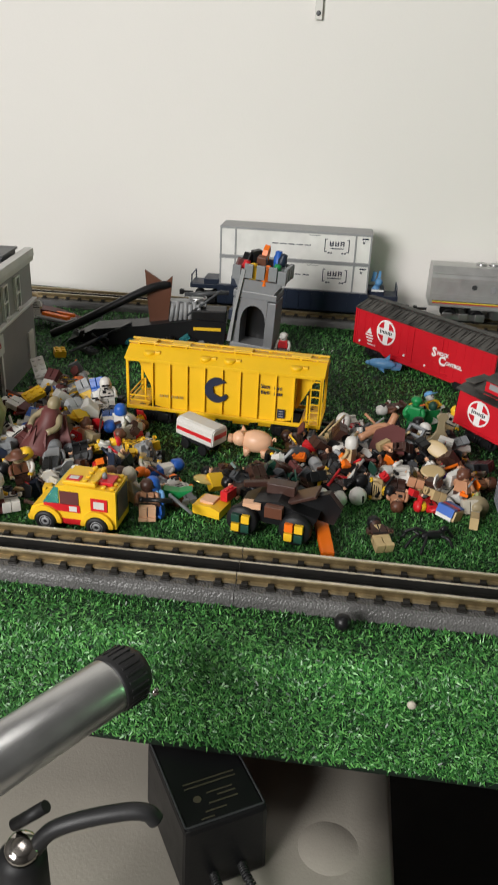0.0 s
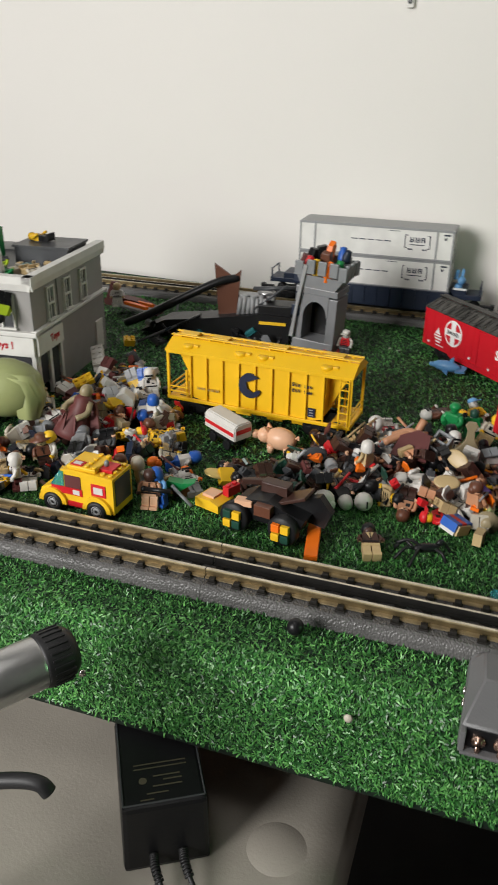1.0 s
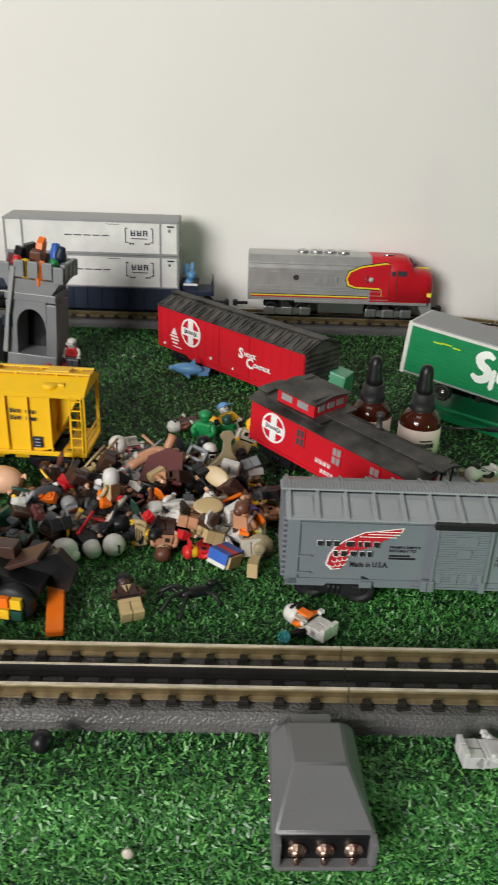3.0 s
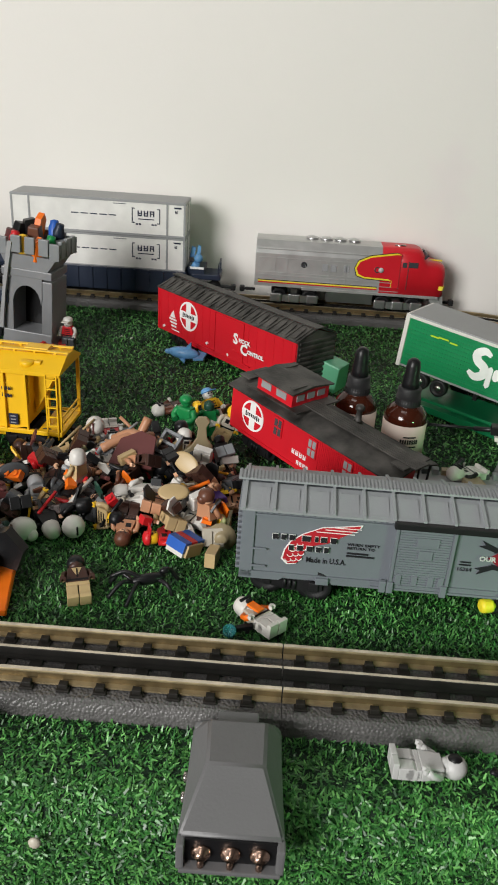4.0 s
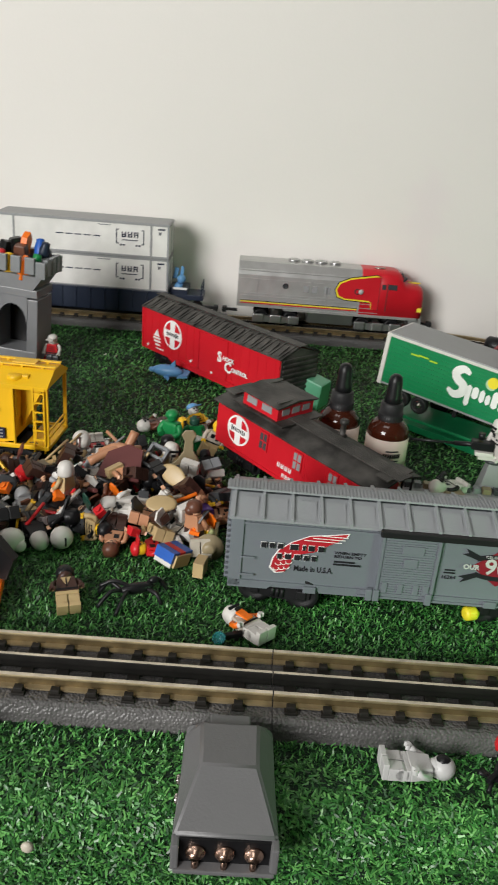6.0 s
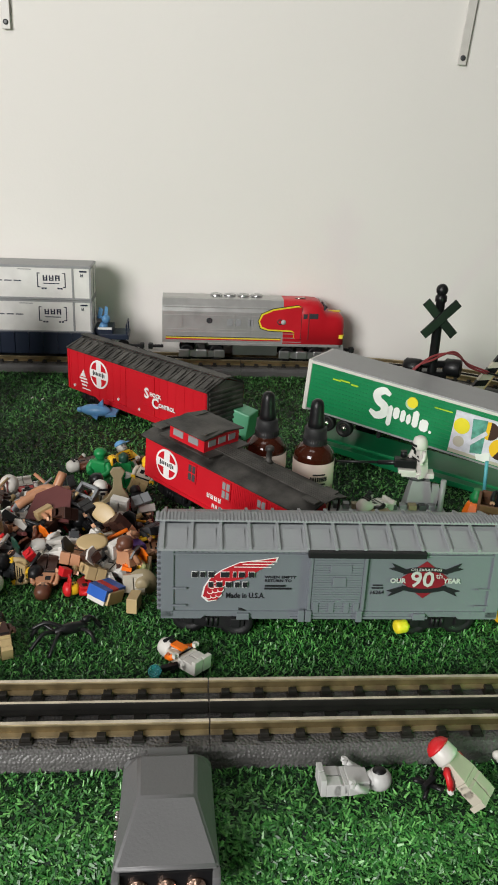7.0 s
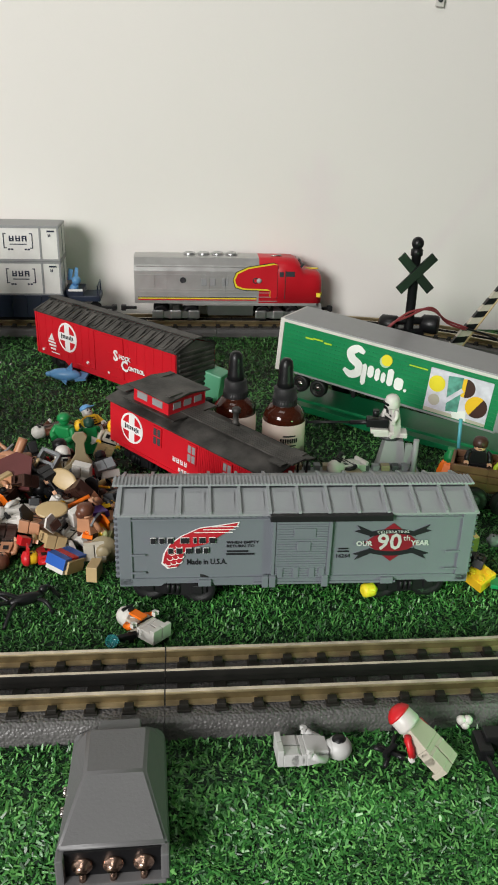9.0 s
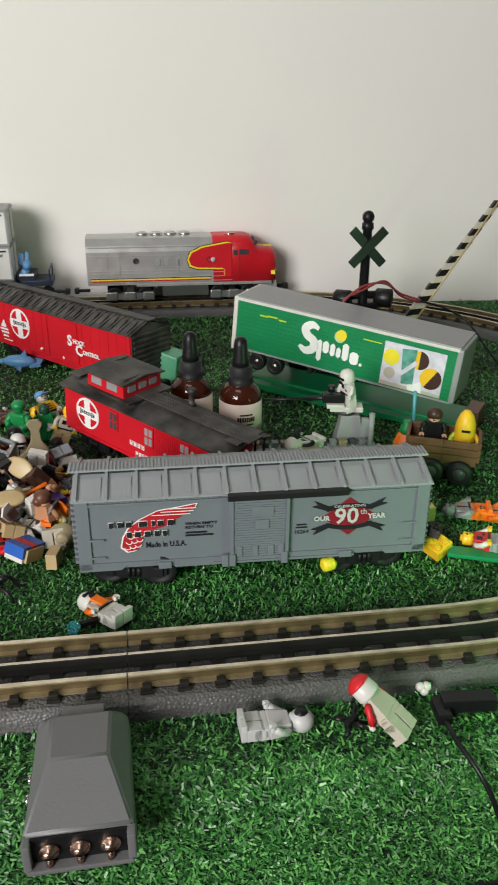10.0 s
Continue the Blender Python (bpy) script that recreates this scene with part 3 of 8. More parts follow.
    for z, x0, widths in ((0.0496, -0.1000, (46, 42, 48, 0, 74, 26, 54, 52)), (0.0416, -0.0884, (42, 52, 52, 42, 40))):
        x = x0
        for k, w in enumerate(widths):
            if w:
                bm = bmesh.new()
                wd = w * 0.000078
                box(bm, (x + wd / 2, y - 0.0009, z), (wd + 0.0004, 0.0005, 0.0046), mi=1)
                box(bm, (x + wd / 2, y - 0.0012, z), (wd, 0.0005, 0.0041))
                part("letter_block", bm, ["print_black", "print_white"], t, "black block mark with thin white edge")
            x += (w or 12) * 0.0001 + 0.0013
    writing("made_in_text", "Made in U.S.A.", 0.0062, "print_black", t, on_face(y + 0.0002, -0.0622, 0.0318), bold=0.00006, sx=0.75)
    writing("small_text", "WHEN EMPTY\nRETURN TO", 0.0029, "print_black", t, on_face(y + 0.0002, -0.0490, 0.0455), align="LEFT", bold=0.00004, sx=1.2)
    bars("small_print", t, y, [(-0.0415, 0.0402, 0.0145, 0.0012), (-0.0395, 0.0380, 0.0190, 0.0012)], "print_black")
    writing("number_text", "16264", 0.0042, "print_black", t, on_face(y + 0.0002, 0.0315, 0.0350))
    bars("small_print", t, y, [(0.0315, 0.0412, 0.007, 0.0009), (0.0315, 0.0390, 0.008, 0.0009)], "print_black")
    bm = bmesh.new()
    cx, cz = 0.0650, 0.0458
    plate(bm, [(cx - 0.0190, cz), (cx, cz - 0.0150), (cx + 0.0190, cz), (cx, cz + 0.0150)], 0.0003, 0, pose(0, y, 0))
    for sz in (-1, 1):
        pts = []
        for k in range(9):
            a = -0.016 + 0.032 * k / 8
            pts.append((cx + a, cz + sz * (0.0105 - 0.00002 * (a * 1000) ** 2 * 0.5)))
        pts += [(p[0], p[1] - sz * 0.0034) for p in pts[::-1]]
        plate(bm, pts, 0.0006, 1, pose(0, y, 0))
        for sx in (-1, 1):
            plate(bm, [(cx + sx * 0.0145, cz + sz * 0.0085), (cx + sx * 0.0250, cz + sz * 0.0135), (cx + sx * 0.0225, cz + sz * 0.0100), (cx + sx * 0.0265, cz + sz * 0.0090), (cx + sx * 0.0155, cz + sz * 0.0052)], 0.0005, 1, pose(0, y, 0))
    part("anniversary_print", bm, ["print_maroon", "print_black"], t, "red diamond print with black ribbons")
    writing("ninety_text", "90", 0.0175, "pale_grey", t, on_face(y - 0.0008, cx - 0.002, cz + 0.0002), bold=0.0003)
    writing("th_text", "th", 0.0060, "pale_grey", t, on_face(y - 0.0008, cx + 0.0100, cz + 0.0035))
    writing("our_text", "OUR", 0.0052, "pale_grey", t, on_face(y - 0.0008, cx - 0.0195, cz - 0.0005), bold=0.0002)
    writing("year_text", "YEAR", 0.0052, "pale_grey", t, on_face(y - 0.0008, cx + 0.0195, cz - 0.0005), bold=0.0002)
    writing("celebrating_text", "CELEBRATING", 0.0028, "pale_grey", t, on_face(y - 0.0008, cx, cz + 0.0085), sx=1.25)
    return t


grey_boxcar()


def red_boxcar():
    L, W, zb, ze, zp = 0.252, 0.060, 0.0150, 0.0690, 0.0780
    a = radians(-46.0)
    mid = Vector((0.0412, 0.5637, 0))
    t = thing("boxcar", "bright red toy boxcar with a black roof lying across the turf", "train car", pose(mid.x, mid.y, 0, 0, 0, math.degrees(a)))
    h, yf = L / 2, -W / 2
    bm = bmesh.new()
    prism(bm, [(yf, zb), (-yf, zb), (-yf, ze), (0, zp - 0.001), (yf, ze)], -h, h)
    for x in (-h + 0.002, h - 0.002):
        box(bm, (x, yf - 0.0003, (zb + ze) / 2), (0.003, 0.0014, ze - zb - 0.002))
    for sx in (-1, 1):
        prism(bm, [(sx * 0.07, zb), (sx * 0.062, zb - 0.004), (0, zb - 0.004), (0, zb)], yf - 0.0003, yf + 0.001, axis="y")
    for i in range(18):
        box(bm, (-h + 0.007 + i * (L - 0.014) / 17, yf - 0.0001, (zb + ze) / 2), (0.0006, 0.0006, ze - zb - 0.004))
    part("body", bm, "car_red", t)
    bm = bmesh.new()
    for sx in (-1, 1):
        prism(bm, [(yf + 0.001, zb + 0.001), (-yf - 0.001, zb + 0.001), (-yf - 0.001, ze), (0, zp), (yf + 0.001, ze)], sx * h - 0.0008, sx * h + 0.0008)
        end = part("end_wall", bm, "roof_black", t, "black corrugated end wall")
        for i in range(9):
            bm = bmesh.new()
            box(bm, (sx * (h + 0.001), 0, zb + 0.005 + i * 0.0058), (0.0028, W - 0.006, 0.0032), 0.0008)
            part("rib", bm, "roof_black", end)
        bm = bmesh.new()
    for sy in (-1, 1):
        y0, z0, y1, z1 = sy * (W / 2 + 0.0012), ze - 0.001, sy * 0.005, zp
        prism(bm, [(y0, z0), (y1, z1), (y1, z1 + 0.0014), (y0, z0 + 0.0014)], -h - 0.001, h + 0.001)
        for i in range(18):
            x = -h + 0.003 + i * (L - 0.006) / 17
            prism(bm, [(y0, z0 + 0.001), (y1, z1 + 0.001), (y1, z1 + 0.0028), (y0, z0 + 0.0028)], x - 0.0011, x + 0.0011)
            if i < 17:
                xm = x + (L - 0.006) / 34
                prism(bm, [(y0 * 0.9, z0 + 0.0024), (y1 * 2.4, z1), (y1 * 2.4, z1 + 0.0016), (y0 * 0.9, z0 + 0.0032)], xm - 0.0035, xm + 0.0035)
    part("roof", bm, "roof_black", t)
    bm = bmesh.new()
    box(bm, (0, 0, zp + 0.003), (L + 0.008, 0.012, 0.0014), 0.0003)
    part("running_board", bm, "roof_black", t)
    bm = bmesh.new()
    box(bm, (0.0165, yf - 0.0008, (zb + ze) / 2), (0.050, 0.0016, ze - zb - 0.006), 0.0004)
    box(bm, (-0.0095, yf - 0.0012, (zb + ze) / 2), (0.0016, 0.002, ze - zb - 0.005))
    box(bm, (0.004, yf - 0.0012, zb + 0.003), (0.10, 0.002, 0.0014))
    for x, z in ((0.03, 0.030), (0.020, 0.046)):
        box(bm, (x, yf - 0.0018, z), (0.010, 0.0012, 0.0012))
    part("door", bm, "car_red", t)
    emblem(t, -0.062, yf - 0.0004, 0.0465, 0.0182, "car_red", "print_black")
    y = yf - 0.0004
    bars("lettering", t, y, [(-0.094, 0.0345, 0.015, 0.0022), (-0.0925, 0.0305, 0.014, 0.0022), (-0.092, 0.0262, 0.010, 0.0022), (-0.088, 0.0215, 0.016, 0.0012)], "print_white")
    bm = bmesh.new()
    plate(bm, [(-0.1, 0.037), (-0.089, 0.037), (-0.0935, 0.046)], 0.0004, 0, pose(0, y, 0))
    for x, z in ((-0.112, 0.0215), (-0.024, 0.0240), (0.0155, 0.0215)):
        plate(bm, [(x - 0.002, z), (x, z - 0.002), (x + 0.002, z), (x, z + 0.002)], 0.0014, 0, pose(0, y, 0))
    part("marks", bm, "print_white", t)
    ys = yf - 0.0018
    writing("shock_text", "S", 0.017, "print_white", t, on_face(ys, 0.0290, 0.0445), bold=0.0006)
    writing("shock_text", "HOCK", 0.0066, "print_white", t, on_face(ys, 0.0345, 0.0450), align="LEFT", bold=0.0003)
    writing("control_text", "C", 0.017, "print_white", t, on_face(ys, 0.0440, 0.0355), bold=0.0006)
    writing("control_text", "ONTROL", 0.0066, "print_white", t, on_face(ys, 0.0500, 0.0350), align="LEFT", bold=0.0003)
    for x in (-0.082, 0.082):
        truck(t, x, 0.0094, 0.037, base=0.030)
    coupler(t, -h, -1)
    coupler(t, h, 1)


red_boxcar()


def caboose():
    L, W, zb, ze, zp = 0.205, 0.052, 0.016, 0.0590, 0.0655
    t = thing("caboose", "red toy caboose with a worn black roof beside the boxcar", "train car", pose(0.1289, 0.2805, 0.003, 0, 4.0, -46.5) @ Matrix.Scale(0.965, 4))
    h, yf = L / 2, -W / 2
    hb = h - 0.018
    bm = bmesh.new()
    prism(bm, [(yf, zb), (-yf, zb), (-yf, ze), (0, zp - 0.001), (yf, ze)], -h + 0.004, hb)
    for i in range(26):
        box(bm, (0.02 + i * 0.0021, yf - 0.0001, (zb + ze) / 2), (0.0006, 0.0006, ze - zb - 0.004))
    box(bm, (0.0, yf - 0.0004, zb + 0.0015), (2 * hb, 0.0016, 0.003))
    box(bm, (0, 0, zb - 0.001), (L, 0.046, 0.003), 0.0005)
    for sx in (-1, 1):
        box(bm, (sx * (h - 0.002), 0, zb + 0.010), (0.0015, W - 0.006, 0.0012))
        for y in (-0.02, 0, 0.02):
            box(bm, (sx * (h - 0.002), y, zb + 0.005), (0.0012, 0.0012, 0.011))
    part("body", bm, "car_red", t)
    bm = bmesh.new()
    prism(bm, [(yf - 0.003, ze - 0.0014), (0, zp - 0.0005), (-yf + 0.003, ze - 0.0014), (-yf + 0.003, ze), (0, zp + 0.0012), (yf - 0.003, ze)], -h, h)
    part("roof", bm, "roof_black", t, "worn dusty black roof")
    for k in range(6):
        pk = bmesh.new()
        box(pk, (0.028, -0.0075 + k * 0.003, zp + 0.0018), (0.158, 0.0026, 0.0014), 0.0002)
        part("walk_plank", pk, "roof_black", t)
    for sx in (-1, 1):
        bm = bmesh.new()
        box(bm, (sx * (h - 0.008), 0, zp + 0.0012), (0.014, 0.034, 0.0014), 0.0003)
        part("end_walk", bm, "roof_black", t)
    # cupola
    cx, cl, cw = -0.046, 0.046, 0.046
    bm = bmesh.new()
    box(bm, (cx, 0, zp + 0.0065), (cl, cw, 0.017))
    part("cupola", bm, "car_red", t)
    bm = bmesh.new()
    prism(bm, [(-cw / 2 - 0.003, zp + 0.0148), (0, zp + 0.0178), (cw / 2 + 0.003, zp + 0.0148), (cw / 2 + 0.003, zp + 0.0162), (0, zp + 0.0195), (-cw / 2 - 0.003, zp + 0.0162)], cx - cl / 2 - 0.003, cx + cl / 2 + 0.003)
    for sx in (-1, 1):
        box(bm, (cx + sx * 0.019, -0.012 * sx, zp + 0.0188), (0.006, 0.018, 0.0010))
    box(bm, (cx, 0, zp + 0.0012), (cl + 0.022, cw + 0.008, 0.0016), 0.0003)
    part("cupola_roof", bm, "roof_black", t, "worn black cupola roof")
    bm = bmesh.new()
    for x in (-0.011, 0.009):
        box(bm, (cx + x, -cw / 2 - 0.0002, zp + 0.0092), (0.013, 0.0008, 0.0065))
    for y in (-0.013, 0.0, 0.013):
        box(bm, (cx + cl / 2 + 0.0002, y, zp + 0.0092), (0.0008, 0.009, 0.0060))
    part("cupola_window", bm, "light_grey", t, "hazy cupola windows")
    for x in (-0.032, 0.012, 0.054):
        bm = bmesh.new()
        box(bm, (x, yf - 0.0006, 0.0445), (0.011, 0.0016, 0.019), 0.0003)
        w = part("window_frame", bm, "car_red", t)
        bm = bmesh.new()
        for sx in (-1, 1):
            for sz in (-1, 1):
                box(bm, (x + sx * 0.0025, yf - 0.0012, 0.0445 + sz * 0.0043), (0.0038, 0.0010, 0.0070))
        part("pane", bm, "dark_grey" if x < 0 else "light_grey", w)
    bm = bmesh.new()
    lathe(bm, [(0.005, 0), (0.003, 0.002), (0.0024, 0.011), (0.0042, 0.012), (0.0042, 0.015), (0.0026, 0.0165)], pose(0.022, 0.016, zp - 0.001), 12)
    part("smokestack", bm, "roof_black", t)
    emblem(t, -0.067, yf - 0.0004, 0.0395, 0.0152, "car_red", "print_black")
    bars("lettering", t, yf - 0.0002, [(-0.010 + 0.0048 * k, 0.031, 0.0034, 0.0045) for k in range(4)] + [(-0.003 + 0.004 * k, 0.0225, 0.0028, 0.0040) for k in range(4)], "print_white", "white reporting marks")
    for sy in (-1, 1):
        for x in (h - 0.003, h - 0.012, -h + 0.0015):
            bm = bmesh.new()
            box(bm, (x, sy * 0.022, (zb + ze) / 2), (0.0014, 0.0014, ze - zb))
            part("end_post", bm, "truck_black", t)
    for x in (-0.062, 0.062):
        truck(t, x)
    coupler(t, -h, -1)


caboose()


def hopper():
    L, W, zb, ze, zp = 0.228, 0.054, 0.0175, 0.0725, 0.0835
    t = thing("hopper_car", "yellow toy covered hopper car standing on the turf", "train car", pose(-0.2125, 0.3290, 0, 0, 0, -4.0) @ Matrix.Diagonal((0.985, 1, 1.06, 1)))
    h, yf = L / 2, -W / 2
    hb = h - 0.030
    bm = bmesh.new()
    # slope-ended body between the open end platforms
    prism(bm, [(-hb, ze), (hb, ze), (hb, zb + 0.030), (hb - 0.004, zb + 0.004), (0.034, zb - 0.004), (-0.034, zb - 0.004), (-hb + 0.004, zb + 0.004), (-hb, zb + 0.030)], yf + 0.0015, -yf - 0.0015, axis="y")
    for sx in (-1, 1):
        prism(bm, [(sx * hb, ze), (sx * (h - 0.006), ze), (sx * hb, zb + 0.012)], yf + 0.015, -yf - 0.015, axis="y")
    for i in range(9):
        x = -hb + 0.002 + i * (2 * hb - 0.004) / 8
        for sy in (-1, 1):
            rb = bmesh.new()
            box(rb, (x, sy * (W / 2), (zb + ze) / 2), (0.0016, 0.0034, ze - zb - 0.004), 0.0003)
            part("rib", rb, "car_yellow", t)
    part("body", bm, "car_yellow", t)
    bm = bmesh.new()
    for sy in (-1, 1):
        box(bm, (0, sy * (W / 2), zb + 0.0005), (L, 0.003, 0.004), 0.0006)
        box(bm, (0, sy * (W / 2), ze - 0.0008), (L, 0.003, 0.003), 0.0006)
        for sx in (-1, 1):
            box(bm, (sx * (h - 0.0015), sy * (W / 2 - 0.001), (zb + ze) / 2), (0.003, 0.0025, ze - zb))
    for sx in (-1, 1):
        box(bm, (sx * (h - 0.012), 0, zb), (0.024, W - 0.004, 0.003))
        box(bm, (sx * (h - 0.018), 0.012, zb + 0.014), (0.002, 0.002, 0.03))
        box(bm, (sx * (h - 0.018), -0.012, zb + 0.014), (0.002, 0.002, 0.03))
        box(bm, (sx * (h - 0.002), 0, zb + 0.0135), (0.0015, W - 0.006, 0.0015))
        box(bm, (sx * (h - 0.002), 0, zb + 0.0075), (0.0015, W - 0.006, 0.0015))
    for z in (zb + 0.008, zb + 0.0135):
        box(bm, (-h + 0.014, yf + 0.001, z), (0.026, 0.0013, 0.0014))
    part("frame", bm, "car_yellow", t)
    bm = bmesh.new()
    prism(bm, [(yf - 0.002, ze), (yf - 0.002, ze + 0.0016), (-0.009, zp), (0.009, zp), (-yf + 0.002, ze + 0.0016), (-yf + 0.002, ze)], -h - 0.001, h + 0.001)
    part("roof", bm, "car_yellow", t)
    bm = bmesh.new()
    for sy in (-1, 1):
        box(bm, (0, sy * 0.0075, zp + 0.0020), (L + 0.004, 0.004, 0.0012), 0.0003)
        for i in range(12):
            box(bm, (-h + 0.01 + i * 0.0189, sy * 0.0075, zp + 0.0008), (0.002, 0.004, 0.0016))
    for x in (-0.095, -0.055, 0.018, 0.085):
        box(bm, (x, 0.0, zp + 0.0024), (0.022, 0.011, 0.0016), 0.0006)
    part("roof_walk", bm, "car_yellow", t)
    for x, y in ((-0.088, -0.0185), (-0.022, -0.0185), (0.006, -0.0185), (0.082, -0.0185), (-0.06, 0.0185), (0.0, 0.0185), (0.06, 0.0185)):
        bm = bmesh.new()
        lathe(bm, [(0.0068, -0.003), (0.0070, 0.0008), (0.0060, 0.0014), (0, 0.0016)], pose(x, y, ze + 0.0062, 0, 0, 0), 16)
        box(bm, (x + 0.010, y, ze + 0.0066), (0.006, 0.006, 0.003), 0.0008)
        part("hatch", bm, "car_yellow", t)
    ladder(t, h - 0.008, yf - 0.0016, zb - 0.004, ze, 0.010, 7, "car_yellow")
    bm = bmesh.new()
    for sx in (-1, 1):
        box(bm, (sx * 0.052, 0, zb - 0.006), (0.022, 0.030, 0.010), 0.001, taper=None)
        box(bm, (sx * 0.020, 0, zb - 0.007), (0.020, 0.030, 0.009), 0.001)
    part("hopper_gate", bm, "car_yellow", t)
    for x in (-0.082, 0.082):
        truck(t, x, 0.0094, 0.037, base=0.030)
    coupler(t, -h, -1)
    coupler(t, h, 1)
    y = yf - 0.0001
    # round dark blue mark with a notch
    bm = bmesh.new()
    cx, cz, r = -0.006, 0.0475, 0.0140
    outer = disc(cx, cz, r, 26, 42, 335)
    inner = [(cx + 0.0105, cz - 0.0035), (cx + 0.004, cz - 0.0075), (cx - 0.0035, cz - 0.004), (cx - 0.005, cz + 0.0035), (cx + 0.0005, cz + 0.0055), (cx + 0.0045, cz + 0.0075)]
    plate(bm, outer + inner, 0.0018, 0, pose(0, y, 0))
    part("round_mark", bm, "print_blue", t, "dark blue round mark")
    bars("lettering", t, y - 0.0002, [(0.046, 0.0575, 0.0028, 0.0042), (0.0495, 0.0570, 0.0024, 0.0034), (0.0530, 0.0565, 0.0024, 0.0034), (0.0605, 0.0565, 0.0022, 0.0030), (0.0636, 0.0565, 0.0022, 0.0030), (0.0668, 0.0565, 0.0022, 0.0030),
                                       (0.046, 0.0510, 0.0028, 0.0042), (0.0495, 0.0505, 0.0024, 0.0034), (0.0530, 0.0505, 0.0024, 0.0034), (0.0605, 0.0505, 0.0022, 0.0036), (0.0636, 0.0500, 0.0022, 0.0030), (0.0668, 0.0500, 0.0034, 0.0030)], "print_blue", "dark blue lettering")
    bm = bmesh.new()
    box(bm, (0.0685, y - 0.0001, 0.0285), (0.0085, 0.0012, 0.0100))
    for k in range(3):
        box(bm, (0.0685, y - 0.0006, 0.0255 + 0.003 * k), (0.005, 0.0008, 0.0010), 0, 0, 1)
    part("data_plate", bm, ["print_blue", "light_grey"], t)
    bars("faint_print", t, y - 0.0001, [(-0.072 + 0.006 * k, 0.034, 0.004, 0.003) for k in range(5)], "gold")


hopper()


# train on the back track
NOSE = 0.317


def locomotive():
    L, W, zb, ze, zt = 0.268, 0.058, 0.0465, 0.1025, 0.1105
    t = thing("locomotive", "silver and red toy diesel locomotive on the back track", "locomotive", pose(NOSE - L / 2, YB, ZR))
    t.matrix_basis = pose(NOSE - L / 2, YB, 0)
    h, yf = L / 2, -W / 2
    x1 = h - 0.062
    sec = [(yf, zb), (yf, ze - 0.010), (yf + 0.002, ze - 0.002), (yf + 0.010, zt - 0.001), (yf + 0.018, zt), (-yf - 0.018, zt), (-yf - 0.010, zt - 0.001), (-yf - 0.002, ze - 0.002), (-yf, ze - 0.010), (-yf, zb)]
    bm = bmesh.new()
    prism(bm, sec, -h, x1 - 0.030)
    for z in (zb + 0.004, zb + 0.010, zb + 0.016):
        box(bm, (-0.03, yf, z), (2 * h - 0.07, 0.0012, 0.0009))
    for x in (-h + 0.028, -h + 0.045, -h + 0.105, -h + 0.128):
        box(bm, (x, yf, zb + 0.028), (0.001, 0.0014, 0.034))
    box(bm, (-0.04, yf + 0.001, ze - 0.0035), (2 * h - 0.085, 0.002, 0.0015), 0.0004)
    part("body", bm, "loco_silver", t, "silver body")
    # red cab with rounded nose, lofted from cross-sections
    bm = bmesh.new()
    stations = [(x1 - 0.030, 1.002, 1.0), (x1 + 0.010, 1.002, 1.0), (x1 + 0.020, 1.0, 0.99), (x1 + 0.026, 0.99, 0.95), (x1 + 0.034, 0.98, 0.77), (x1 + 0.037, 0.965, 0.735), (x1 + 0.048, 0.93, 0.715), (x1 + 0.056, 0.86, 0.685), (x1 + 0.0605, 0.76, 0.63), (x1 + 0.062, 0.66, 0.55)]
    rings = []
    for x, ky, kz in stations:
        ring = []
        for y, z in sec:
            zz = zb + (z - zb) * kz
            ring.append(bm.verts.new((x, y * ky, zz)))
        rings.append(ring)
    for a, b in zip(rings, rings[1:]):
        for i in range(len(sec)):
            j = (i + 1) % len(sec)
            bm.faces.new([a[i], b[i], b[j], a[j]]).smooth = True
    bm.faces.new(rings[0]), bm.faces.new(rings[-1][::-1])
    part("cab", bm, "car_red", t, "red cab with a rounded nose")
    # sweep of red over the silver side, edged with yellow and black
    ys = yf - 0.0004

    def flash(g, mi, bm):
        pts = [(x1 - 0.010, zb + 0.056 + g), (x1 - 0.045 - g * 0.4, zb + 0.050 + g), (x1 - 0.060 - g, zb + 0.043 + g * 0.7), (x1 - 0.0645 - g, zb + 0.034), (x1 - 0.061 - g, zb + 0.026 - g), (x1 - 0.052, zb + 0.0225 - g), (x1 - 0.018, zb + 0.0215 - g), (x1 - 0.0135 - g * 0.3, zb + 0.019), (x1 - 0.0135 - g * 0.3, zb + 0.0105), (x1 - 0.010, zb + 0.0085), (x1 - 0.004, zb + 0.010), (x1 - 0.004, zb + 0.056)]
        plate(bm, pts, 0.0006 - g * 0.12, mi, pose(0, ys, 0))
    bm = bmesh.new()
    flash(0.0032, 0, bm)
    flash(0.0022, 1, bm)
    flash(0.0, 2, bm)
    part("side_flash", bm, ["print_black", "print_yellow", "car_red"], t, "red sweep edged in yellow")
    bm = bmesh.new()
    box(bm, (-0.045, ys, zb + 0.0075), (2 * h - 0.100, 0.0008, 0.0016), 0, 0, 0)
    box(bm, (-0.045, ys, zb + 0.0055), (2 * h - 0.100, 0.0008, 0.0014), 0, 0, 1)
    box(bm, (-0.045, ys, zb + 0.0092), (2 * h - 0.100, 0.0008, 0.0009), 0, 0, 2)
    box(bm, (h - 0.012, -0.0215, zb + 0.0125), (0.022, 0.004, 0.0055), 0, -24, 0)
    box(bm, (h - 0.016, 0, zb + 0.0462), (0.024, 0.006, 0.0010), 0, 0, 0)
    box(bm, (h - 0.001, -0.010, zb + 0.0125), (0.0030, 0.022, 0.0055), 0, 0, 0)
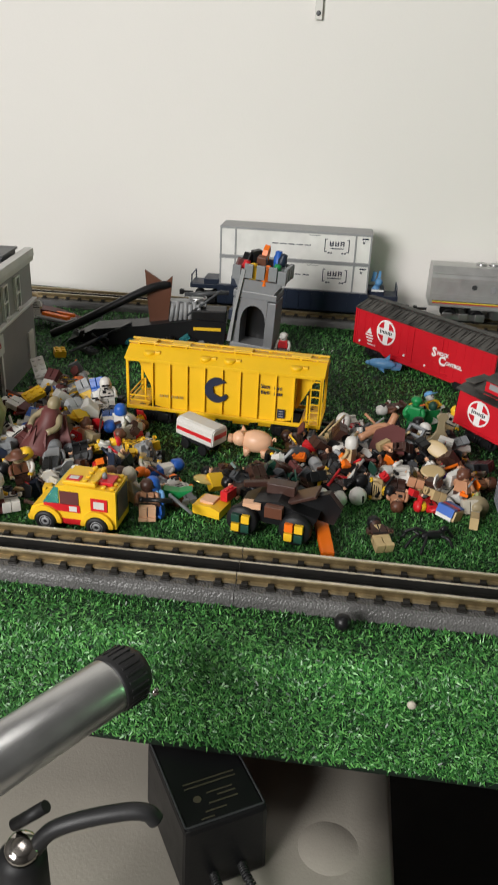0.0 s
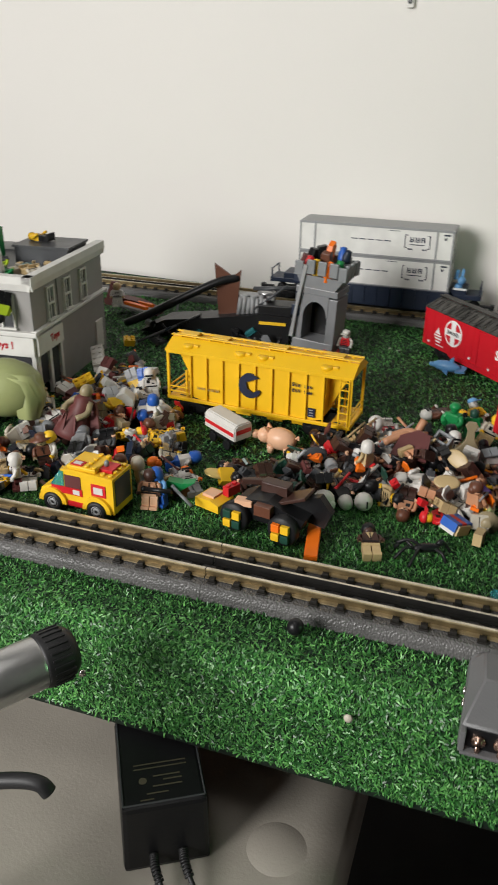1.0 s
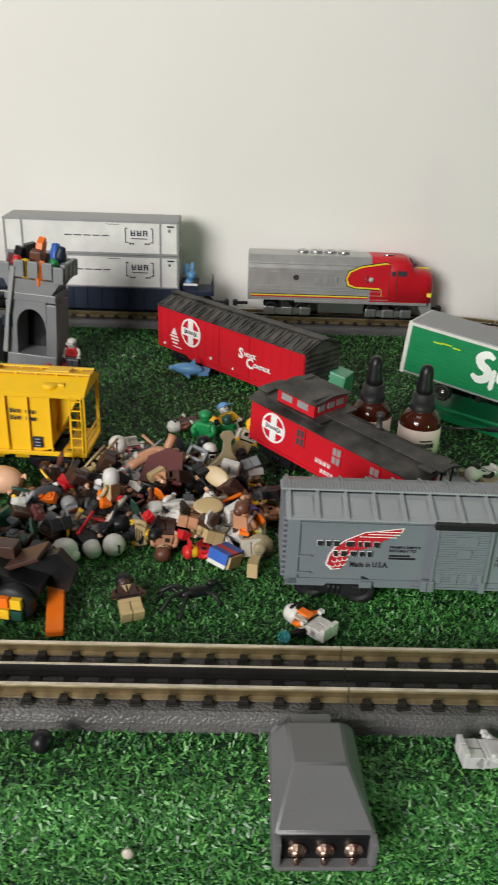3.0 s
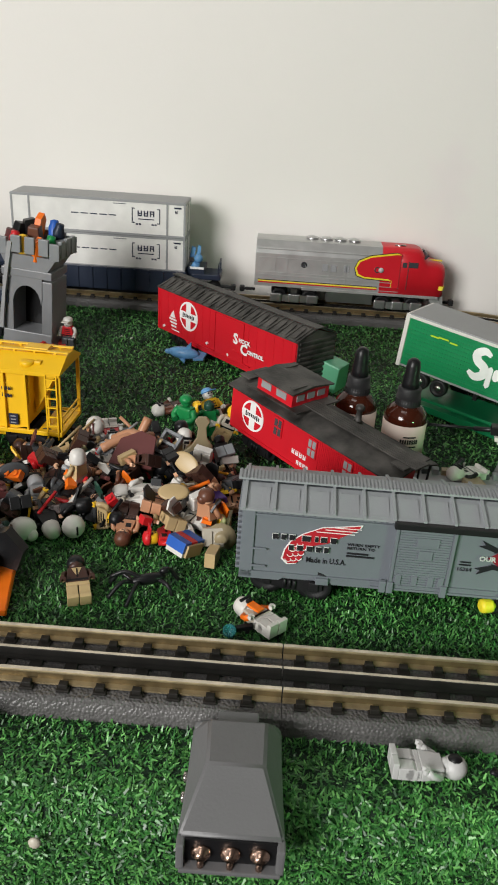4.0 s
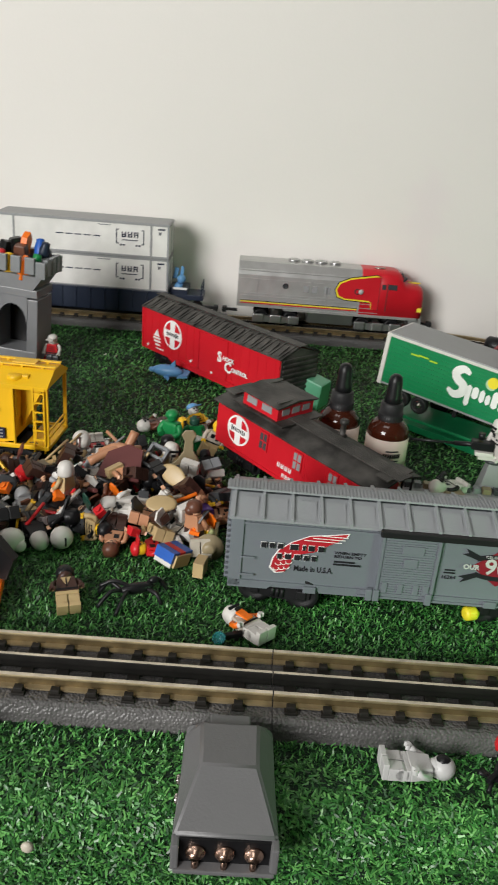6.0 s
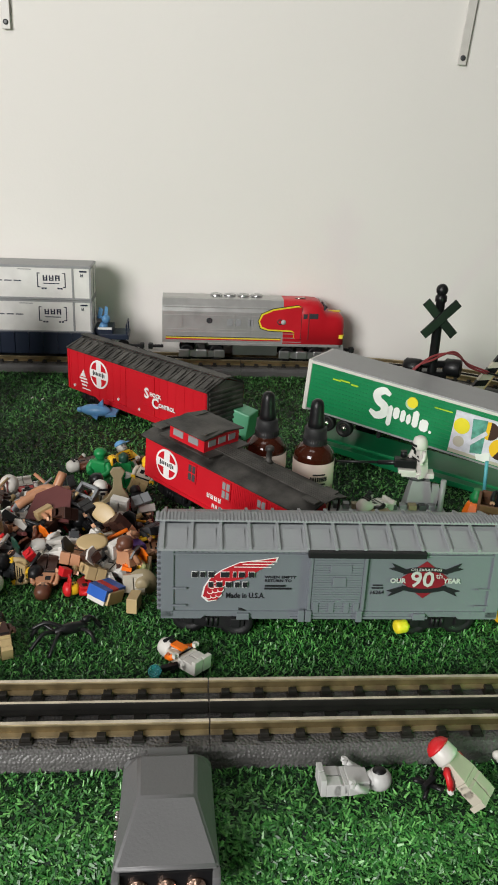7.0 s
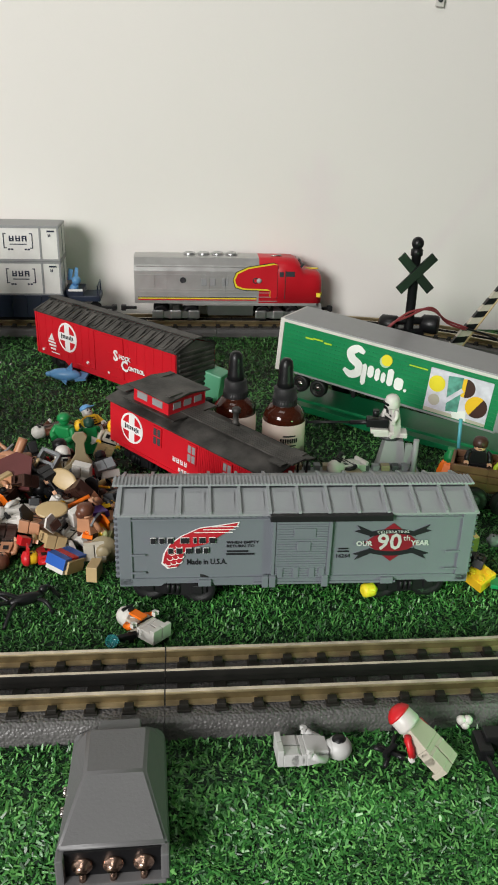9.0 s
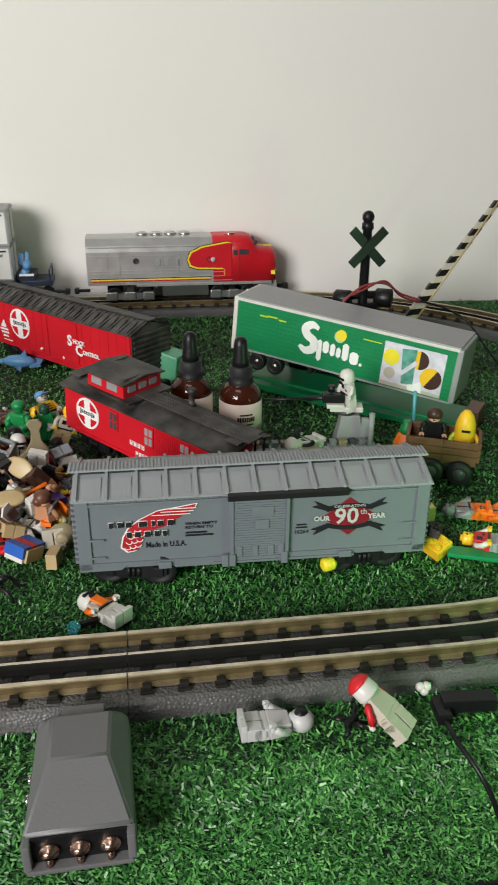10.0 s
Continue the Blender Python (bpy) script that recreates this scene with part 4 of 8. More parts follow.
    part("stripes", bm, ["print_yellow", "car_red", "print_black"], t, "yellow and red waist stripes")
    bm = bmesh.new()
    box(bm, (x1 + 0.002, yf - 0.0002, zb + 0.0425), (0.0060, 0.0012, 0.0070), 0.0004)
    box(bm, (x1 + 0.0145, yf - 0.0002, zb + 0.0430), (0.0125, 0.0012, 0.0075), 0.0006)
    for sy in (-1, 1):
        box(bm, (x1 + 0.0305, sy * 0.0125, zb + 0.0540), (0.0030, 0.0190, 0.0085), 0.0005, sy * -8, 0, Matrix.Translation((x1 + 0.0305, 0, zb + 0.054)) @ pose(0, 0, 0, 0, 38, 0) @ Matrix.Translation((-x1 - 0.0305, 0, -zb - 0.054)))
    part("cab_window", bm, "window_dark", t)
    bm = bmesh.new()
    for x in (-0.066, x1 - 0.035):
        bm = bmesh.new()
        lathe(bm, [(0.0040, 0), (0.0042, 0.0012), (0.0028, 0.0014), (0.0026, 0.0004)], pose(x, yf, zb + 0.0335, 90), 16)
        part("porthole", bm, ["window_dark"], t)
    bm = bmesh.new()
    for x in (-0.036, -0.024, -0.006):
        box(bm, (x, yf - 0.0002, zb + 0.031), (0.008, 0.001, 0.010), 0.0003)
    part("side_window", bm, "light_grey", t)
    for x in (-0.056, -0.036, -0.016, 0.004):
        bm = bmesh.new()
        lathe(bm, [(0.0085, -0.001), (0.0085, 0.0028), (0.007, 0.0036), (0.002, 0.0030), (0, 0.0034)], pose(x, 0, zt), 16)
        part("roof_fan", bm, "silver", t)
    bm = bmesh.new()
    cyl(bm, (x1 - 0.012, -0.008, zt), (x1 + 0.003, -0.008, zt + 0.001), 0.0016)
    part("horn", bm, "chrome", t)
    bm = bmesh.new()
    prism(bm, [(yf + 0.006, 0.028), (yf, zb), (-yf, zb), (-yf - 0.006, 0.028)], -0.03, 0.035)
    part("fuel_tank", bm, "silver", t)
    for x in (-h + 0.058, h - 0.062):
        truck(t, x, 0.0105, 0.034, "truck_black", "silver", ZR, 0.044)
        bm = bmesh.new()
        for d in (-0.026, 0, 0.026):
            box(bm, (x + d, -0.0255, ZR + 0.011), (0.016, 0.004, 0.012), 0.0015)
        part("bogie_side", bm, "silver", t)
    bm = bmesh.new()
    prism(bm, [(h - 0.020, zb), (h + 0.000, zb), (h + 0.004, 0.024), (h - 0.010, 0.024)], -0.022, 0.022, axis="y")
    box(bm, (0.03, yf + 0.0005, zb - 0.0008), (2 * h - 0.075, 0.0025, 0.0040), 0.0006)
    part("pilot", bm, "loco_silver", t, "silver skirt and pilot")
    for x in (x1 - 0.004, x1 + 0.0075):
        bm = bmesh.new()
        box(bm, (x, yf - 0.0004, zb + 0.028), (0.0010, 0.0010, 0.040))
        part("door_seam", bm, "maroon", t)
    bm = bmesh.new()
    lathe(bm, [(0.0036, 0), (0.0036, 0.0010), (0, 0.0014)], pose(x1 - 0.030, yf - 0.001, zb + 0.0335, 90), 14)
    part("porthole_glass", bm, "pale_grey", t)
    bm = bmesh.new()
    for z in (zb + 0.020, zb + 0.0405):
        box(bm, (-0.062, yf, z), (0.138, 0.0013, 0.0009))
    part("panel_seam", bm, "loco_silver", t)
    coupler(t, h, 1, 0.033)
    coupler(t, -h, -1, 0.033)


locomotive()


def stack_car():
    """The well wagon with two stacked containers behind the locomotive."""
    xr = NOSE - 0.368
    L, W = 0.242, 0.058
    xm = xr - L / 2
    t = thing("well_wagon", "dark blue well wagon coupled behind the locomotive", "train car", pose(xm, YB, 0))
    h = 0.172
    bm = bmesh.new()
    box(bm, (0, 0, 0.042), (L + 0.006, W + 0.006, 0.032), 0.001)
    for sx in (-1, 1):
        box(bm, (sx * (h - 0.026), 0, 0.050), (0.052, 0.040, 0.008), 0.0012)
        box(bm, (sx * (h - 0.036), 0, 0.058), (0.026, 0.040, 0.010), 0.001)
        for y in (-0.02, 0.02):
            box(bm, (sx * (h - 0.003), y, 0.060), (0.002, 0.002, 0.018))
        box(bm, (sx * (h - 0.003), 0, 0.068), (0.0016, 0.042, 0.0016))
    for i in range(12):
        box(bm, (-L / 2 + 0.01 + i * 0.0202, -W / 2 - 0.0035, 0.042), (0.002, 0.002, 0.030))
    part("frame", bm, "navy", t)
    for sx in (-1, 1):
        truck(t, sx * (h - 0.024), 0.0085, 0.032, z=ZR)
        coupler(t, sx * h, sx, 0.033)
    bm = bmesh.new()
    box(bm, (h - 0.034, -0.0205, 0.0625), (0.020, 0.002, 0.003))
    part("white_step", bm, "print_white", t)
    z0 = 0.0570
    for k, lab in ((0, "lower"), (1, "upper")):
        c = thing("shipping_container", "white toy shipping container stacked on the well wagon", "container", pose(xm, YB, z0 + k * 0.0475), "stacked containers")
        H = 0.0465
        bm = bmesh.new()
        box(bm, (0, 0, H / 2), (L, W, H), 0.0008)
        part("box", bm, "container_white", c)
        bm = bmesh.new()
        for x in (-L / 2 + 0.001, -L / 2 + 0.025, L / 2 - 0.025, L / 2 - 0.001):
            for sy in (-1, 1):
                box(bm, (x, sy * (W / 2), H / 2), (0.0026, 0.0016, H))
        for z in (0.0012, H - 0.0012):
            for sy in (-1, 1):
                box(bm, (0, sy * (W / 2), z), (L, 0.0018, 0.0026))
            for sx in (-1, 1):
                box(bm, (sx * L / 2, 0, z), (0.0018, W, 0.0026))
        for sx in (-1, 1):
            box(bm, (sx * L / 2, 0, H / 2), (0.0016, 0.0016, H))
        part("frame", bm, "light_grey", c)
        bm = bmesh.new()
        box(bm, (0, 0, H + 0.0002), (L - 0.002, W - 0.002, 0.0012))
        part("top", bm, "light_grey", c)
        y = -W / 2 - 0.0002
        rows = [(0.058 + 0.0085 * i, 0.030, 0.0065, 0.0075) for i in range(3)]
        rows += [(0.0665, 0.0225, 0.022, 0.0012), (0.0540, 0.0155, 0.003, 0.0022), (0.0580, 0.0155, 0.003, 0.0022), (0.0760, 0.0155, 0.003, 0.0022), (0.0800, 0.0155, 0.003, 0.0022)]
        rows += [(0.020 - 0.013 * i, 0.0255, 0.010, 0.0014) for i in range(5)] + [(0.03, 0.0415, 0.018, 0.0007)]
        for sx in (-1, 1):
            rows += [(0.0665 + sx * 0.019, 0.027, 0.0012, 0.020), (0.0665 + sx * 0.0175, 0.0366, 0.004, 0.0012), (0.0665 + sx * 0.0175, 0.0174, 0.004, 0.0012)]
        rows += [(0.1105, 0.0400, 0.010, 0.0022), (0.1085, 0.0345, 0.0035, 0.0040)]
        bars("print", c, y, rows, "print_blue", "dark blue initials in brackets")


stack_car()


# ---------- small toys ----------
FIGS = {}
WORD = {"offwhite": "cream", "light_grey": "light grey", "dark_grey": "dark grey", "dark_brown": "dark brown", "sky_blue": "light blue", "dark_green": "dark green", "dark_tan": "khaki", "nougat": "brown", "pale_grey": "pale grey", "car_grey": "grey", "trans_teal": "clear teal", "skin": "pale", "olive": "olive", "gold": "golden"}


def say(c):
    return WORD.get(c, c)


def fig_mesh(legs, torso, arms, head, hat, kind):
    key = (legs, torso, arms, head, hat, kind)
    if key in FIGS:
        return FIGS[key]
    bm = bmesh.new()
    for sx in (-1, 1):
        x = sx * 0.0041
        box(bm, (x, -0.0012, 0.0016), (0.0076, 0.0098, 0.0032), 0.0004, mi=0)
        box(bm, (x, 0.0004, 0.0072), (0.0074, 0.0074, 0.0084), 0.0005, mi=0)
        prism(bm, disc(0.0006, 0.0108, 0.0037, 10), x - 0.0037, x + 0.0037, mi=0)
    box(bm, (0, 0.0006, 0.0140), (0.0156, 0.0070, 0.0026), 0.0004, mi=0)
    box(bm, (0, 0.0006, 0.0213), (0.0156, 0.0078, 0.0120), 0.0006, mi=1, taper=(0.76, 0.9))
    for sx in (-1, 1):
        tube(bm, [(sx * 0.0062, 0.0006, 0.0255), (sx * 0.0086, 0.0002, 0.0243), (sx * 0.0098, -0.0012, 0.0205), (sx * 0.0096, -0.0040, 0.0172)], 0.0021, 7, 2)
        prism(bm, disc(sx * 0.0096, 0.0162, 0.0022, 8, -40, 220) + [(sx * 0.0096, 0.0165)], -0.0062, -0.0034, mi=3, axis="y")
    lathe(bm, [(0.0030, 0.0270), (0.0046, 0.0280), (0.0051, 0.0292), (0.0051, 0.0335), (0.0046, 0.0348), (0.0024, 0.0352), (0.0024, 0.0366), (0, 0.0366)], pose(0, 0.0006, 0), 12, 3)
    # printed belt, chest marks and face
    if torso not in ("pale_grey", "black"):
        h = (len(legs) * 7 + len(torso) * 5 + len(hat) * 3) % 4
        box(bm, (0, -0.0032, 0.0166), (0.0146, 0.0006, 0.0015), mi=5)
        if h == 0:
            box(bm, (0, -0.0030, 0.0220), (0.0012, 0.0006, 0.0090), mi=5)
            box(bm, (0.0030, -0.0030, 0.0232), (0.0026, 0.0006, 0.0022), mi=0)
        elif h == 1:
            for k in range(3):
                box(bm, (0, -0.0031, 0.0192 + 0.0024 * k), (0.0088 - 0.0010 * k, 0.0006, 0.0009), mi=5)
        elif h == 2:
            plate(bm, [(-0.0034, 0.0264), (0.0034, 0.0264), (0.0, 0.0190)], 0.0006, 0, pose(0, -0.0028, 0))
            box(bm, (0, -0.0034, 0.0222), (0.0010, 0.0006, 0.0070), mi=5)
        else:
            box(bm, (-0.0026, -0.0030, 0.0230), (0.0040, 0.0006, 0.0040), mi=5)
            box(bm, (0.0028, -0.0031, 0.0205), (0.0030, 0.0006, 0.0016), mi=5)
    if kind not in ("helmet", "round") and head not in ("black", "dark_brown"):
        for sx in (-1, 1):
            box(bm, (sx * 0.0017, -0.0043, 0.0322), (0.0010, 0.0008, 0.0012), mi=5)
        box(bm, (0, -0.0044, 0.0298), (0.0026, 0.0006, 0.0006), mi=5)
    if kind == "helmet":
        lathe(bm, [(0.0062, 0.0272), (0.0070, 0.0285), (0.0068, 0.0315), (0.0066, 0.0345), (0.0052, 0.0376), (0.0028, 0.0390), (0, 0.0394)], pose(0, 0.0008, 0), 14, 4)
        box(bm, (0, -0.0060, 0.0322), (0.0092, 0.0016, 0.0020), 0.0004, mi=5)
        box(bm, (0, -0.0062, 0.0286), (0.0044, 0.0022, 0.0024), 0.0005, mi=5)
        if arms == "red":
            lathe(bm, [(0.0072, 0.0352), (0.0070, 0.0362), (0.0056, 0.0384), (0.0030, 0.0400), (0, 0.0406)], pose(0, 0.0008, 0), 14, 2)
    elif kind == "round":
        ball(bm, (0, 0.0006, 0.0340), 0.0066, (1, 1, 1.06), 4, 16)
        ball(bm, (0, -0.0042, 0.0338), 0.0036, (1.05, 0.75, 1.1), 5, 12)
    elif kind == "hair":
        lathe(bm, [(0.0058, 0.0300), (0.0066, 0.0318), (0.0064, 0.0350), (0.0050, 0.0378), (0.0020, 0.0390), (0, 0.0392)], pose(0, 0.0016, 0), 11, 4)
        ball(bm, (0.001, 0.005, 0.0312), 0.0042, mi=4, n=8)
    elif kind == "cap":
        lathe(bm, [(0.0056, 0.0335), (0.0060, 0.0345), (0.0052, 0.0372), (0.0026, 0.0386), (0, 0.0388)], pose(0, 0.0008, 0), 12, 4)
        box(bm, (0, -0.0066, 0.0342), (0.0090, 0.0062, 0.0012), 0.0005, mi=4)
    elif kind == "hat":
        lathe(bm, [(0.0110, 0.0338), (0.0114, 0.0346), (0.0056, 0.0352), (0.0050, 0.0392), (0.0034, 0.0402), (0, 0.0402)], pose(0, 0.0006, 0), 14, 4)
    mats = [legs, torso, arms, head, hat, "black"]
    FIGS[key] = mesh_of(bm, "toy_figure", mats)
    return FIGS[key]


def short(what, where):
    """A label of twelve words at most."""
    both = what + " " + where
    return both if len(both.replace("-", " ").split()) <= 12 else what + " in a heap"


def fig(m, legs, torso, head="yellow", hat="black", kind="none", arms=None, where="in a heap"):
    me = fig_mesh(legs, torso, arms or torso, head, hat, kind)
    ob = new("toy_figure", me)
    ob.matrix_basis = m
    return tagged(ob, short("%s and %s toy figure" % (say(torso), say(legs)), where), "toy figure", "toy figures")


def lying(x, y, rz, z=0.0058, face_up=True, tilt=0.0):
    """Feet towards rz (degrees in plan), the body flat on its back."""
    return pose(x, y, z, 0, tilt, rz) @ pose(0, 0, 0, 90 if not face_up else -90, 0, 0) @ pose(0, 0, -0.018)


BRICKS = {}


def brick(nx, ny, h, color, m, name="toy_brick", where="among the toys", studs=True):
    key = (nx, ny, h, color, studs)
    if key not in BRICKS:
        bm = bmesh.new()
        box(bm, (0, 0, h / 2), (nx * 0.008 - 0.0002, ny * 0.008 - 0.0002, h), 0.0003)
        if studs:
            for i in range(nx):
                for j in range(ny):
                    lathe(bm, [(0.0024, 0), (0.0024, 0.0016), (0.0021, 0.0018)], pose((i - (nx - 1) / 2) * 0.008, (j - (ny - 1) / 2) * 0.008, h), 9)
        BRICKS[key] = mesh_of(bm, name, color)
    ob = new(name, BRICKS[key])
    ob.matrix_basis = m
    return tagged(ob, "%s plastic toy brick lying %s" % (say(color), where), "toy brick", "loose toy bricks")


def shield(m, color, where="in the heap of toys"):
    bm = bmesh.new()
    lathe(bm, [(0, 0), (0.008, 0.0002), (0.0098, 0.0010), (0.0100, 0.0020), (0.008, 0.0024), (0, 0.0030)], Matrix.Diagonal((1.25, 0.8, 1, 1)), 20)
    return solid("toy_shield", bm, color, "oval %s plastic toy shield %s" % (say(color), where), "toy shield", m)


def rod(p, q, r, color, name="toy_rod", label=None, group=""):
    bm = bmesh.new()
    cyl(bm, p, q, r, n=8)
    ball(bm, p, r * 1.3, n=8)
    return solid(name, bm, color, label or "thin %s plastic toy rod among the toys" % say(color), "toy part", None, group)


# ---------- delivery van ----------
def van():
    t = thing("toy_van", "yellow and red toy brick delivery van beside the track", "toy van", pose(-0.3056, 0.0797, 0, 0, 0, -3.0))
    bm = bmesh.new()
    prism(bm, [(-0.040, 0.008), (0.039, 0.008), (0.039, 0.044), (-0.004, 0.046), (-0.015, 0.044), (-0.026, 0.026), (-0.038, 0.021), (-0.040, 0.016)], -0.0165, 0.0165, axis="y")
    box(bm, (0.006, 0, 0.0475), (0.030, 0.030, 0.004), 0.0012)
    for x, z in ((-0.025, 0.009), (0.022, 0.009)):
        pts = disc(x, z, 0.0150, 14, 0, 180) + disc(x, z, 0.0105, 14, 0, 180)[::-1]
        for sy in (-1, 1):
            prism(bm, pts, sy * 0.0165, sy * 0.0195, axis="y")
    box(bm, (-0.0415, 0, 0.009), (0.004, 0.030, 0.004), 0.0008)
    part("body", bm, "yellow", t)
    for i in range(4):
        for j in range(4):
            if i in (1, 2) and j in (1, 2):
                continue
            bm = bmesh.new()
            lathe(bm, [(0.0024, 0), (0.0024, 0.0017), (0.0021, 0.0019)], pose(0.011 + i * 0.008, -0.012 + j * 0.008, 0.0445 if i > 1 else 0.0495), 10)
            part("roof_stud", bm, "yellow", t)
    bm = bmesh.new()
    box(bm, (0.026, 0, 0.0460), (0.016, 0.016, 0.004), 0.0005)
    part("roof_plate", bm, "red", t)
    bm = bmesh.new()
    lathe(bm, [(0.0024, 0), (0.0022, 0.004), (0, 0.006)], pose(0.024, 0, 0.048), 10)
    part("beacon", bm, "grey", t)
    bm = bmesh.new()
    prism(bm, [(-0.0275, 0.0265), (-0.0165, 0.0430), (-0.0125, 0.0425), (-0.0125, 0.0275)], -0.0172, 0.0172, axis="y")
    part("windscreen", bm, "trans_teal", t, "pale blue clear windscreen")
    bm = bmesh.new()
    box(bm, (-0.003, -0.0168, 0.0335), (0.017, 0.0006, 0.0125))
    part("side_window", bm, "maroon", t)
    bm = bmesh.new()
    box(bm, (-0.010, -0.0169, 0.0235), (0.033, 0.0009, 0.0070))
    box(bm, (0.0240, -0.0169, 0.0300), (0.0150, 0.0009, 0.0120))
    box(bm, (0.000, -0.0169, 0.0105), (0.020, 0.0009, 0.0050))
    box(bm, (0.000, -0.0090, 0.0499), (0.012, 0.009, 0.0008))
    part("red_panel", bm, "red", t, "red panels with white envelope stickers")
    bm = bmesh.new()
    box(bm, (0.0240, -0.0175, 0.0300), (0.0095, 0.0006, 0.0068))
    box(bm, (0.0005, -0.0175, 0.0235), (0.0070, 0.0006, 0.0048))
    box(bm, (0.000, -0.0090, 0.0504), (0.008, 0.005, 0.0006))
    part("sticker", bm, "white", t)
    bm = bmesh.new()
    box(bm, (0.0392, 0, 0.028), (0.0012, 0.026, 0.026))
    part("rear_door", bm, "dark_grey", t)
    for x in (-0.025, 0.022):
        for sy in (-1, 1):
            bm = bmesh.new()
            lathe(bm, [(0.0055, -0.0035), (0.0090, -0.0035), (0.0096, -0.0020), (0.0096, 0.0022), (0.0086, 0.0038), (0.0062, 0.0038), (0.0056, 0.0028)], pose(x, sy * 0.0172, 0.0094, 90 if sy < 0 else -90), 22)
            w = part("tyre", bm, "rubber", t)
            bm = bmesh.new()
            lathe(bm, [(0.0056, 0.0), (0.0056, 0.0030), (0.0040, 0.0026), (0.0034, 0.0036), (0.0020, 0.0036), (0.0016, 0.0026), (0, 0.0026)], pose(x, sy * 0.0172, 0.0094, 90 if sy < 0 else -90), 18)
            part("rim", bm, "light_grey", w)


van()


# ---------- toy shop building ----------
def building():
    ux = Vector((-0.0214, 0.2192, 0)).normalized()
    a = math.degrees(math.atan2(ux.y, ux.x)) - 90
    t = thing("toy_building", "grey two-storey model shop building with white trim", "model building", pose(-0.4830, 0.2793, 0, 0, 0, a))
    # local: corner at the origin, the front runs along -x, the side along +y
    W, D, H = 0.165, 0.205, 0.146
    bm = bmesh.new()
    th = 0.004
    box(bm, (-W / 2, th / 2, 0.058 + (H - 0.058) / 2), (W, th, H - 0.058))
    box(bm, (-W / 2, D - th / 2, H / 2), (W, th, H))
    box(bm, (-W + th / 2, D / 2, H / 2), (th, D - 2 * th, H))
    box(bm, (-th / 2, D / 2 + 0.0325, H / 2), (th, D - 2 * th - 0.065, H))
    box(bm, (-th / 2, 0.0345, 0.058 + (H - 0.058) / 2), (th, 0.061, H - 0.058))
    part("wall", bm, "building_grey", t)
    bm = bmesh.new()
    box(bm, (-W / 2, D / 2, 0.134), (W - 2 * th, D - 2 * th, 0.004))
    part("roof", bm, "dark_grey", t, "flat dark roof behind the parapet")
    bm = bmesh.new()
    prism(bm, [(-0.003, 0.138), (-0.005, 0.146), (-0.005, 0.155), (0.006, 0.155), (0.006, 0.147), (0.0, 0.147), (0.0, 0.138)], -W - 0.005, 0.006)
    prism(bm, [(0.003, 0.138), (0.005, 0.146), (0.005, 0.155), (-0.006, 0.155), (-0.006, 0.147), (0.0, 0.147), (0.0, 0.138)], -0.005, D + 0.004, axis="y")
    box(bm, (-W + 0.002, D / 2, 0.151), (0.008, D, 0.008))
    part("cornice", bm, "building_trim", t, "white parapet cornice")
    bm = bmesh.new()
    box(bm, (-W / 2 + 0.002, -0.002, 0.086), (W + 0.008, 0.008, 0.006), 0.0012)
    box(bm, (0.002, D / 2, 0.088), (0.008, D + 0.006, 0.004), 0.001)
    part("belt_course", bm, "building_trim", t)
    bm = bmesh.new()
    box(bm, (-W / 2, -0.001, 0.070), (W, 0.006, 0.024), 0.0006)
    box(bm, (0.001, 0.034, 0.070), (0.006, 0.066, 0.024), 0.0006)
    part("sign_board", bm, "building_trim", t, "white sign board")
    writing("sign_text", "Toys !", 0.0125, "print_red", t, pose(-0.042, -0.0042, 0.071, 90, 0, 0), bold=0.0004)
    writing("sign_text", "Toys", 0.012, "print_red", t, pose(0.0042, 0.044, 0.071, 90, 0, 90), bold=0.0004)
    bars("sign_print", t, -0.0040, [(-0.115, 0.071, 0.006, 0.010), (-0.107, 0.070, 0.005, 0.008), (-0.100, 0.071, 0.005, 0.010), (-0.093, 0.070, 0.005, 0.008)], "print_red")

    def sash(cx, cz, side):
        m = pose(0, cx, 0, 0, 0, 90) if side else pose(cx, 0, 0)
        w, h = 0.016, 0.040
        bm = bmesh.new()
        for sx in (-1, 1):
            box(bm, (sx * w / 2, -0.001, cz), (0.0022, 0.004, h), 0, 0, 0, m)
        box(bm, (0, -0.0005, cz), (0.0016, 0.003, h), 0, 0, 0, m) if side else box(bm, (0, -0.0005, cz + h / 4), (0.0016, 0.003, h / 2), 0, 0, 0, m)
        for dz, ex in ((-h / 2, 0.003), (h / 2, 0.0), (0, 0)):
            box(bm, (0, -0.0012 - ex / 3, cz + dz), (w + 0.002 + ex, 0.004 + ex / 2, 0.0024), 0, 0, 0, m)
        f = part("window", bm, "building_trim", t)
        for k in (-1, 1):
            bm = bmesh.new()
            box(bm, (0, -0.0002, cz + k * h / 4), (w, 0.0012, h / 2 - 0.002), 0, 0, 0, m)
            part("pane", bm, "window_dark" if k > 0 else "dark_grey", f)
    for cx in (-0.030, -0.062, -0.094, -0.126):
        sash(cx, 0.112, False)
    for cy in (0.046, 0.092, 0.140):
        sash(cy, 0.112, True)
    bm = bmesh.new()
    for y in (0.004, 0.034, 0.064):
        box(bm, (-0.001, y, 0.029), (0.005, 0.006, 0.058), 0.0005)
    for x in (-0.003, -0.055, -0.108, -W + 0.003):
        box(bm, (x, 0.001, 0.029), (0.006, 0.005, 0.058), 0.0005)
    part("shop_post", bm, "building_trim", t, "white shop front posts")
    bm = bmesh.new()
    box(bm, (-0.003, 0.049, 0.028), (0.002, 0.024, 0.054))
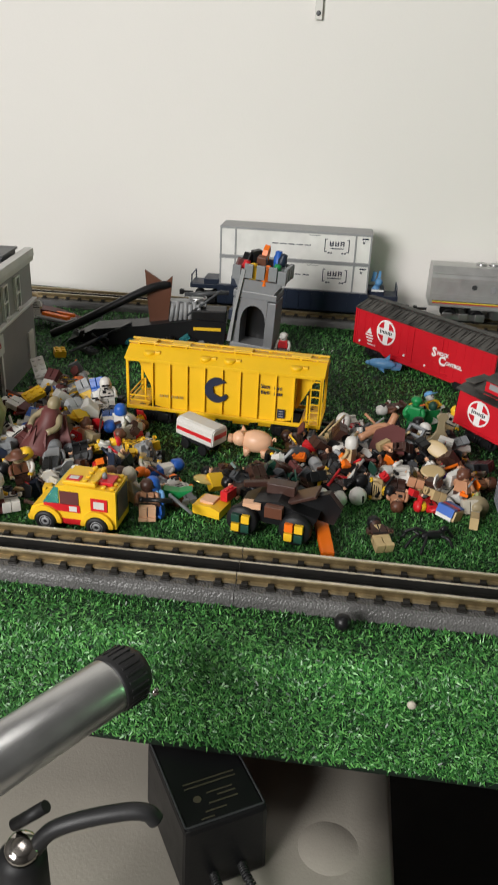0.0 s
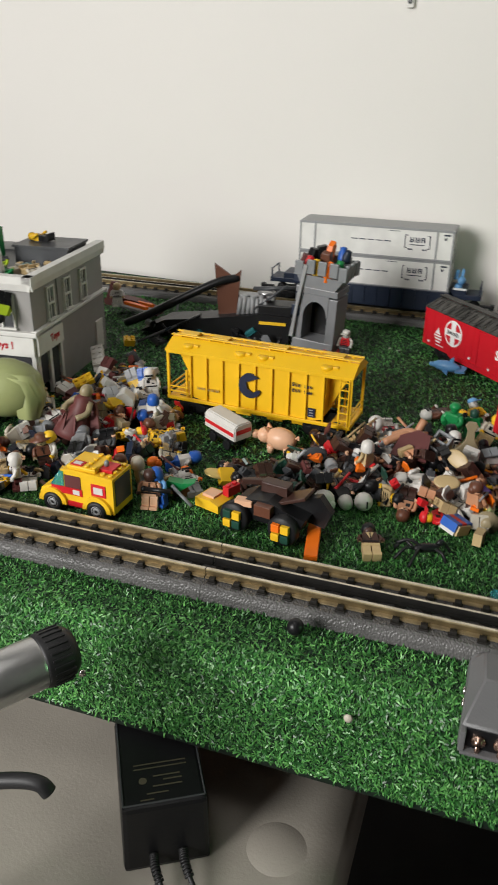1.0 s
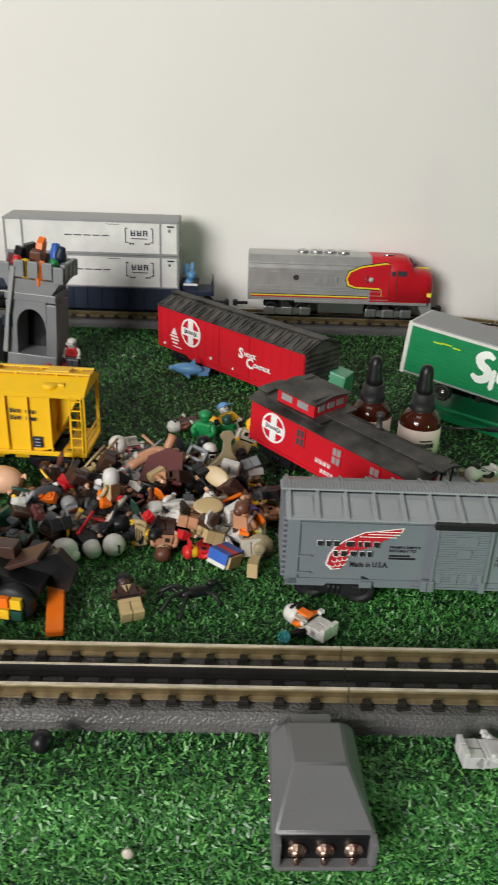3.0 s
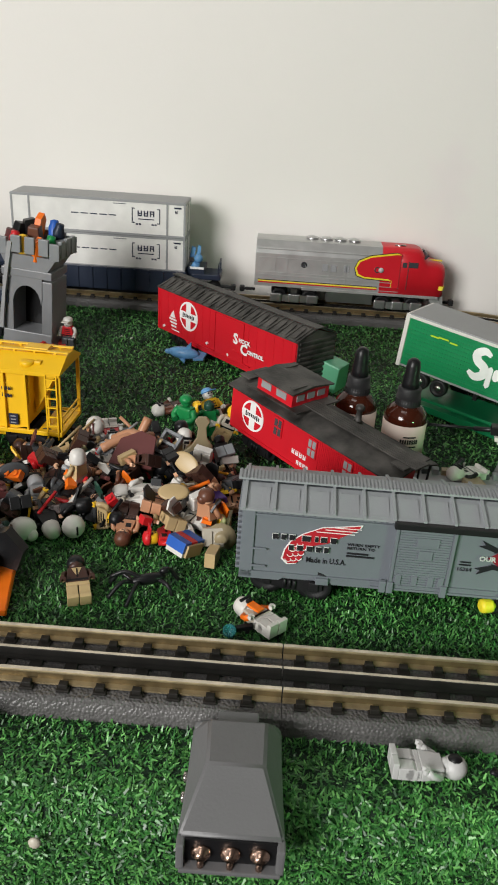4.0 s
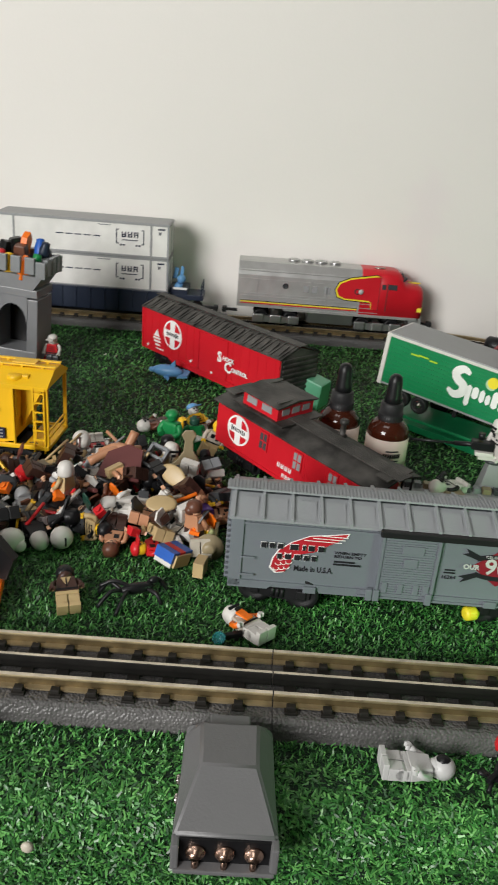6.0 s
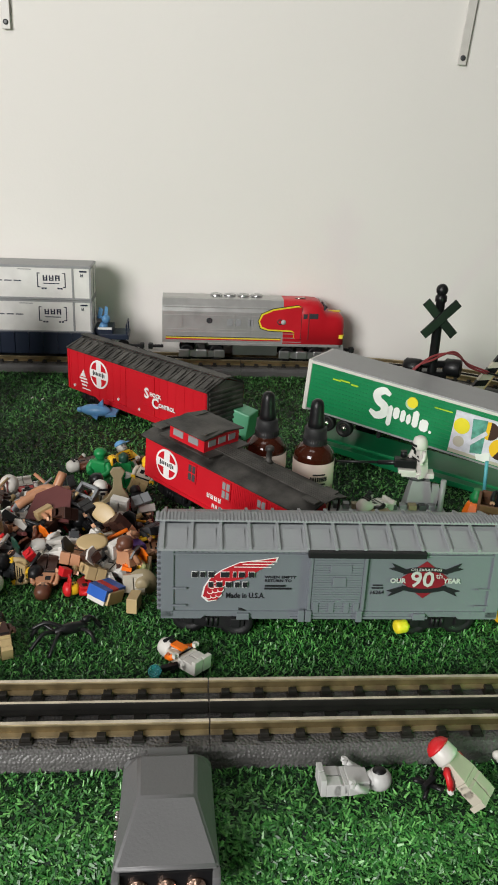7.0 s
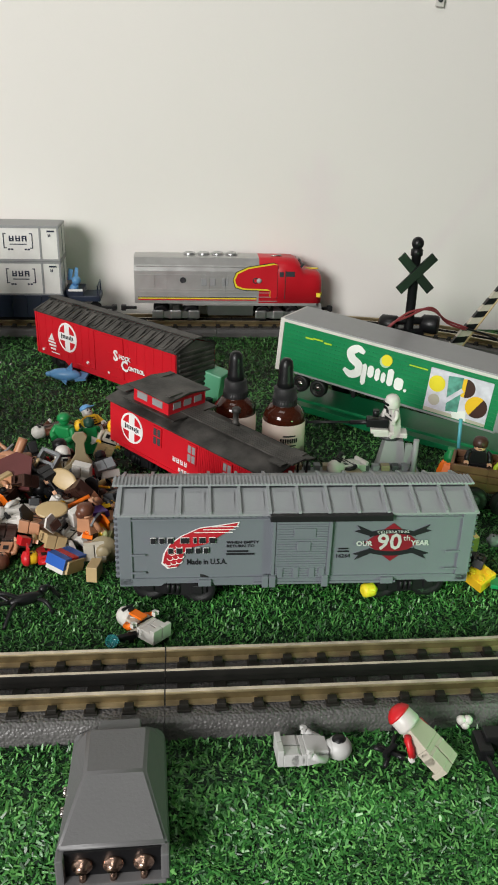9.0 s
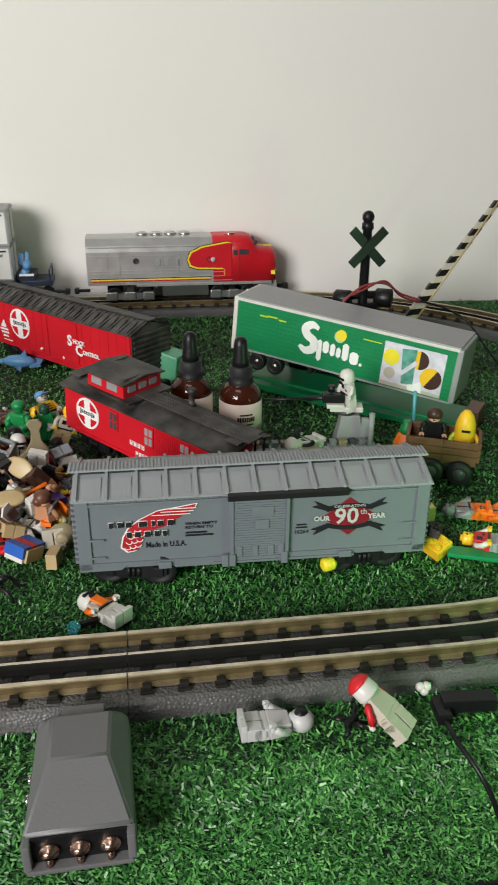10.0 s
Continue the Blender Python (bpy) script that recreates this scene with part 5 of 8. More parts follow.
    box(bm, (-0.003, 0.019, 0.036), (0.002, 0.024, 0.038))
    box(bm, (-W / 2, 0.004, 0.033), (W - 0.01, 0.002, 0.046))
    part("shop_window", bm, "window_dark", t, "dark shop windows")
    bm = bmesh.new()
    box(bm, (0.0004, 0.182, 0.030), (0.003, 0.022, 0.040), 0.0006)
    part("side_door", bm, "building_trim", t, "white side door")
    bm = bmesh.new()
    box(bm, (-0.050, D - 0.045, 0.146), (0.075, 0.058, 0.022))
    box(bm, (-0.050, D - 0.045, 0.158), (0.080, 0.062, 0.003))
    part("roof_house", bm, "dark_grey", t, "dark grey box on the roof")
    return t.matrix_basis.copy()


BM = building()


def on_roof(x, y, z=0.136):
    return BM @ pose(x, y, z)


def box_toy(name, c, s, color, label, category, m=None, bevel=0.001, taper=None):
    bm = bmesh.new()
    box(bm, c, s, bevel, taper=taper)
    return solid(name, bm, color, label, category, m)


box_toy("toy_box", (0, 0, 0.023), (0.052, 0.045, 0.046), "green", "green toy box with a red lid on the shop roof", "toy box", on_roof(-0.128, 0.110))
box_toy("box_lid", (0, 0, 0.048), (0.046, 0.040, 0.004), "pink", "pale red lid on the green toy box", "lid", on_roof(-0.128, 0.110))
bm = bmesh.new()
lathe(bm, [(0.0085, 0), (0.0075, 0.012), (0.0060, 0.022), (0.0062, 0.030), (0.0050, 0.036), (0, 0.038)], None, 14)
ball(bm, (-0.006, -0.002, 0.030), 0.004, (1.3, 0.8, 0.7), n=8)
solid("toy_ghost", bm, "white", "smooth white plastic toy ghost shape on the shop roof", "toy", on_roof(-0.066, 0.050))
for x, y, rz, lg, to, hd in ((-0.040, 0.020, 30, "dark_tan", "orange", "tan"), (-0.075, 0.030, 100, "teal", "lime", "grey"), (-0.030, 0.070, 250, "tan", "offwhite", "tan"), (-0.095, 0.060, 10, "lime", "dark_green", "light_grey"),
                             (-0.050, 0.090, 60, "tan", "teal", "tan"), (-0.090, 0.095, 200, "dark_grey", "lime", "black"), (-0.110, 0.030, 330, "light_grey", "olive", "tan"), (-0.140, 0.060, 120, "green", "white", "yellow"),
                             (-0.018, 0.105, 70, "light_grey", "tan", "tan"), (-0.060, 0.062, 150, "offwhite", "green", "olive")):
    fig(BM @ pose(x, y, 0.1425, 0, 0, rz) @ pose(0, 0, 0, -90) @ pose(0, 0, -0.018), lg, to, hd, where="on the shop roof")
fig(BM @ pose(-0.064, 0.160, 0.1595, 0, 0, 80) @ pose(0, 0, 0.0058, -90) @ pose(0, 0, -0.018), "black", "yellow", "yellow", "black", "none", where="on the roof box")
fig(BM @ pose(-0.028, -0.006, 0.137, 160, 20, 40), "black", "lime", "black", where="hanging over the parapet")

# ---------- large olive creature and robed figure ----------
bm = bmesh.new()
ball(bm, (0, 0, 0.044), 0.030, (1.25, 0.95, 0.95))
ball(bm, (-0.030, 0.005, 0.048), 0.026, (1.2, 0.9, 0.8))
prism(bm, [(0.006, 0.066), (0.030, 0.060), (0.040, 0.040), (0.034, 0.014), (0.026, 0.001), (0.018, 0.012), (0.010, 0.034)], -0.020, 0.002, axis="y")
prism(bm, [(-0.060, 0.060), (-0.035, 0.050), (-0.030, 0.028), (-0.034, 0.001), (-0.046, 0.001), (-0.056, 0.028)], -0.014, 0.008, axis="y")
ball(bm, (-0.018, -0.020, 0.030), 0.011, (1.2, 0.7, 0.7))
bmesh.ops.bevel(bm, geom=[e for e in bm.edges if e.is_manifold and e.calc_face_angle(0) > 0.9], offset=0.003, segments=2, affect="EDGES")
for f in bm.faces:
    f.smooth = True
solid("toy_creature", bm, "olive", "large smooth olive-green toy creature standing before the shop", "toy creature", pose(-0.4716, 0.1990, 0, 0, 0, 15) @ Matrix.Scale(1.16, 4))
bm = bmesh.new()
ball(bm, (0, 0, 0), 0.0012, n=6)
cyl(bm, (0, 0, 0), (0.016, -0.004, -0.010), 0.0012, n=8)
solid("toy_light_blade", bm, "lime", "short bright green toy blade", "toy part", pose(-0.4675, 0.1516, 0.022))

bm = bmesh.new()
lathe(bm, [(0.022, 0.012), (0.0200, 0.020), (0.0125, 0.036), (0.0100, 0.046), (0.0105, 0.054), (0.006, 0.060)], None, 18)
for k in range(8):
    a = 2 * math.pi * k / 8
    prism(bm, [(0.019 * math.cos(a) - 0.003, 0.012), (0.019 * math.cos(a) + 0.003, 0.012), (0.011 * math.cos(a), 0.040)], 0.019 * math.sin(a) - 0.001, 0.019 * math.sin(a) + 0.001, axis="y")
for sx in (-1, 1):
    cyl(bm, (sx * 0.007, 0, 0.0), (sx * 0.006, 0, 0.014), 0.0042, mi=1)
    tube(bm, spline([(sx * 0.009, 0, 0.054), (sx * 0.015, -0.006, 0.044), (sx * 0.010, -0.015, 0.036)], 4), 0.0034, 8, 2)
ball(bm, (0, -0.001, 0.064), 0.0075, (0.9, 1, 1.1), 2)
prism(bm, [(0.018, 0.006), (0.034, 0.004), (0.030, 0.030), (0.012, 0.056), (0.004, 0.056)], 0.004, 0.007, axis="y", mi=0)
solid("toy_doll", bm, ["maroon", "dark_brown", "dark_tan"], "robed brown plastic toy doll leaning in the heap", "toy doll", pose(-0.3866, 0.1824, 0.001, -22, 8, -18))
bm = bmesh.new()
prism(bm, [(-0.020, 0.0), (0.016, 0.0), (0.012, 0.050), (0.0, 0.058), (-0.008, 0.050)], -0.0015, 0.0015, axis="y")
solid("toy_cape", bm, "maroon", "dark maroon toy cape draped in the heap", "toy cape", pose(-0.4129, 0.2010, 0.001, -38, 6, -35))
bm = bmesh.new()
prism(bm, [(-0.020, 0.0), (0.018, 0.0), (0.010, 0.042), (-0.006, 0.048)], -0.0015, 0.0015, axis="y")
solid("toy_cape", bm, "dark_brown", "dark brown toy cape beside the robed doll", "toy cape", pose(-0.3562, 0.2156, 0.001, -42, -8, 20))

# ---------- white wedge, trailer, pig ----------
bm = bmesh.new()
prism(bm, [(-0.018, 0.0), (0.012, 0.0), (0.015, 0.020), (0.004, 0.030), (-0.004, 0.026)], -0.010, 0.010, axis="y")
bmesh.ops.bevel(bm, geom=bm.edges[:], offset=0.001, segments=1, affect="EDGES")
solid("toy_hull_piece", bm, "white", "white wedge-shaped toy hull piece on the heap", "toy part", pose(-0.3562, 0.2500, 0.016, 0, 0, 20))

t = thing("toy_trailer", "small white toy box trailer with a red stripe", "toy trailer", pose(-0.2287, 0.2521, 0.0145, 0, 3, -30))
bm = bmesh.new()
prism(bm, [(-0.0125, 0.0), (0.0125, 0.0), (0.0125, 0.016), (0.009, 0.0195), (-0.009, 0.0195), (-0.0125, 0.016)], -0.026, 0.026)
bmesh.ops.bevel(bm, geom=bm.edges[:], offset=0.0012, segments=2, affect="EDGES")
part("body", bm, "white", t)
bm = bmesh.new()
box(bm, (0, -0.0126, 0.0080), (0.048, 0.0006, 0.0042))
box(bm, (0.0261, 0, 0.0105), (0.0006, 0.020, 0.0050))
part("stripe", bm, "red", t)
bm = bmesh.new()
for x in (-0.012, 0.012):
    for sy in (-1, 1):
        lathe(bm, [(0.0055, -0.002), (0.0055, 0.002)], pose(x, sy * 0.0105, -0.0085, 90), 14)
box(bm, (0, 0, -0.003), (0.040, 0.018, 0.006))
part("wheels", bm, "truck_black", t)

bm = bmesh.new()
ball(bm, (0, 0, 0.015), 0.0125, (1.45, 0.95, 1.0))
ball(bm, (-0.018, -0.001, 0.0165), 0.0090, (1.0, 0.95, 0.95))
lathe(bm, [(0.0050, 0), (0.0046, 0.005), (0, 0.005)], pose(-0.026, -0.001, 0.0155, 0, -90, 0), 12)
for x in (-0.009, 0.010):
    for y in (-0.006, 0.006):
        cyl(bm, (x, y, 0.0), (x, y, 0.009), 0.0036, 0.0046, 10)
for sy in (-1, 1):
    prism(bm, [(-0.019, 0.023), (-0.013, 0.023), (-0.017, 0.029)], sy * 0.006 - 0.001, sy * 0.006 + 0.001, axis="y")
tube(bm, spline([(0.017, 0, 0.018), (0.020, 0.001, 0.021), (0.021, -0.002, 0.018)], 4), 0.0010, 6)
solid("toy_pig", bm, "skin", "pale pink plastic toy pig before the hopper car", "toy pig", pose(-0.1680, 0.2521, 0, 0, 0, -6))

# ---------- dark buggy with block wheels ----------
t = thing("toy_buggy", "dark brown toy brick buggy with block-patterned wheels", "toy vehicle", pose(-0.1326, 0.1000, 0.0, 0, 0, -10))
bm = bmesh.new()
prism(bm, [(-0.030, 0.014), (0.034, 0.012), (0.040, 0.026), (0.020, 0.030), (0.004, 0.036), (-0.018, 0.032), (-0.032, 0.024)], -0.012, 0.018, axis="y")
prism(bm, [(0.012, 0.020), (0.052, 0.014), (0.058, 0.030), (0.046, 0.044), (0.020, 0.034)], 0.004, 0.012, axis="y")
part("hull", bm, "black", t)
bm = bmesh.new()
box(bm, (0.036, 0.006, 0.024), (0.030, 0.022, 0.003), 0.0005, 0, 0, pose(0, 0, 0, 0, -25, 0))
box(bm, (0.002, 0.010, 0.039), (0.026, 0.012, 0.010), 0.001)
box(bm, (-0.020, 0.016, 0.036), (0.030, 0.006, 0.005), 0.001, 25)
part("canopy", bm, "dark_brown", t)
bm = bmesh.new()
box(bm, (0.002, -0.014, 0.028), (0.016, 0.010, 0.0105), 0.0004)
part("brown_block", bm, "brown", t)
bm = bmesh.new()
box(bm, (-0.019, -0.012, 0.029), (0.016, 0.009, 0.0055), 0.0004, 10)
part("tan_plate", bm, "skin", t)
for x in (-0.026, 0.022):
    bm = bmesh.new()
    lathe(bm, [(0.006, -0.005), (0.0135, -0.005), (0.0145, -0.002), (0.0145, 0.003), (0.0130, 0.0055), (0.005, 0.0055)], pose(x, -0.015, 0.0145, 90), 22)
    w = part("wheel", bm, "truck_black", t)
    for dx, dz, c in ((-0.0045, 0.0045, "orange" if x > 0 else "dark_green"), (0.0045, 0.0045, "yellow"), (-0.0045, -0.0045, "yellow"), (0.0045, -0.0045, "dark_green")):
        bm = bmesh.new()
        box(bm, (x + dx, -0.0215, 0.0145 + dz), (0.0074, 0.006, 0.0074), 0.0003, 0, 0)
        part("hub_block", bm, c, w)
bm = bmesh.new()
prism(bm, [(-0.024, 0.0), (-0.024, 0.005), (-0.010, 0.007), (0.022, 0.010), (0.022, 0.002)], -0.0058, 0.0058)
bmesh.ops.bevel(bm, geom=bm.edges[:], offset=0.0006, segments=2, affect="EDGES")
solid("toy_ramp", bm, "orange", "bright orange plastic slope piece lying on the turf", "toy part", pose(-0.0880, 0.0853, 0.0015, 0, 0, 10))
# yellow cockpit piece with red brick
bm = bmesh.new()
prism(bm, [(-0.014, 0.0), (0.014, 0.0), (0.014, 0.008), (0.004, 0.011), (-0.014, 0.009)], -0.012, 0.012, axis="y")
box(bm, (-0.002, 0, 0.0115), (0.014, 0.014, 0.003), 0.0005, mi=1)
solid("toy_cockpit", bm, ["yellow", "skin"], "yellow toy cockpit piece on the turf", "toy part", pose(-0.1943, 0.1229, 0, 0, 0, -18))
brick(2, 1, 0.0096, "red", pose(-0.1801, 0.1311, 0.0105, 0, 0, 65), where="on the yellow piece")
brick(2, 2, 0.0096, "yellow", pose(-0.2004, 0.1670, 0.004, 35, 10, 40), where="beside the buggy", studs=False)
shield(pose(-0.2075, 0.1618, 0.010, 10, 12, 20), "gold", "beside the buggy")
brick(2, 3, 0.0064, "dark_grey", pose(-0.1720, 0.1670, 0.005, 20, 10, 20), where="behind the buggy")
brick(2, 4, 0.0064, "dark_green", pose(-0.1518, 0.1804, 0.005, 8, -12, -30), where="behind the buggy")
brick(2, 3, 0.0032, "black", pose(-0.1295, 0.1618, 0.008, 18, 16, 60), where="behind the buggy")

# ---------- row along the near edge of the heap ----------
fig(pose(-0.0385, 0.0924, 0.0060, 0, 0, 18) @ pose(0, 0, 0, -72) @ pose(0, 0, -0.012), "tan", "dark_brown", "dark_brown", "black", "hair", where="lying on the turf")
bm = bmesh.new()
ball(bm, (0, 0, 0.0092), 0.0088, (1, 1, 1.02), 0, 18)
box(bm, (0.002, -0.0086, 0.010), (0.0012, 0.0012, 0.007), 0, 20, 1)
solid("toy_helmet", bm, ["white", "black"], "round white toy helmet on the turf", "toy helmet", pose(-0.0592, 0.1618, 0, 0, 0, 20))
bm = bmesh.new()
ball(bm, (0, 0, 0.0092), 0.0095, (1.1, 1, 0.95), 0, 18)
ball(bm, (0.006, -0.005, 0.006), 0.005, n=10)
solid("toy_skull", bm, "white", "white toy skull helmet beside the buggy", "toy helmet", pose(-0.0956, 0.1536, 0, 0, 0, 20))
bm = bmesh.new()
for k, (c0, c1) in enumerate(((-0.012, -0.004), (-0.004, 0.003), (0.003, 0.012))):
    box(bm, (0, (c0 + c1) / 2, 0.0085), (0.017, c1 - c0 - 0.0002, 0.0085), 0.0003, 0, (0, 1, 0)[k])
box(bm, (0, 0.0, 0.0025), (0.016, 0.022, 0.004), 0.0003, 0, 2)
box(bm, (0.0092, 0, 0.006), (0.002, 0.018, 0.010), 0.0003, 0, 3)
solid("toy_seat_block", bm, ["blue", "red", "white", "tan"], "blue and red striped toy brick block on the turf", "toy brick", pose(0.0248, 0.1516, 0.001, -18, 6, -35))
fig(pose(0.0061, 0.1618, 0.006, 0, 0, 110) @ pose(0, 0, 0, -84) @ pose(0, 0, -0.026), "white", "red", "yellow", "red", "cap", where="beside the striped block")
brick(1, 2, 0.0115, "tan", pose(0.0481, 0.1413, 0.0, -6, 0, -10), where="beside the striped block", studs=False)
brick(2, 1, 0.0115, "light_grey", pose(-0.0157, 0.1866, 0.002, 62, 10, 35), where="in the heap", studs=True)
# dark plastic creature with thin limbs
bm = bmesh.new()
ball(bm, (0.004, 0.0, 0.011), 0.0075, (2.4, 0.8, 0.75), n=10)
ball(bm, (0.022, 0.004, 0.015), 0.0042, (1.3, 0.9, 0.9), n=10)
for pts in ([(-0.008, 0, 0.010), (-0.022, -0.004, 0.014), (-0.036, -0.008, 0.002)], [(-0.004, 0, 0.010), (-0.012, -0.014, 0.013), (-0.022, -0.024, 0.001)], [(0.012, 0, 0.010), (0.020, -0.012, 0.010), (0.024, -0.018, 0.001)],
            [(0.010, 0.002, 0.010), (0.026, 0.010, 0.012), (0.036, 0.004, 0.001)], [(-0.010, 0.002, 0.010), (-0.020, 0.012, 0.014), (-0.030, 0.016, 0.001)], [(0, -0.002, 0.013), (-0.016, 0.006, 0.019), (-0.030, 0.010, 0.013)]):
    tube(bm, spline(pts, 5), 0.0020, 7)
solid("toy_skeleton_beast", bm, "black", "black thin-limbed toy creature sprawled on the turf", "toy creature", pose(0.0040, 0.1046, 0, 0, 0, 22) @ Matrix.Scale(0.72, 4))

# ---------- figures that lie apart ----------
fig(lying(0.0850, 0.0767, 46, 0.0062, True, 4), "white", "offwhite", "white", "white", "helmet", "orange", where="lying beside the grey boxcar")
box_toy("toy_shoulder_plate", (0, 0, 0), (0.011, 0.006, 0.0016), "orange", "small orange plate on the lying figure's chest", "toy part", pose(0.0822, 0.0802, 0.0112, 0, 0, -42), 0.0004)
bm = bmesh.new()
lathe(bm, [(0, 0.0004), (0.0030, 0.0004), (0.0034, 0), (0.0043, 0), (0.0045, 0.0012), (0.0040, 0.0026), (0.0034, 0.0026), (0.0031, 0.0014), (0, 0.0014)], None, 18)
solid("toy_disc", bm, "trans_teal", "small clear teal toy disc on the turf", "toy part", pose(0.0668, 0.0616, 0.005, 40, 0, 0))
bm = bmesh.new()
box(bm, (0, 0, 0), (0.015, 0.003, 0.004), 0.0005)
box(bm, (0.004, 0, -0.003), (0.003, 0.0026, 0.005), 0.0004)
solid("toy_blaster", bm, "black", "black toy blaster under the lying figure", "toy part", pose(0.0744, 0.0656, 0.005, 10, 0, 20))
fig(lying(0.1766, -0.0335, -88, 0.0060, True, -6), "pale_grey", "pale_grey", "pale_grey", "pale_grey", "round", "pale_grey", where="lying by the track")
fig(pose(0.2469, -0.0475, 0.0045, 0, 0, -128) @ pose(0, 0, 0, 58, 0, 0) @ pose(0, 0, -0.001), "offwhite", "offwhite", "white", "white", "helmet", "red", where="propped against the roadbed")
bm = bmesh.new()
for k in range(6):
    a = radians(60 * k)
    cyl(bm, (0, 0, 0.004), (0.009 * math.cos(a), 0.009 * math.sin(a), 0.002 + 0.006 * (k % 2)), 0.0013, n=6)
box(bm, (0, 0, 0.005), (0.010, 0.003, 0.004), 0.0006, 40)
solid("toy_spider_gun", bm, "black", "black thin-armed toy gun on the turf", "toy part", pose(0.2191, -0.0375, 0.001))
bm = bmesh.new()
for sx in (-1, 1):
    ball(bm, (sx * 0.0018, 0, 0.003), 0.0028, n=10)
ball(bm, (0, -0.0015, 0.0012), 0.0026, n=10)
solid("toy_heart", bm, "white", "tiny white plastic heart beside the track", "toy part", pose(0.2656, -0.0195, 0.0045))
bm = bmesh.new()
ball(bm, (0, 0, 0.0065), 0.0065, n=16)
solid("black_bead", bm, "black", "small shiny black bead beside the track", "bead", pose(-0.0698, -0.0345, 0.0035))
for x, y in ((-0.112, 0.610), (-0.098, 0.606)):
    bm = bmesh.new()
    prism(bm, [(-0.002, 0), (0.002, 0.0005), (0.0008, 0.003)], -0.0004, 0.0004, axis="y")
    solid("paper_scrap", bm, "white", "tiny white paper scrap on the turf", "scrap", pose(x, y, 0.0065, 30, 0, 40), "paper scraps")
bm = bmesh.new()
ball(bm, (0, 0, 0), 0.0034, (1, 0.6, 1), n=10)
solid("white_speck", bm, "offwhite", "small whitish lump caught in the hanging turf", "scrap", pose(-0.0187, -0.0785, -0.020))

# ---------- blue dolphin ----------
bm = bmesh.new()
ball(bm, (0, 0, 0.009), 0.008, (2.5, 1.0, 0.95), n=16)
lathe(bm, [(0.0040, 0), (0.0028, 0.006), (0, 0.008)], pose(-0.017, 0, 0.0085, 0, -95, 0), 10)
prism(bm, [(0.000, 0.014), (0.010, 0.015), (0.010, 0.025)], -0.0015, 0.0015, axis="y")
prism(bm, [(0.015, -0.011), (0.020, -0.002), (0.020, 0.002), (0.015, 0.011), (0.027, 0.007), (0.027, -0.007)], 0.006, 0.009, axis="z")
prism(bm, [(-0.004, -0.006), (0.004, -0.006), (0.006, -0.016)], 0.003, 0.005, axis="z")
solid("toy_dolphin", bm, "sky_blue", "light blue plastic toy dolphin beside the red boxcar", "toy dolphin", pose(-0.0253, 0.5622, 0, 8, 0, -12))
bm = bmesh.new()
lathe(bm, [(0.006, 0), (0.007, 0.006), (0.006, 0.012), (0.0045, 0.016)], pose(0, 0, 0, 18, 20, 0), 12)
ball(bm, (0.007, -0.004, 0.020), 0.0065, n=12)
prism(bm, [(-0.006, 0.020), (-0.003, 0.036), (0.003, 0.034), (0.000, 0.020)], -0.001, 0.002, axis="y")
prism(bm, [(0.004, 0.024), (0.006, 0.038), (0.010, 0.036), (0.009, 0.024)], -0.001, 0.002, axis="y")
solid("toy_rabbit", bm, "sky_blue", "light blue toy animal riding on the well wagon", "toy animal", pose(NOSE - 0.368 + 0.011, YB - 0.008, 0.0545))


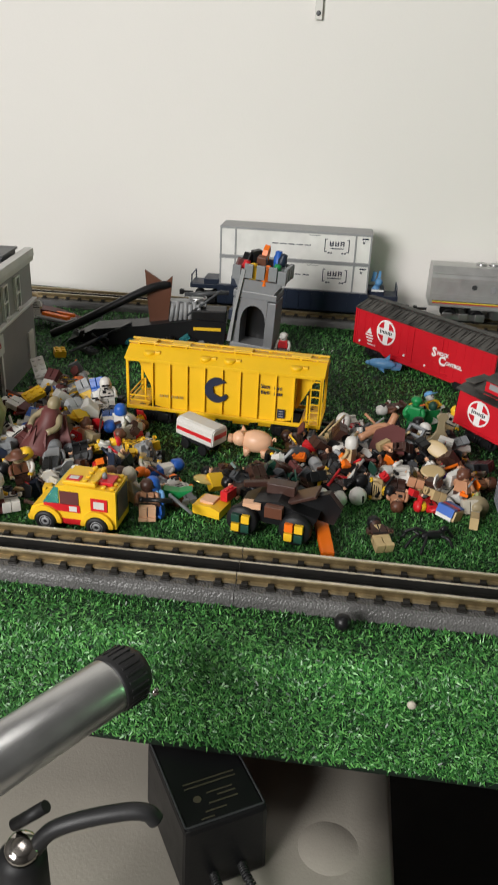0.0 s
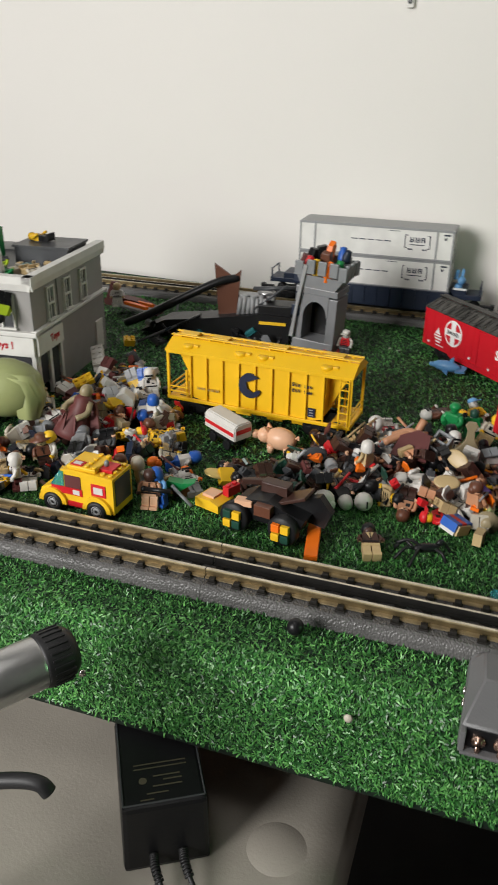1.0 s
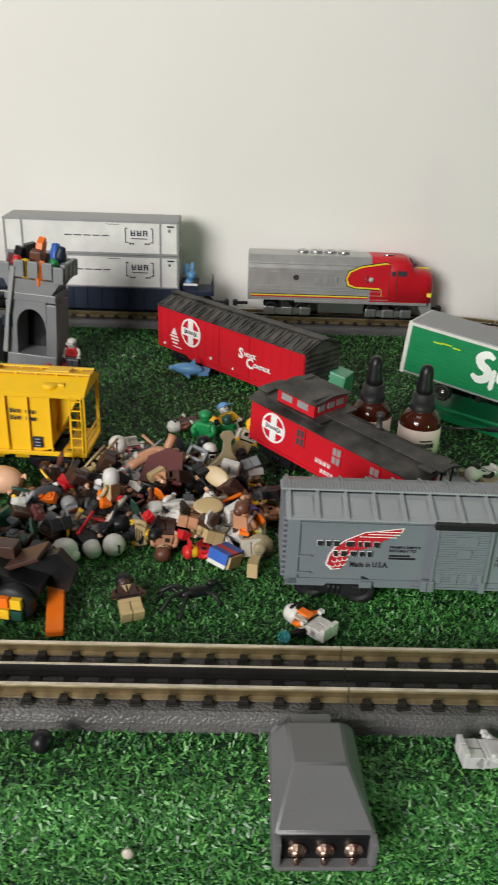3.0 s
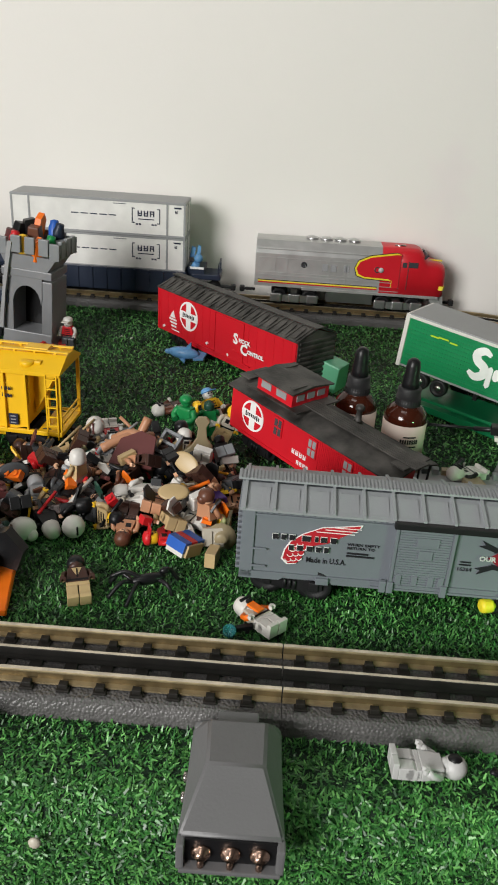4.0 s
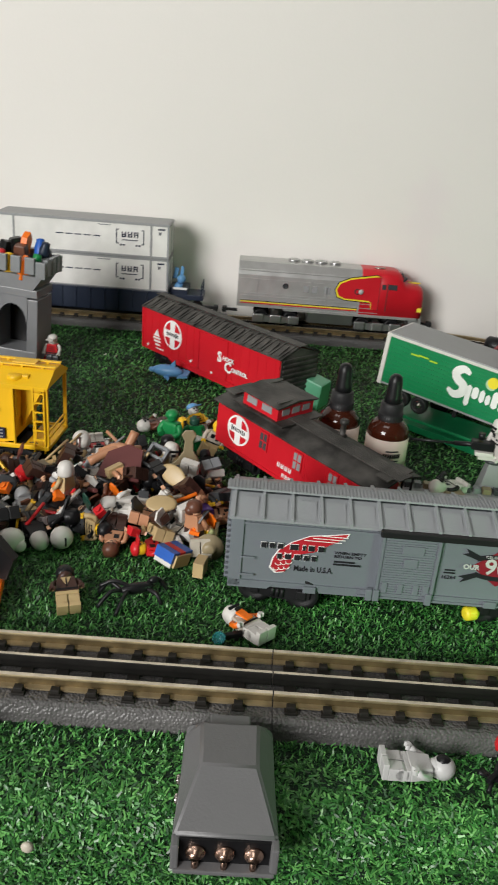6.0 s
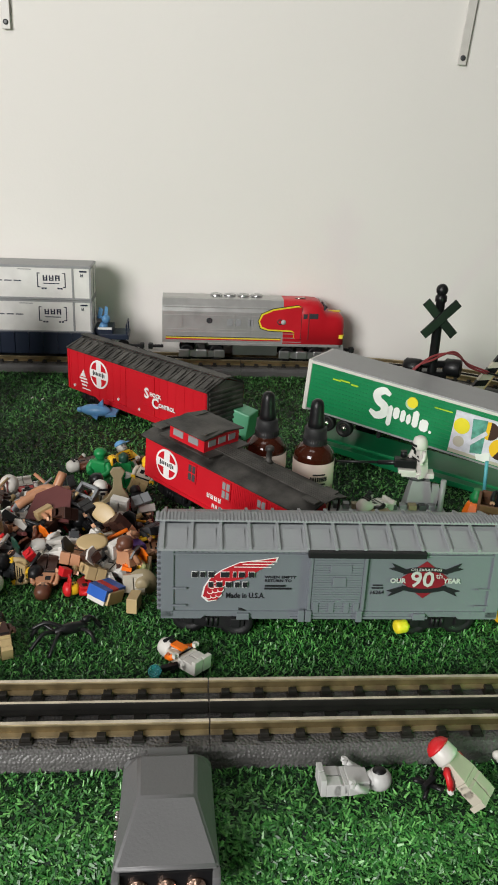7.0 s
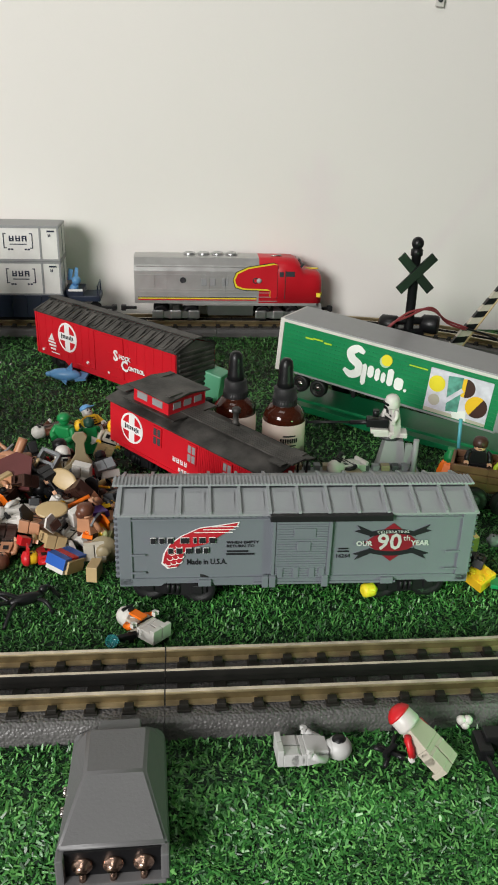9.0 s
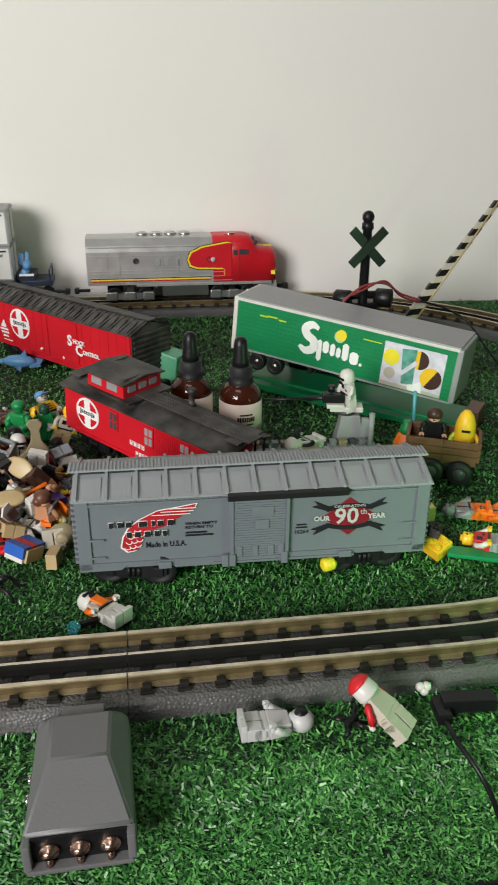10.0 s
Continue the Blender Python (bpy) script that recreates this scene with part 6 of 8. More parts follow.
# ---------- semi-trailer on its green flat wagon ----------
def trailer():
    L, W, H = 0.246, 0.058, 0.057
    m = Matrix.Translation((0.2233, 0.4710, 0.1025)) @ pose(0, 0, 0, 0, 4.7, -35.65) @ Matrix.Diagonal((0.982, 1, 1, 1))
    t = thing("toy_semi_trailer", "green toy semi-trailer with a grey roof tilted on a flat wagon", "toy trailer", m)
    bm = bmesh.new()
    box(bm, (L / 2, W / 2, -H / 2), (L, W, H), 0.0010)
    part("box", bm, "trailer_green", t)
    bm = bmesh.new()
    box(bm, (L / 2, W / 2, 0.0006), (L + 0.001, W + 0.001, 0.0020), 0.0006)
    part("roof", bm, "light_grey", t, "plain grey roof")
    bm = bmesh.new()
    box(bm, (L / 2, -0.0006, -0.0012), (L, 0.0022, 0.0030), 0.0005)
    box(bm, (-0.0010, W / 2, -H / 2), (0.0050, W + 0.003, H + 0.002), 0.0008)
    part("trim", bm, "white", t, "white edge trim")
    bm = bmesh.new()
    box(bm, (L + 0.0005, W / 2, -H / 2), (0.0070, W + 0.001, H), 0.0028)
    part("front_wall", bm, "light_grey", t, "silver-grey front wall")
    bm = bmesh.new()
    for i in range(11):
        box(bm, (L / 2, -0.0003, -0.006 - i * 0.0045), (L - 0.008, 0.0010, 0.0010))
    part("side_ribs", bm, "trailer_green", t)
    bm = bmesh.new()
    box(bm, (L / 2, 0.0002, -H + 0.0010), (L, 0.0016, 0.0020))
    part("lower_rail", bm, "light_grey", t)
    # big white script mark in plain shapes, with a lemon above it
    y = -0.0010
    bm = bmesh.new()

    def stroke(pts, w):
        pts = [Vector((a, b)) for a, b in pts]
        lft, rgt = [], []
        for i, p in enumerate(pts):
            d = (pts[min(i + 1, len(pts) - 1)] - pts[max(i - 1, 0)]).normalized()
            k = 1.3 * (w if not isinstance(w, (list, tuple)) else w[i])
            n = Vector((-d.y, d.x)) * k / 2
            lft.append(p + n), rgt.append(p - n)
        for i in range(len(pts) - 1):
            plate(bm, [tuple(q) for q in (lft[i], lft[i + 1], rgt[i + 1], rgt[i])], 0.0004, 0, pose(0, y, 0))
    def flow(pts, ws):
        p = spline([(a, b, 0) for a, b in pts], 5)
        q = spline([(w, 0, 0) for w in ws], 5)
        stroke([(v.x, v.y) for v in p], [v.x for v in q])
    flow([(0.0985, -0.0130), (0.0910, -0.0100), (0.0835, -0.0150), (0.0860, -0.0220), (0.0940, -0.0270), (0.0940, -0.0350), (0.0860, -0.0390), (0.0780, -0.0350)], [0.003, 0.006, 0.007, 0.007, 0.007, 0.007, 0.006, 0.003])
    for x0, x1, z0, z1 in ((0.0985, 0.1040, -0.0470, -0.0235), (0.1050, 0.1120, -0.0370, -0.0240), (0.1135, 0.1190, -0.0385, -0.0245), (0.1205, 0.1255, -0.0390, -0.0270), (0.1272, 0.1340, -0.0400, -0.0215), (0.1358, 0.1455, -0.0415, -0.0285)):
        r = 0.0024
        pts = [(x0 + r, z0), (x1 - r, z0), (x1, z0 + r), (x1, z1 - r), (x1 - r, z1), (x0 + r, z1), (x0, z1 - r), (x0, z0 + r)]
        plate(bm, pts, 0.0004, 0, pose(0, y, 0))
    plate(bm, disc(0.1485, -0.0400, 0.0017, 10), 0.0004, 0, pose(0, y, 0))
    part("white_mark", bm, "print_white", t, "large white script mark")
    bm = bmesh.new()
    plate(bm, disc(0.1225, -0.0160, 0.0062, 18), 0.0004, 1, pose(0, y, 0))
    plate(bm, disc(0.1240, -0.0140, 0.0060, 18), 0.0008, 0, pose(0, y, 0))
    part("lemon_mark", bm, ["print_yellow", "pale_green"], t, "yellow lemon print")
    bars("script_print", t, y, [(0.034, -0.0135, 0.010, 0.0016), (0.044, -0.0125, 0.012, 0.0016), (0.056, -0.0140, 0.009, 0.0016), (0.158, -0.0120, 0.020, 0.0012)], "lime", "thin yellow script")
    # printed panel of drink and fruit
    bm = bmesh.new()
    px0, px1, pz0, pz1 = 0.1710, 0.2350, -0.0535, -0.0080
    box(bm, ((px0 + px1) / 2, y + 0.0002, (pz0 + pz1) / 2), (px1 - px0, 0.0008, pz1 - pz0), mi=0)
    plate(bm, disc(0.180, -0.023, 0.0085, 18), 0.0006, 1, pose(0, y, 0))
    plate(bm, disc(0.209, -0.020, 0.0095, 18, 90, 270), 0.0007, 3, pose(0, y, 0))
    plate(bm, disc(0.209, -0.020, 0.0095, 18, -90, 90), 0.0007, 4, pose(0, y, 0))
    plate(bm, disc(0.223, -0.036, 0.0110, 18, 60, 240), 0.0007, 3, pose(0, y, 0))
    plate(bm, disc(0.223, -0.036, 0.0110, 18, -120, 60), 0.0007, 4, pose(0, y, 0))
    plate(bm, [(0.190, -0.012), (0.205, -0.010), (0.206, -0.046), (0.194, -0.048)], 0.0010, 2, pose(0, y, 0))
    plate(bm, [(0.187, -0.040), (0.190, -0.043), (0.208, -0.024), (0.205, -0.021)], 0.0014, 0, pose(0, y, 0))
    plate(bm, [(0.200, -0.048), (0.214, -0.042), (0.216, -0.053), (0.202, -0.053)], 0.0009, 5, pose(0, y, 0))
    plate(bm, disc(0.180, -0.040, 0.0060, 12), 0.0006, 6, pose(0, y, 0))
    plate(bm, [(px0, pz0), (px1, pz0), (px1, pz0 + 0.003), (px0, pz0 + 0.004)], 0.0005, 6, pose(0, y, 0))
    part("printed_panel", bm, ["panel_lilac", "print_yellow", "can_teal", "yellow", "dark_brown", "print_white", "offwhite"], t, "printed panel of a can and fruit")
    for dx in (0.028, 0.050):
        for sy in (0, 1):
            bm = bmesh.new()
            lathe(bm, [(0.005, -0.004), (0.0092, -0.004), (0.0098, -0.002), (0.0098, 0.003), (0.0090, 0.0045), (0.0058, 0.0045), (0.0055, 0.003)], pose(dx, 0.006 + sy * (W - 0.012), -H - 0.0110, 90 if sy == 0 else -90), 20)
            w = part("tyre", bm, "rubber", t)
            bm = bmesh.new()
            lathe(bm, [(0.0055, 0), (0.0055, 0.0036), (0.0042, 0.0022), (0.0030, 0.0022), (0.0024, 0.0044), (0, 0.0048)], pose(dx, 0.006 + sy * (W - 0.012), -H - 0.0110, 90 if sy == 0 else -90), 14)
            part("rim", bm, "chrome", w)
    bm = bmesh.new()
    box(bm, (0.052, W / 2, -H - 0.004), (0.060, 0.030, 0.006), 0.001)
    box(bm, (0.090, 0.010, -H - 0.006), (0.004, 0.004, 0.010))
    part("axle_frame", bm, "truck_black", t)


trailer()
t = thing("flat_wagon", "low dark green toy flat wagon under the trailer", "train car", pose(0.3491, 0.4155, 0, 0, 0, -35.9))
bm = bmesh.new()
prism(bm, [(-0.125, 0.012), (0.115, 0.003), (0.115, 0.000), (-0.020, 0.000), (-0.125, 0.006)], -0.036, 0.030, axis="y")
box(bm, (-0.005, -0.033, 0.0125), (0.235, 0.003, 0.0030), 0.0005, 0, 0, pose(0, 0, 0.0005, 0, 2.2, 0))
part("deck", bm, "trailer_green", t)
bm = bmesh.new()
box(bm, (0.122, 0, 0.009), (0.014, 0.030, 0.018), 0.001)
part("end_beam", bm, "brown", t)
box_toy("toy_wedge", (0, 0, 0.018), (0.028, 0.030, 0.030), "mint", "light green wedge-shaped toy piece beside the red boxcar", "toy part", pose(0.1478, 0.4904, 0.006, 0, 12, -30), 0.002, (0.75, 0.85))


# ---------- dropper bottles ----------
def bottle(x, y, top, k):
    t = thing("dropper_bottle", "amber glass dropper bottle with black bulb and paper label", "bottle", pose(x, y, 0, 0, 0, 20 * k), "dropper bottles")
    g = top - 0.107
    bm = bmesh.new()
    lathe(bm, [(0, 0.0), (0.0175, 0.0), (0.0192, 0.002), (0.0195, 0.052 + g), (0.0182, 0.0575 + g), (0.0130, 0.0635 + g), (0.0098, 0.065 + g), (0.0096, 0.068 + g)], None, 28)
    part("glass", bm, "amber_glass", t)
    bm = bmesh.new()
    lathe(bm, [(0.0198, 0.006), (0.0198, 0.0495 + g)], None, 28)
    part("label", bm, "label_paper", t, "pale pink paper label")
    bm = bmesh.new()
    lathe(bm, [(0.0108, 0.0635 + g), (0.0112, 0.0645 + g), (0.0112, 0.0715 + g), (0.0106, 0.0712 + g), (0.0104, 0.080 + g), (0.0085, 0.0812 + g)], None, 24)
    for i in range(30):
        a = 2 * math.pi * i / 30
        box(bm, (0.0110 * math.cos(a), 0.0110 * math.sin(a), 0.0665 + g), (0.0008, 0.0008, 0.008), 0, math.degrees(a))
    part("collar", bm, "rubber", t)
    bm = bmesh.new()
    lathe(bm, [(0.0080, 0.080 + g), (0.0076, 0.086 + g), (0.0066, 0.094 + g), (0.0064, 0.100 + g), (0.0054, 0.105 + g), (0.0030, 0.1072 + g), (0, 0.1076 + g)], None, 20)
    part("bulb", bm, "black", t, "shiny black rubber bulb")
    bm = bmesh.new()
    for z, w, h in ((0.0395, 0.012, 0.0013), (0.0350, 0.017, 0.0042), (0.030, 0.014, 0.0012)):
        for i in range(8):
            a = radians(-90 + (i - 3.5) * w / 0.0198 * 57.3 / 8 + 8 - 20 * k)
            box(bm, (0.0199 * math.cos(a), 0.0199 * math.sin(a), z), (0.0004, w / 8 * (0.72 if h > 0.003 else 1), h), 0, math.degrees(a))
    part("label_print", bm, "print_black", t)


bottle(0.162, 0.336, 0.108, 0)
bottle(0.206, 0.319, 0.107, 1)


# ---------- crossing signal, gate and machine behind the trailer ----------
t = thing("crossing_signal", "black toy railway crossing signal with crossed boards", "crossing signal", pose(0.3715, 0.507, 0) @ Matrix.Diagonal((1, 1, 1.035, 1)))
bm = bmesh.new()
lathe(bm, [(0.012, 0.0), (0.012, 0.006), (0.0058, 0.010), (0.0052, 0.158), (0.0066, 0.159), (0.0066, 0.165), (0.0040, 0.167)], None, 14)
part("pole", bm, "black", t)
bm = bmesh.new()
ball(bm, (0, 0, 0.1715), 0.0068, n=14)
part("finial", bm, "black", t)
for s in (-1, 1):
    bm = bmesh.new()
    box(bm, (0, -0.0068, 0), (0.052, 0.0030, 0.0100), 0.0005)
    part("cross_board", bm, "black", t, m=pose(0, 0.0012 * s, 0.141, 0, 45 * s, 0))
for sx in (-1, 1):
    bm = bmesh.new()
    lathe(bm, [(0, -0.014), (0.010, -0.014), (0.0140, -0.010), (0.0145, 0.012), (0.0130, 0.014), (0, 0.010)], pose(sx * 0.024, 0.0, 0.084, 90, 0, 62) @ Matrix.Scale(0.72, 4), 20)
    part("lamp_drum", bm, "black", t)
bm = bmesh.new()
cyl(bm, (-0.030, 0, 0.088), (0.030, 0, 0.088), 0.0042)
box(bm, (0, 0.004, 0.050), (0.034, 0.020, 0.060), 0.003)
part("cross_bar", bm, "black", t)
bm = bmesh.new()
tube(bm, spline([(0.330, 0.490, 0.055), (0.340, 0.485, 0.085), (0.365, 0.492, 0.104), (0.395, 0.505, 0.104), (0.420, 0.520, 0.088), (0.450, 0.530, 0.076)], 8), 0.0013, 7)
tube(bm, spline([(0.330, 0.488, 0.052), (0.342, 0.488, 0.088), (0.366, 0.490, 0.101), (0.396, 0.507, 0.106), (0.421, 0.521, 0.085), (0.450, 0.532, 0.073)], 8), 0.0013, 7)
solid("signal_wire", bm, "wire_red", "twisted red wire hanging on the crossing signal", "wire")
bm = bmesh.new()
tube(bm, spline([(0.450, 0.530, 0.075), (0.485, 0.545, 0.062), (0.515, 0.535, 0.045), (0.535, 0.49, 0.012), (0.545, 0.45, 0.004), (0.555, 0.40, 0.003)], 8), 0.0013, 7)
solid("signal_wire", bm, "black", "black wire running from the signal across the turf", "wire")
t = thing("crossing_gate", "black and cream striped crossing gate arm raised beside the track", "crossing gate", pose(0.4372, 0.5540, 0.0))
bm = bmesh.new()
box(bm, (0, 0.012, 0.020), (0.022, 0.020, 0.040), 0.002)
part("post", bm, "dark_grey", t)
bm = bmesh.new()
ball(bm, (0.014, 0.000, 0.038), 0.0075, n=12)
part("weight", bm, "tan", t)
p, q = Vector((-0.004, -0.002, 0.028)), Vector((0.104, -0.002, 0.186))
d = q - p
N = 20
for i in range(N):
    a, b = p + d * i / N, p + d * (i + 1) / N
    w = 0.0075 - 0.0045 * i / N
    o = Vector((d.z, 0, -d.x)).normalized() * w
    sk = d.normalized() * w * 0.8
    bm = bmesh.new()
    prism(bm, [((a - o - sk).x, (a - o - sk).z), ((b - o - sk).x, (b - o - sk).z), ((b + o + sk).x, (b + o + sk).z), ((a + o + sk).x, (a + o + sk).z)], -0.003, 0.003, axis="y")
    part("stripe", bm, "black" if i % 2 else "tan" if i > 30 else "offwhite", t)
bm = bmesh.new()
o = Vector((d.z, 0, -d.x)).normalized() * 0.0085
cyl(bm, p + o, q, 0.0016, n=8)
part("edge_bar", bm, "tan", t)

t = thing("toy_machine", "black toy brick vehicle with a roll cage behind the trailer", "toy vehicle", pose(0.3259, 0.5233, 0, 0, 0, -20))
bm = bmesh.new()
box(bm, (0, 0, 0.022), (0.056, 0.034, 0.030), 0.002)
box(bm, (0.010, 0, 0.044), (0.030, 0.030, 0.016), 0.002)
part("body", bm, "black", t)
bm = bmesh.new()
for y in (-0.014, 0.014):
    tube(bm, spline([(-0.028, y, 0.036), (-0.026, y, 0.066), (-0.018, y, 0.078), (0.010, y, 0.078), (0.026, y, 0.070)], 6), 0.0022, 8)
cyl(bm, (-0.018, -0.014, 0.078), (-0.018, 0.014, 0.078), 0.0022)
part("roll_cage", bm, "black", t)
bm = bmesh.new()
box(bm, (-0.002, 0, 0.0815), (0.014, 0.012, 0.004), 0.0008)
part("orange_light", bm, "orange", t)
for x in (-0.020, 0.020):
    bm = bmesh.new()
    lathe(bm, [(0.004, -0.005), (0.011, -0.005), (0.012, 0), (0.011, 0.005), (0.004, 0.005)], pose(x, -0.020, 0.012, 90), 18)
    part("wheel", bm, "rubber", t)
fig(pose(0.3087, 0.4976, 0.030, 0, 0, 20) @ pose(0, 0, 0, 0, 15, 0), "blue", "white", "yellow", "yellow", "none", where="seated in the black machine")
brick(2, 1, 0.0096, "yellow", pose(0.3319, 0.4966, 0.048, 0, 0, 10), where="on the black machine")

# ---------- turret, base plate, crate cart ----------
t = thing("toy_turret", "light grey toy brick gun turret on a grey base", "toy turret", pose(0.3036, 0.2941, 0, 0, 0, -10))
bm = bmesh.new()
box(bm, (0, 0, 0.0215), (0.030, 0.026, 0.037), 0.0008, taper=(0.55, 0.6))
prism(bm, [(0.010, 0.004), (0.026, 0.004), (0.016, 0.038), (0.010, 0.038)], -0.010, -0.006, axis="y")
part("tower", bm, "light_grey", t)
bm = bmesh.new()
plate(bm, disc(-0.001, 0.021, 0.0028, 12), 0.0006, 0, pose(0, -0.0112, 0, -12))
part("round_mark", bm, "orange", t)
bm = bmesh.new()
box(bm, (0.013, -0.013, 0.030), (0.004, 0.003, 0.016), 0.0005, 0, 0, pose(0, 0, 0, 0, 12, 0))
part("black_fin", bm, "black", t)
bm = bmesh.new()
box(bm, (-0.004, 0, 0.0450), (0.030, 0.014, 0.0050), 0.0012)
box(bm, (-0.014, -0.003, 0.0480), (0.016, 0.010, 0.004), 0.001)
part("gun_platform", bm, "white", t)
bm = bmesh.new()
cyl(bm, (-0.004, 0, 0.040), (-0.004, 0, 0.0430), 0.009)
part("swivel", bm, "dark_grey", t)
bm = bmesh.new()
cyl(bm, (-0.012, 0, 0.0545), (-0.040, 0.004, 0.0510), 0.0022)
cyl(bm, (-0.040, 0.004, 0.0510), (-0.082, 0.010, 0.0460), 0.0013)
box(bm, (-0.016, 0, 0.0545), (0.020, 0.010, 0.008), 0.001)
cyl(bm, (-0.018, 0, 0.060), (-0.018, 0, 0.066), 0.0030)
ball(bm, (-0.082, 0.010, 0.046), 0.0040)
part("gun", bm, "black", t, "long black gun barrel")
fig(pose(0.3021, 0.2935, 0.0435, 0, 0, -75) @ pose(0, 0, 0, 8), "white", "white", "white", "white", "helmet", where="sitting on the grey turret")
t = thing("toy_base_plate", "grey toy brick base plate behind the boxcar", "toy base", pose(0.2651, 0.2531, 0, 0, 0, -3))
bm = bmesh.new()
box(bm, (0, 0.010, 0.008), (0.115, 0.040, 0.016), 0.0006)
part("plate", bm, "light_grey", t)
for i in range(12):
    bm = bmesh.new()
    box(bm, (-0.052 + i * 0.0088, 0.026, 0.0185), (0.0060 if i % 3 else 0.0075, 0.007, 0.0050), 0.0004)
    part("tile", bm, ("dark_tan", "dark_grey", "grey")[i % 3], t)
bm = bmesh.new()
lathe(bm, [(0.006, 0), (0.006, 0.001), (0, 0.0012)], pose(-0.020, -0.004, 0.016), 14)
part("red_disc", bm, "red", t)
bm = bmesh.new()
cyl(bm, (0.050, 0.016, 0.016), (0.050, 0.016, 0.050), 0.0025)
part("grey_column", bm, "light_grey", t)
brick(2, 2, 0.0064, "dark_tan", pose(0.2611, 0.2573, 0.0165, 0, 0, 12), where="on the grey base", studs=False)
bm = bmesh.new()
lathe(bm, [(0, 0), (0.010, 0.002), (0.0125, 0.010), (0.010, 0.018), (0, 0.020)], None, 18)
solid("toy_barrel", bm, "wood_brown", "round brown toy barrel at the caboose end", "toy barrel", pose(0.2024, 0.2114, 0.012, 60, 0, 40))
fig(pose(0.2581, 0.2741, 0.022, 0, 0, 120) @ pose(0, 0, 0, -78) @ pose(0, 0, -0.018), "white", "white", "white", "white", "helmet", "black", where="lying on the grey base")
rod((0.2409, 0.2825, 0.006), (0.2530, 0.2762, 0.034), 0.0022, "black")
box_toy("toy_bar", (0, 0, 0.007), (0.050, 0.010, 0.014), "tan", "tan toy bar behind the boxcar", "toy part", pose(0.2348, 0.2406, 0, 0, 0, -3), 0.0006)

t = thing("toy_crate_cart", "brown wooden-looking toy crate cart with black wheels", "toy cart", pose(0.3744, 0.2427, 0, 0, 0, -24))
bm = bmesh.new()
box(bm, (0, 0, 0.0185), (0.058, 0.032, 0.003), 0.0004)
part("bed", bm, "wood_brown", t)
for z in (0.0235, 0.0300, 0.0365):
    for sy in (-1, 1):
        for x in (-0.0145, 0.0145):
            bm = bmesh.new()
            box(bm, (x, sy * 0.0165, z), (0.0288, 0.0026, 0.0060), 0.0004)
            part("plank", bm, "wood_brown", t)
    for sx in (-1, 1):
        bm = bmesh.new()
        box(bm, (sx * 0.0302, 0, z), (0.0026, 0.0300, 0.0060), 0.0004)
        part("plank", bm, "wood_brown", t)
for x in (-0.008, 0.016):
    for sy in (-1, 1):
        bm = bmesh.new()
        lathe(bm, [(0.005, -0.004), (0.0105, -0.004), (0.0112, 0), (0.0105, 0.004), (0.005, 0.004)], pose(x, sy * 0.0185, 0.0112, 90), 20)
        w = part("wheel", bm, "rubber", t)
        bm = bmesh.new()
        lathe(bm, [(0.0055, -0.0042), (0.0055, 0.0042), (0, 0.0046)], pose(x, sy * 0.0185, 0.0112, 90 * -sy), 14)
        part("hub", bm, "dark_grey", w)
fig(pose(0.3663, 0.2489, 0.0205, 0, 0, -20), "black", "black", "skin", "dark_brown", "hair", where="standing in the crate cart")
bm = bmesh.new()
lathe(bm, [(0.007, 0), (0.0085, 0.006), (0.0092, 0.016), (0.0086, 0.028), (0.0060, 0.036), (0.0026, 0.040), (0, 0.041)], None, 14)
tube(bm, spline([(-0.008, 0, 0.018), (-0.0115, -0.002, 0.013), (-0.0105, -0.006, 0.009)], 4), 0.0022, 7, 1)
tube(bm, spline([(0.008, 0, 0.018), (0.0115, -0.002, 0.013), (0.0105, -0.006, 0.009)], 4), 0.0022, 7, 0)
box(bm, (0, -0.0088, 0.024), (0.007, 0.0012, 0.002), 0.0003, 0, 2)
solid("toy_figure", bm, ["yellow", "lime", "black"], "rounded yellow toy figure with green arm in the cart", "toy figure", pose(0.3911, 0.2390, 0.0205, 0, 0, -20))
t = thing("toy_jug", "orange toy jug with a green lid and a teal straw", "toy jug", pose(0.3517, 0.2741, 0, 0, 0, -15))
bm = bmesh.new()
lathe(bm, [(0.0105, 0.0), (0.0118, 0.003), (0.0110, 0.016), (0.0080, 0.024), (0.0050, 0.028)], None, 8, smooth=False)
part("body", bm, "orange", t)
bm = bmesh.new()
lathe(bm, [(0.0062, 0.026), (0.0062, 0.031), (0.0036, 0.035), (0.0036, 0.038)], None, 12)
part("lid", bm, "green", t)
bm = bmesh.new()
cyl(bm, (0.006, 0, 0.030), (0.004, 0.001, 0.066), 0.0017, n=8)
part("straw", bm, "teal", t)
bm = bmesh.new()
box(bm, (0.000, -0.0112, 0.014), (0.007, 0.0016, 0.005))
part("white_sticker", bm, "white", t)

# toys past the boxcar's end
t = thing("toy_plank", "flat green toy plank on the turf", "toy part", pose(0.3704, 0.0990, 0, 0, 0, -20))
bm = bmesh.new()
box(bm, (0, 0, 0.006), (0.084, 0.012, 0.0032), 0.0008)
part("board", bm, "trailer_green", t)
fig(lying(0.3603, 0.1137, 65, 0.012), "light_grey", "red", "yellow", "yellow", "none", "white", where="lying on the green plank")
fig(lying(0.3684, 0.1670, 75, 0.006), "orange", "light_grey", "grey", "grey", "none", where="lying beside the cart")
fig(lying(0.3906, 0.1577, 70, 0.006), "light_grey", "orange", "orange", "grey", "none", where="lying beside the cart")
brick(2, 2, 0.0096, "yellow", pose(0.3254, 0.1199, 0.003, 12, -18, 30), where="at the boxcar end")
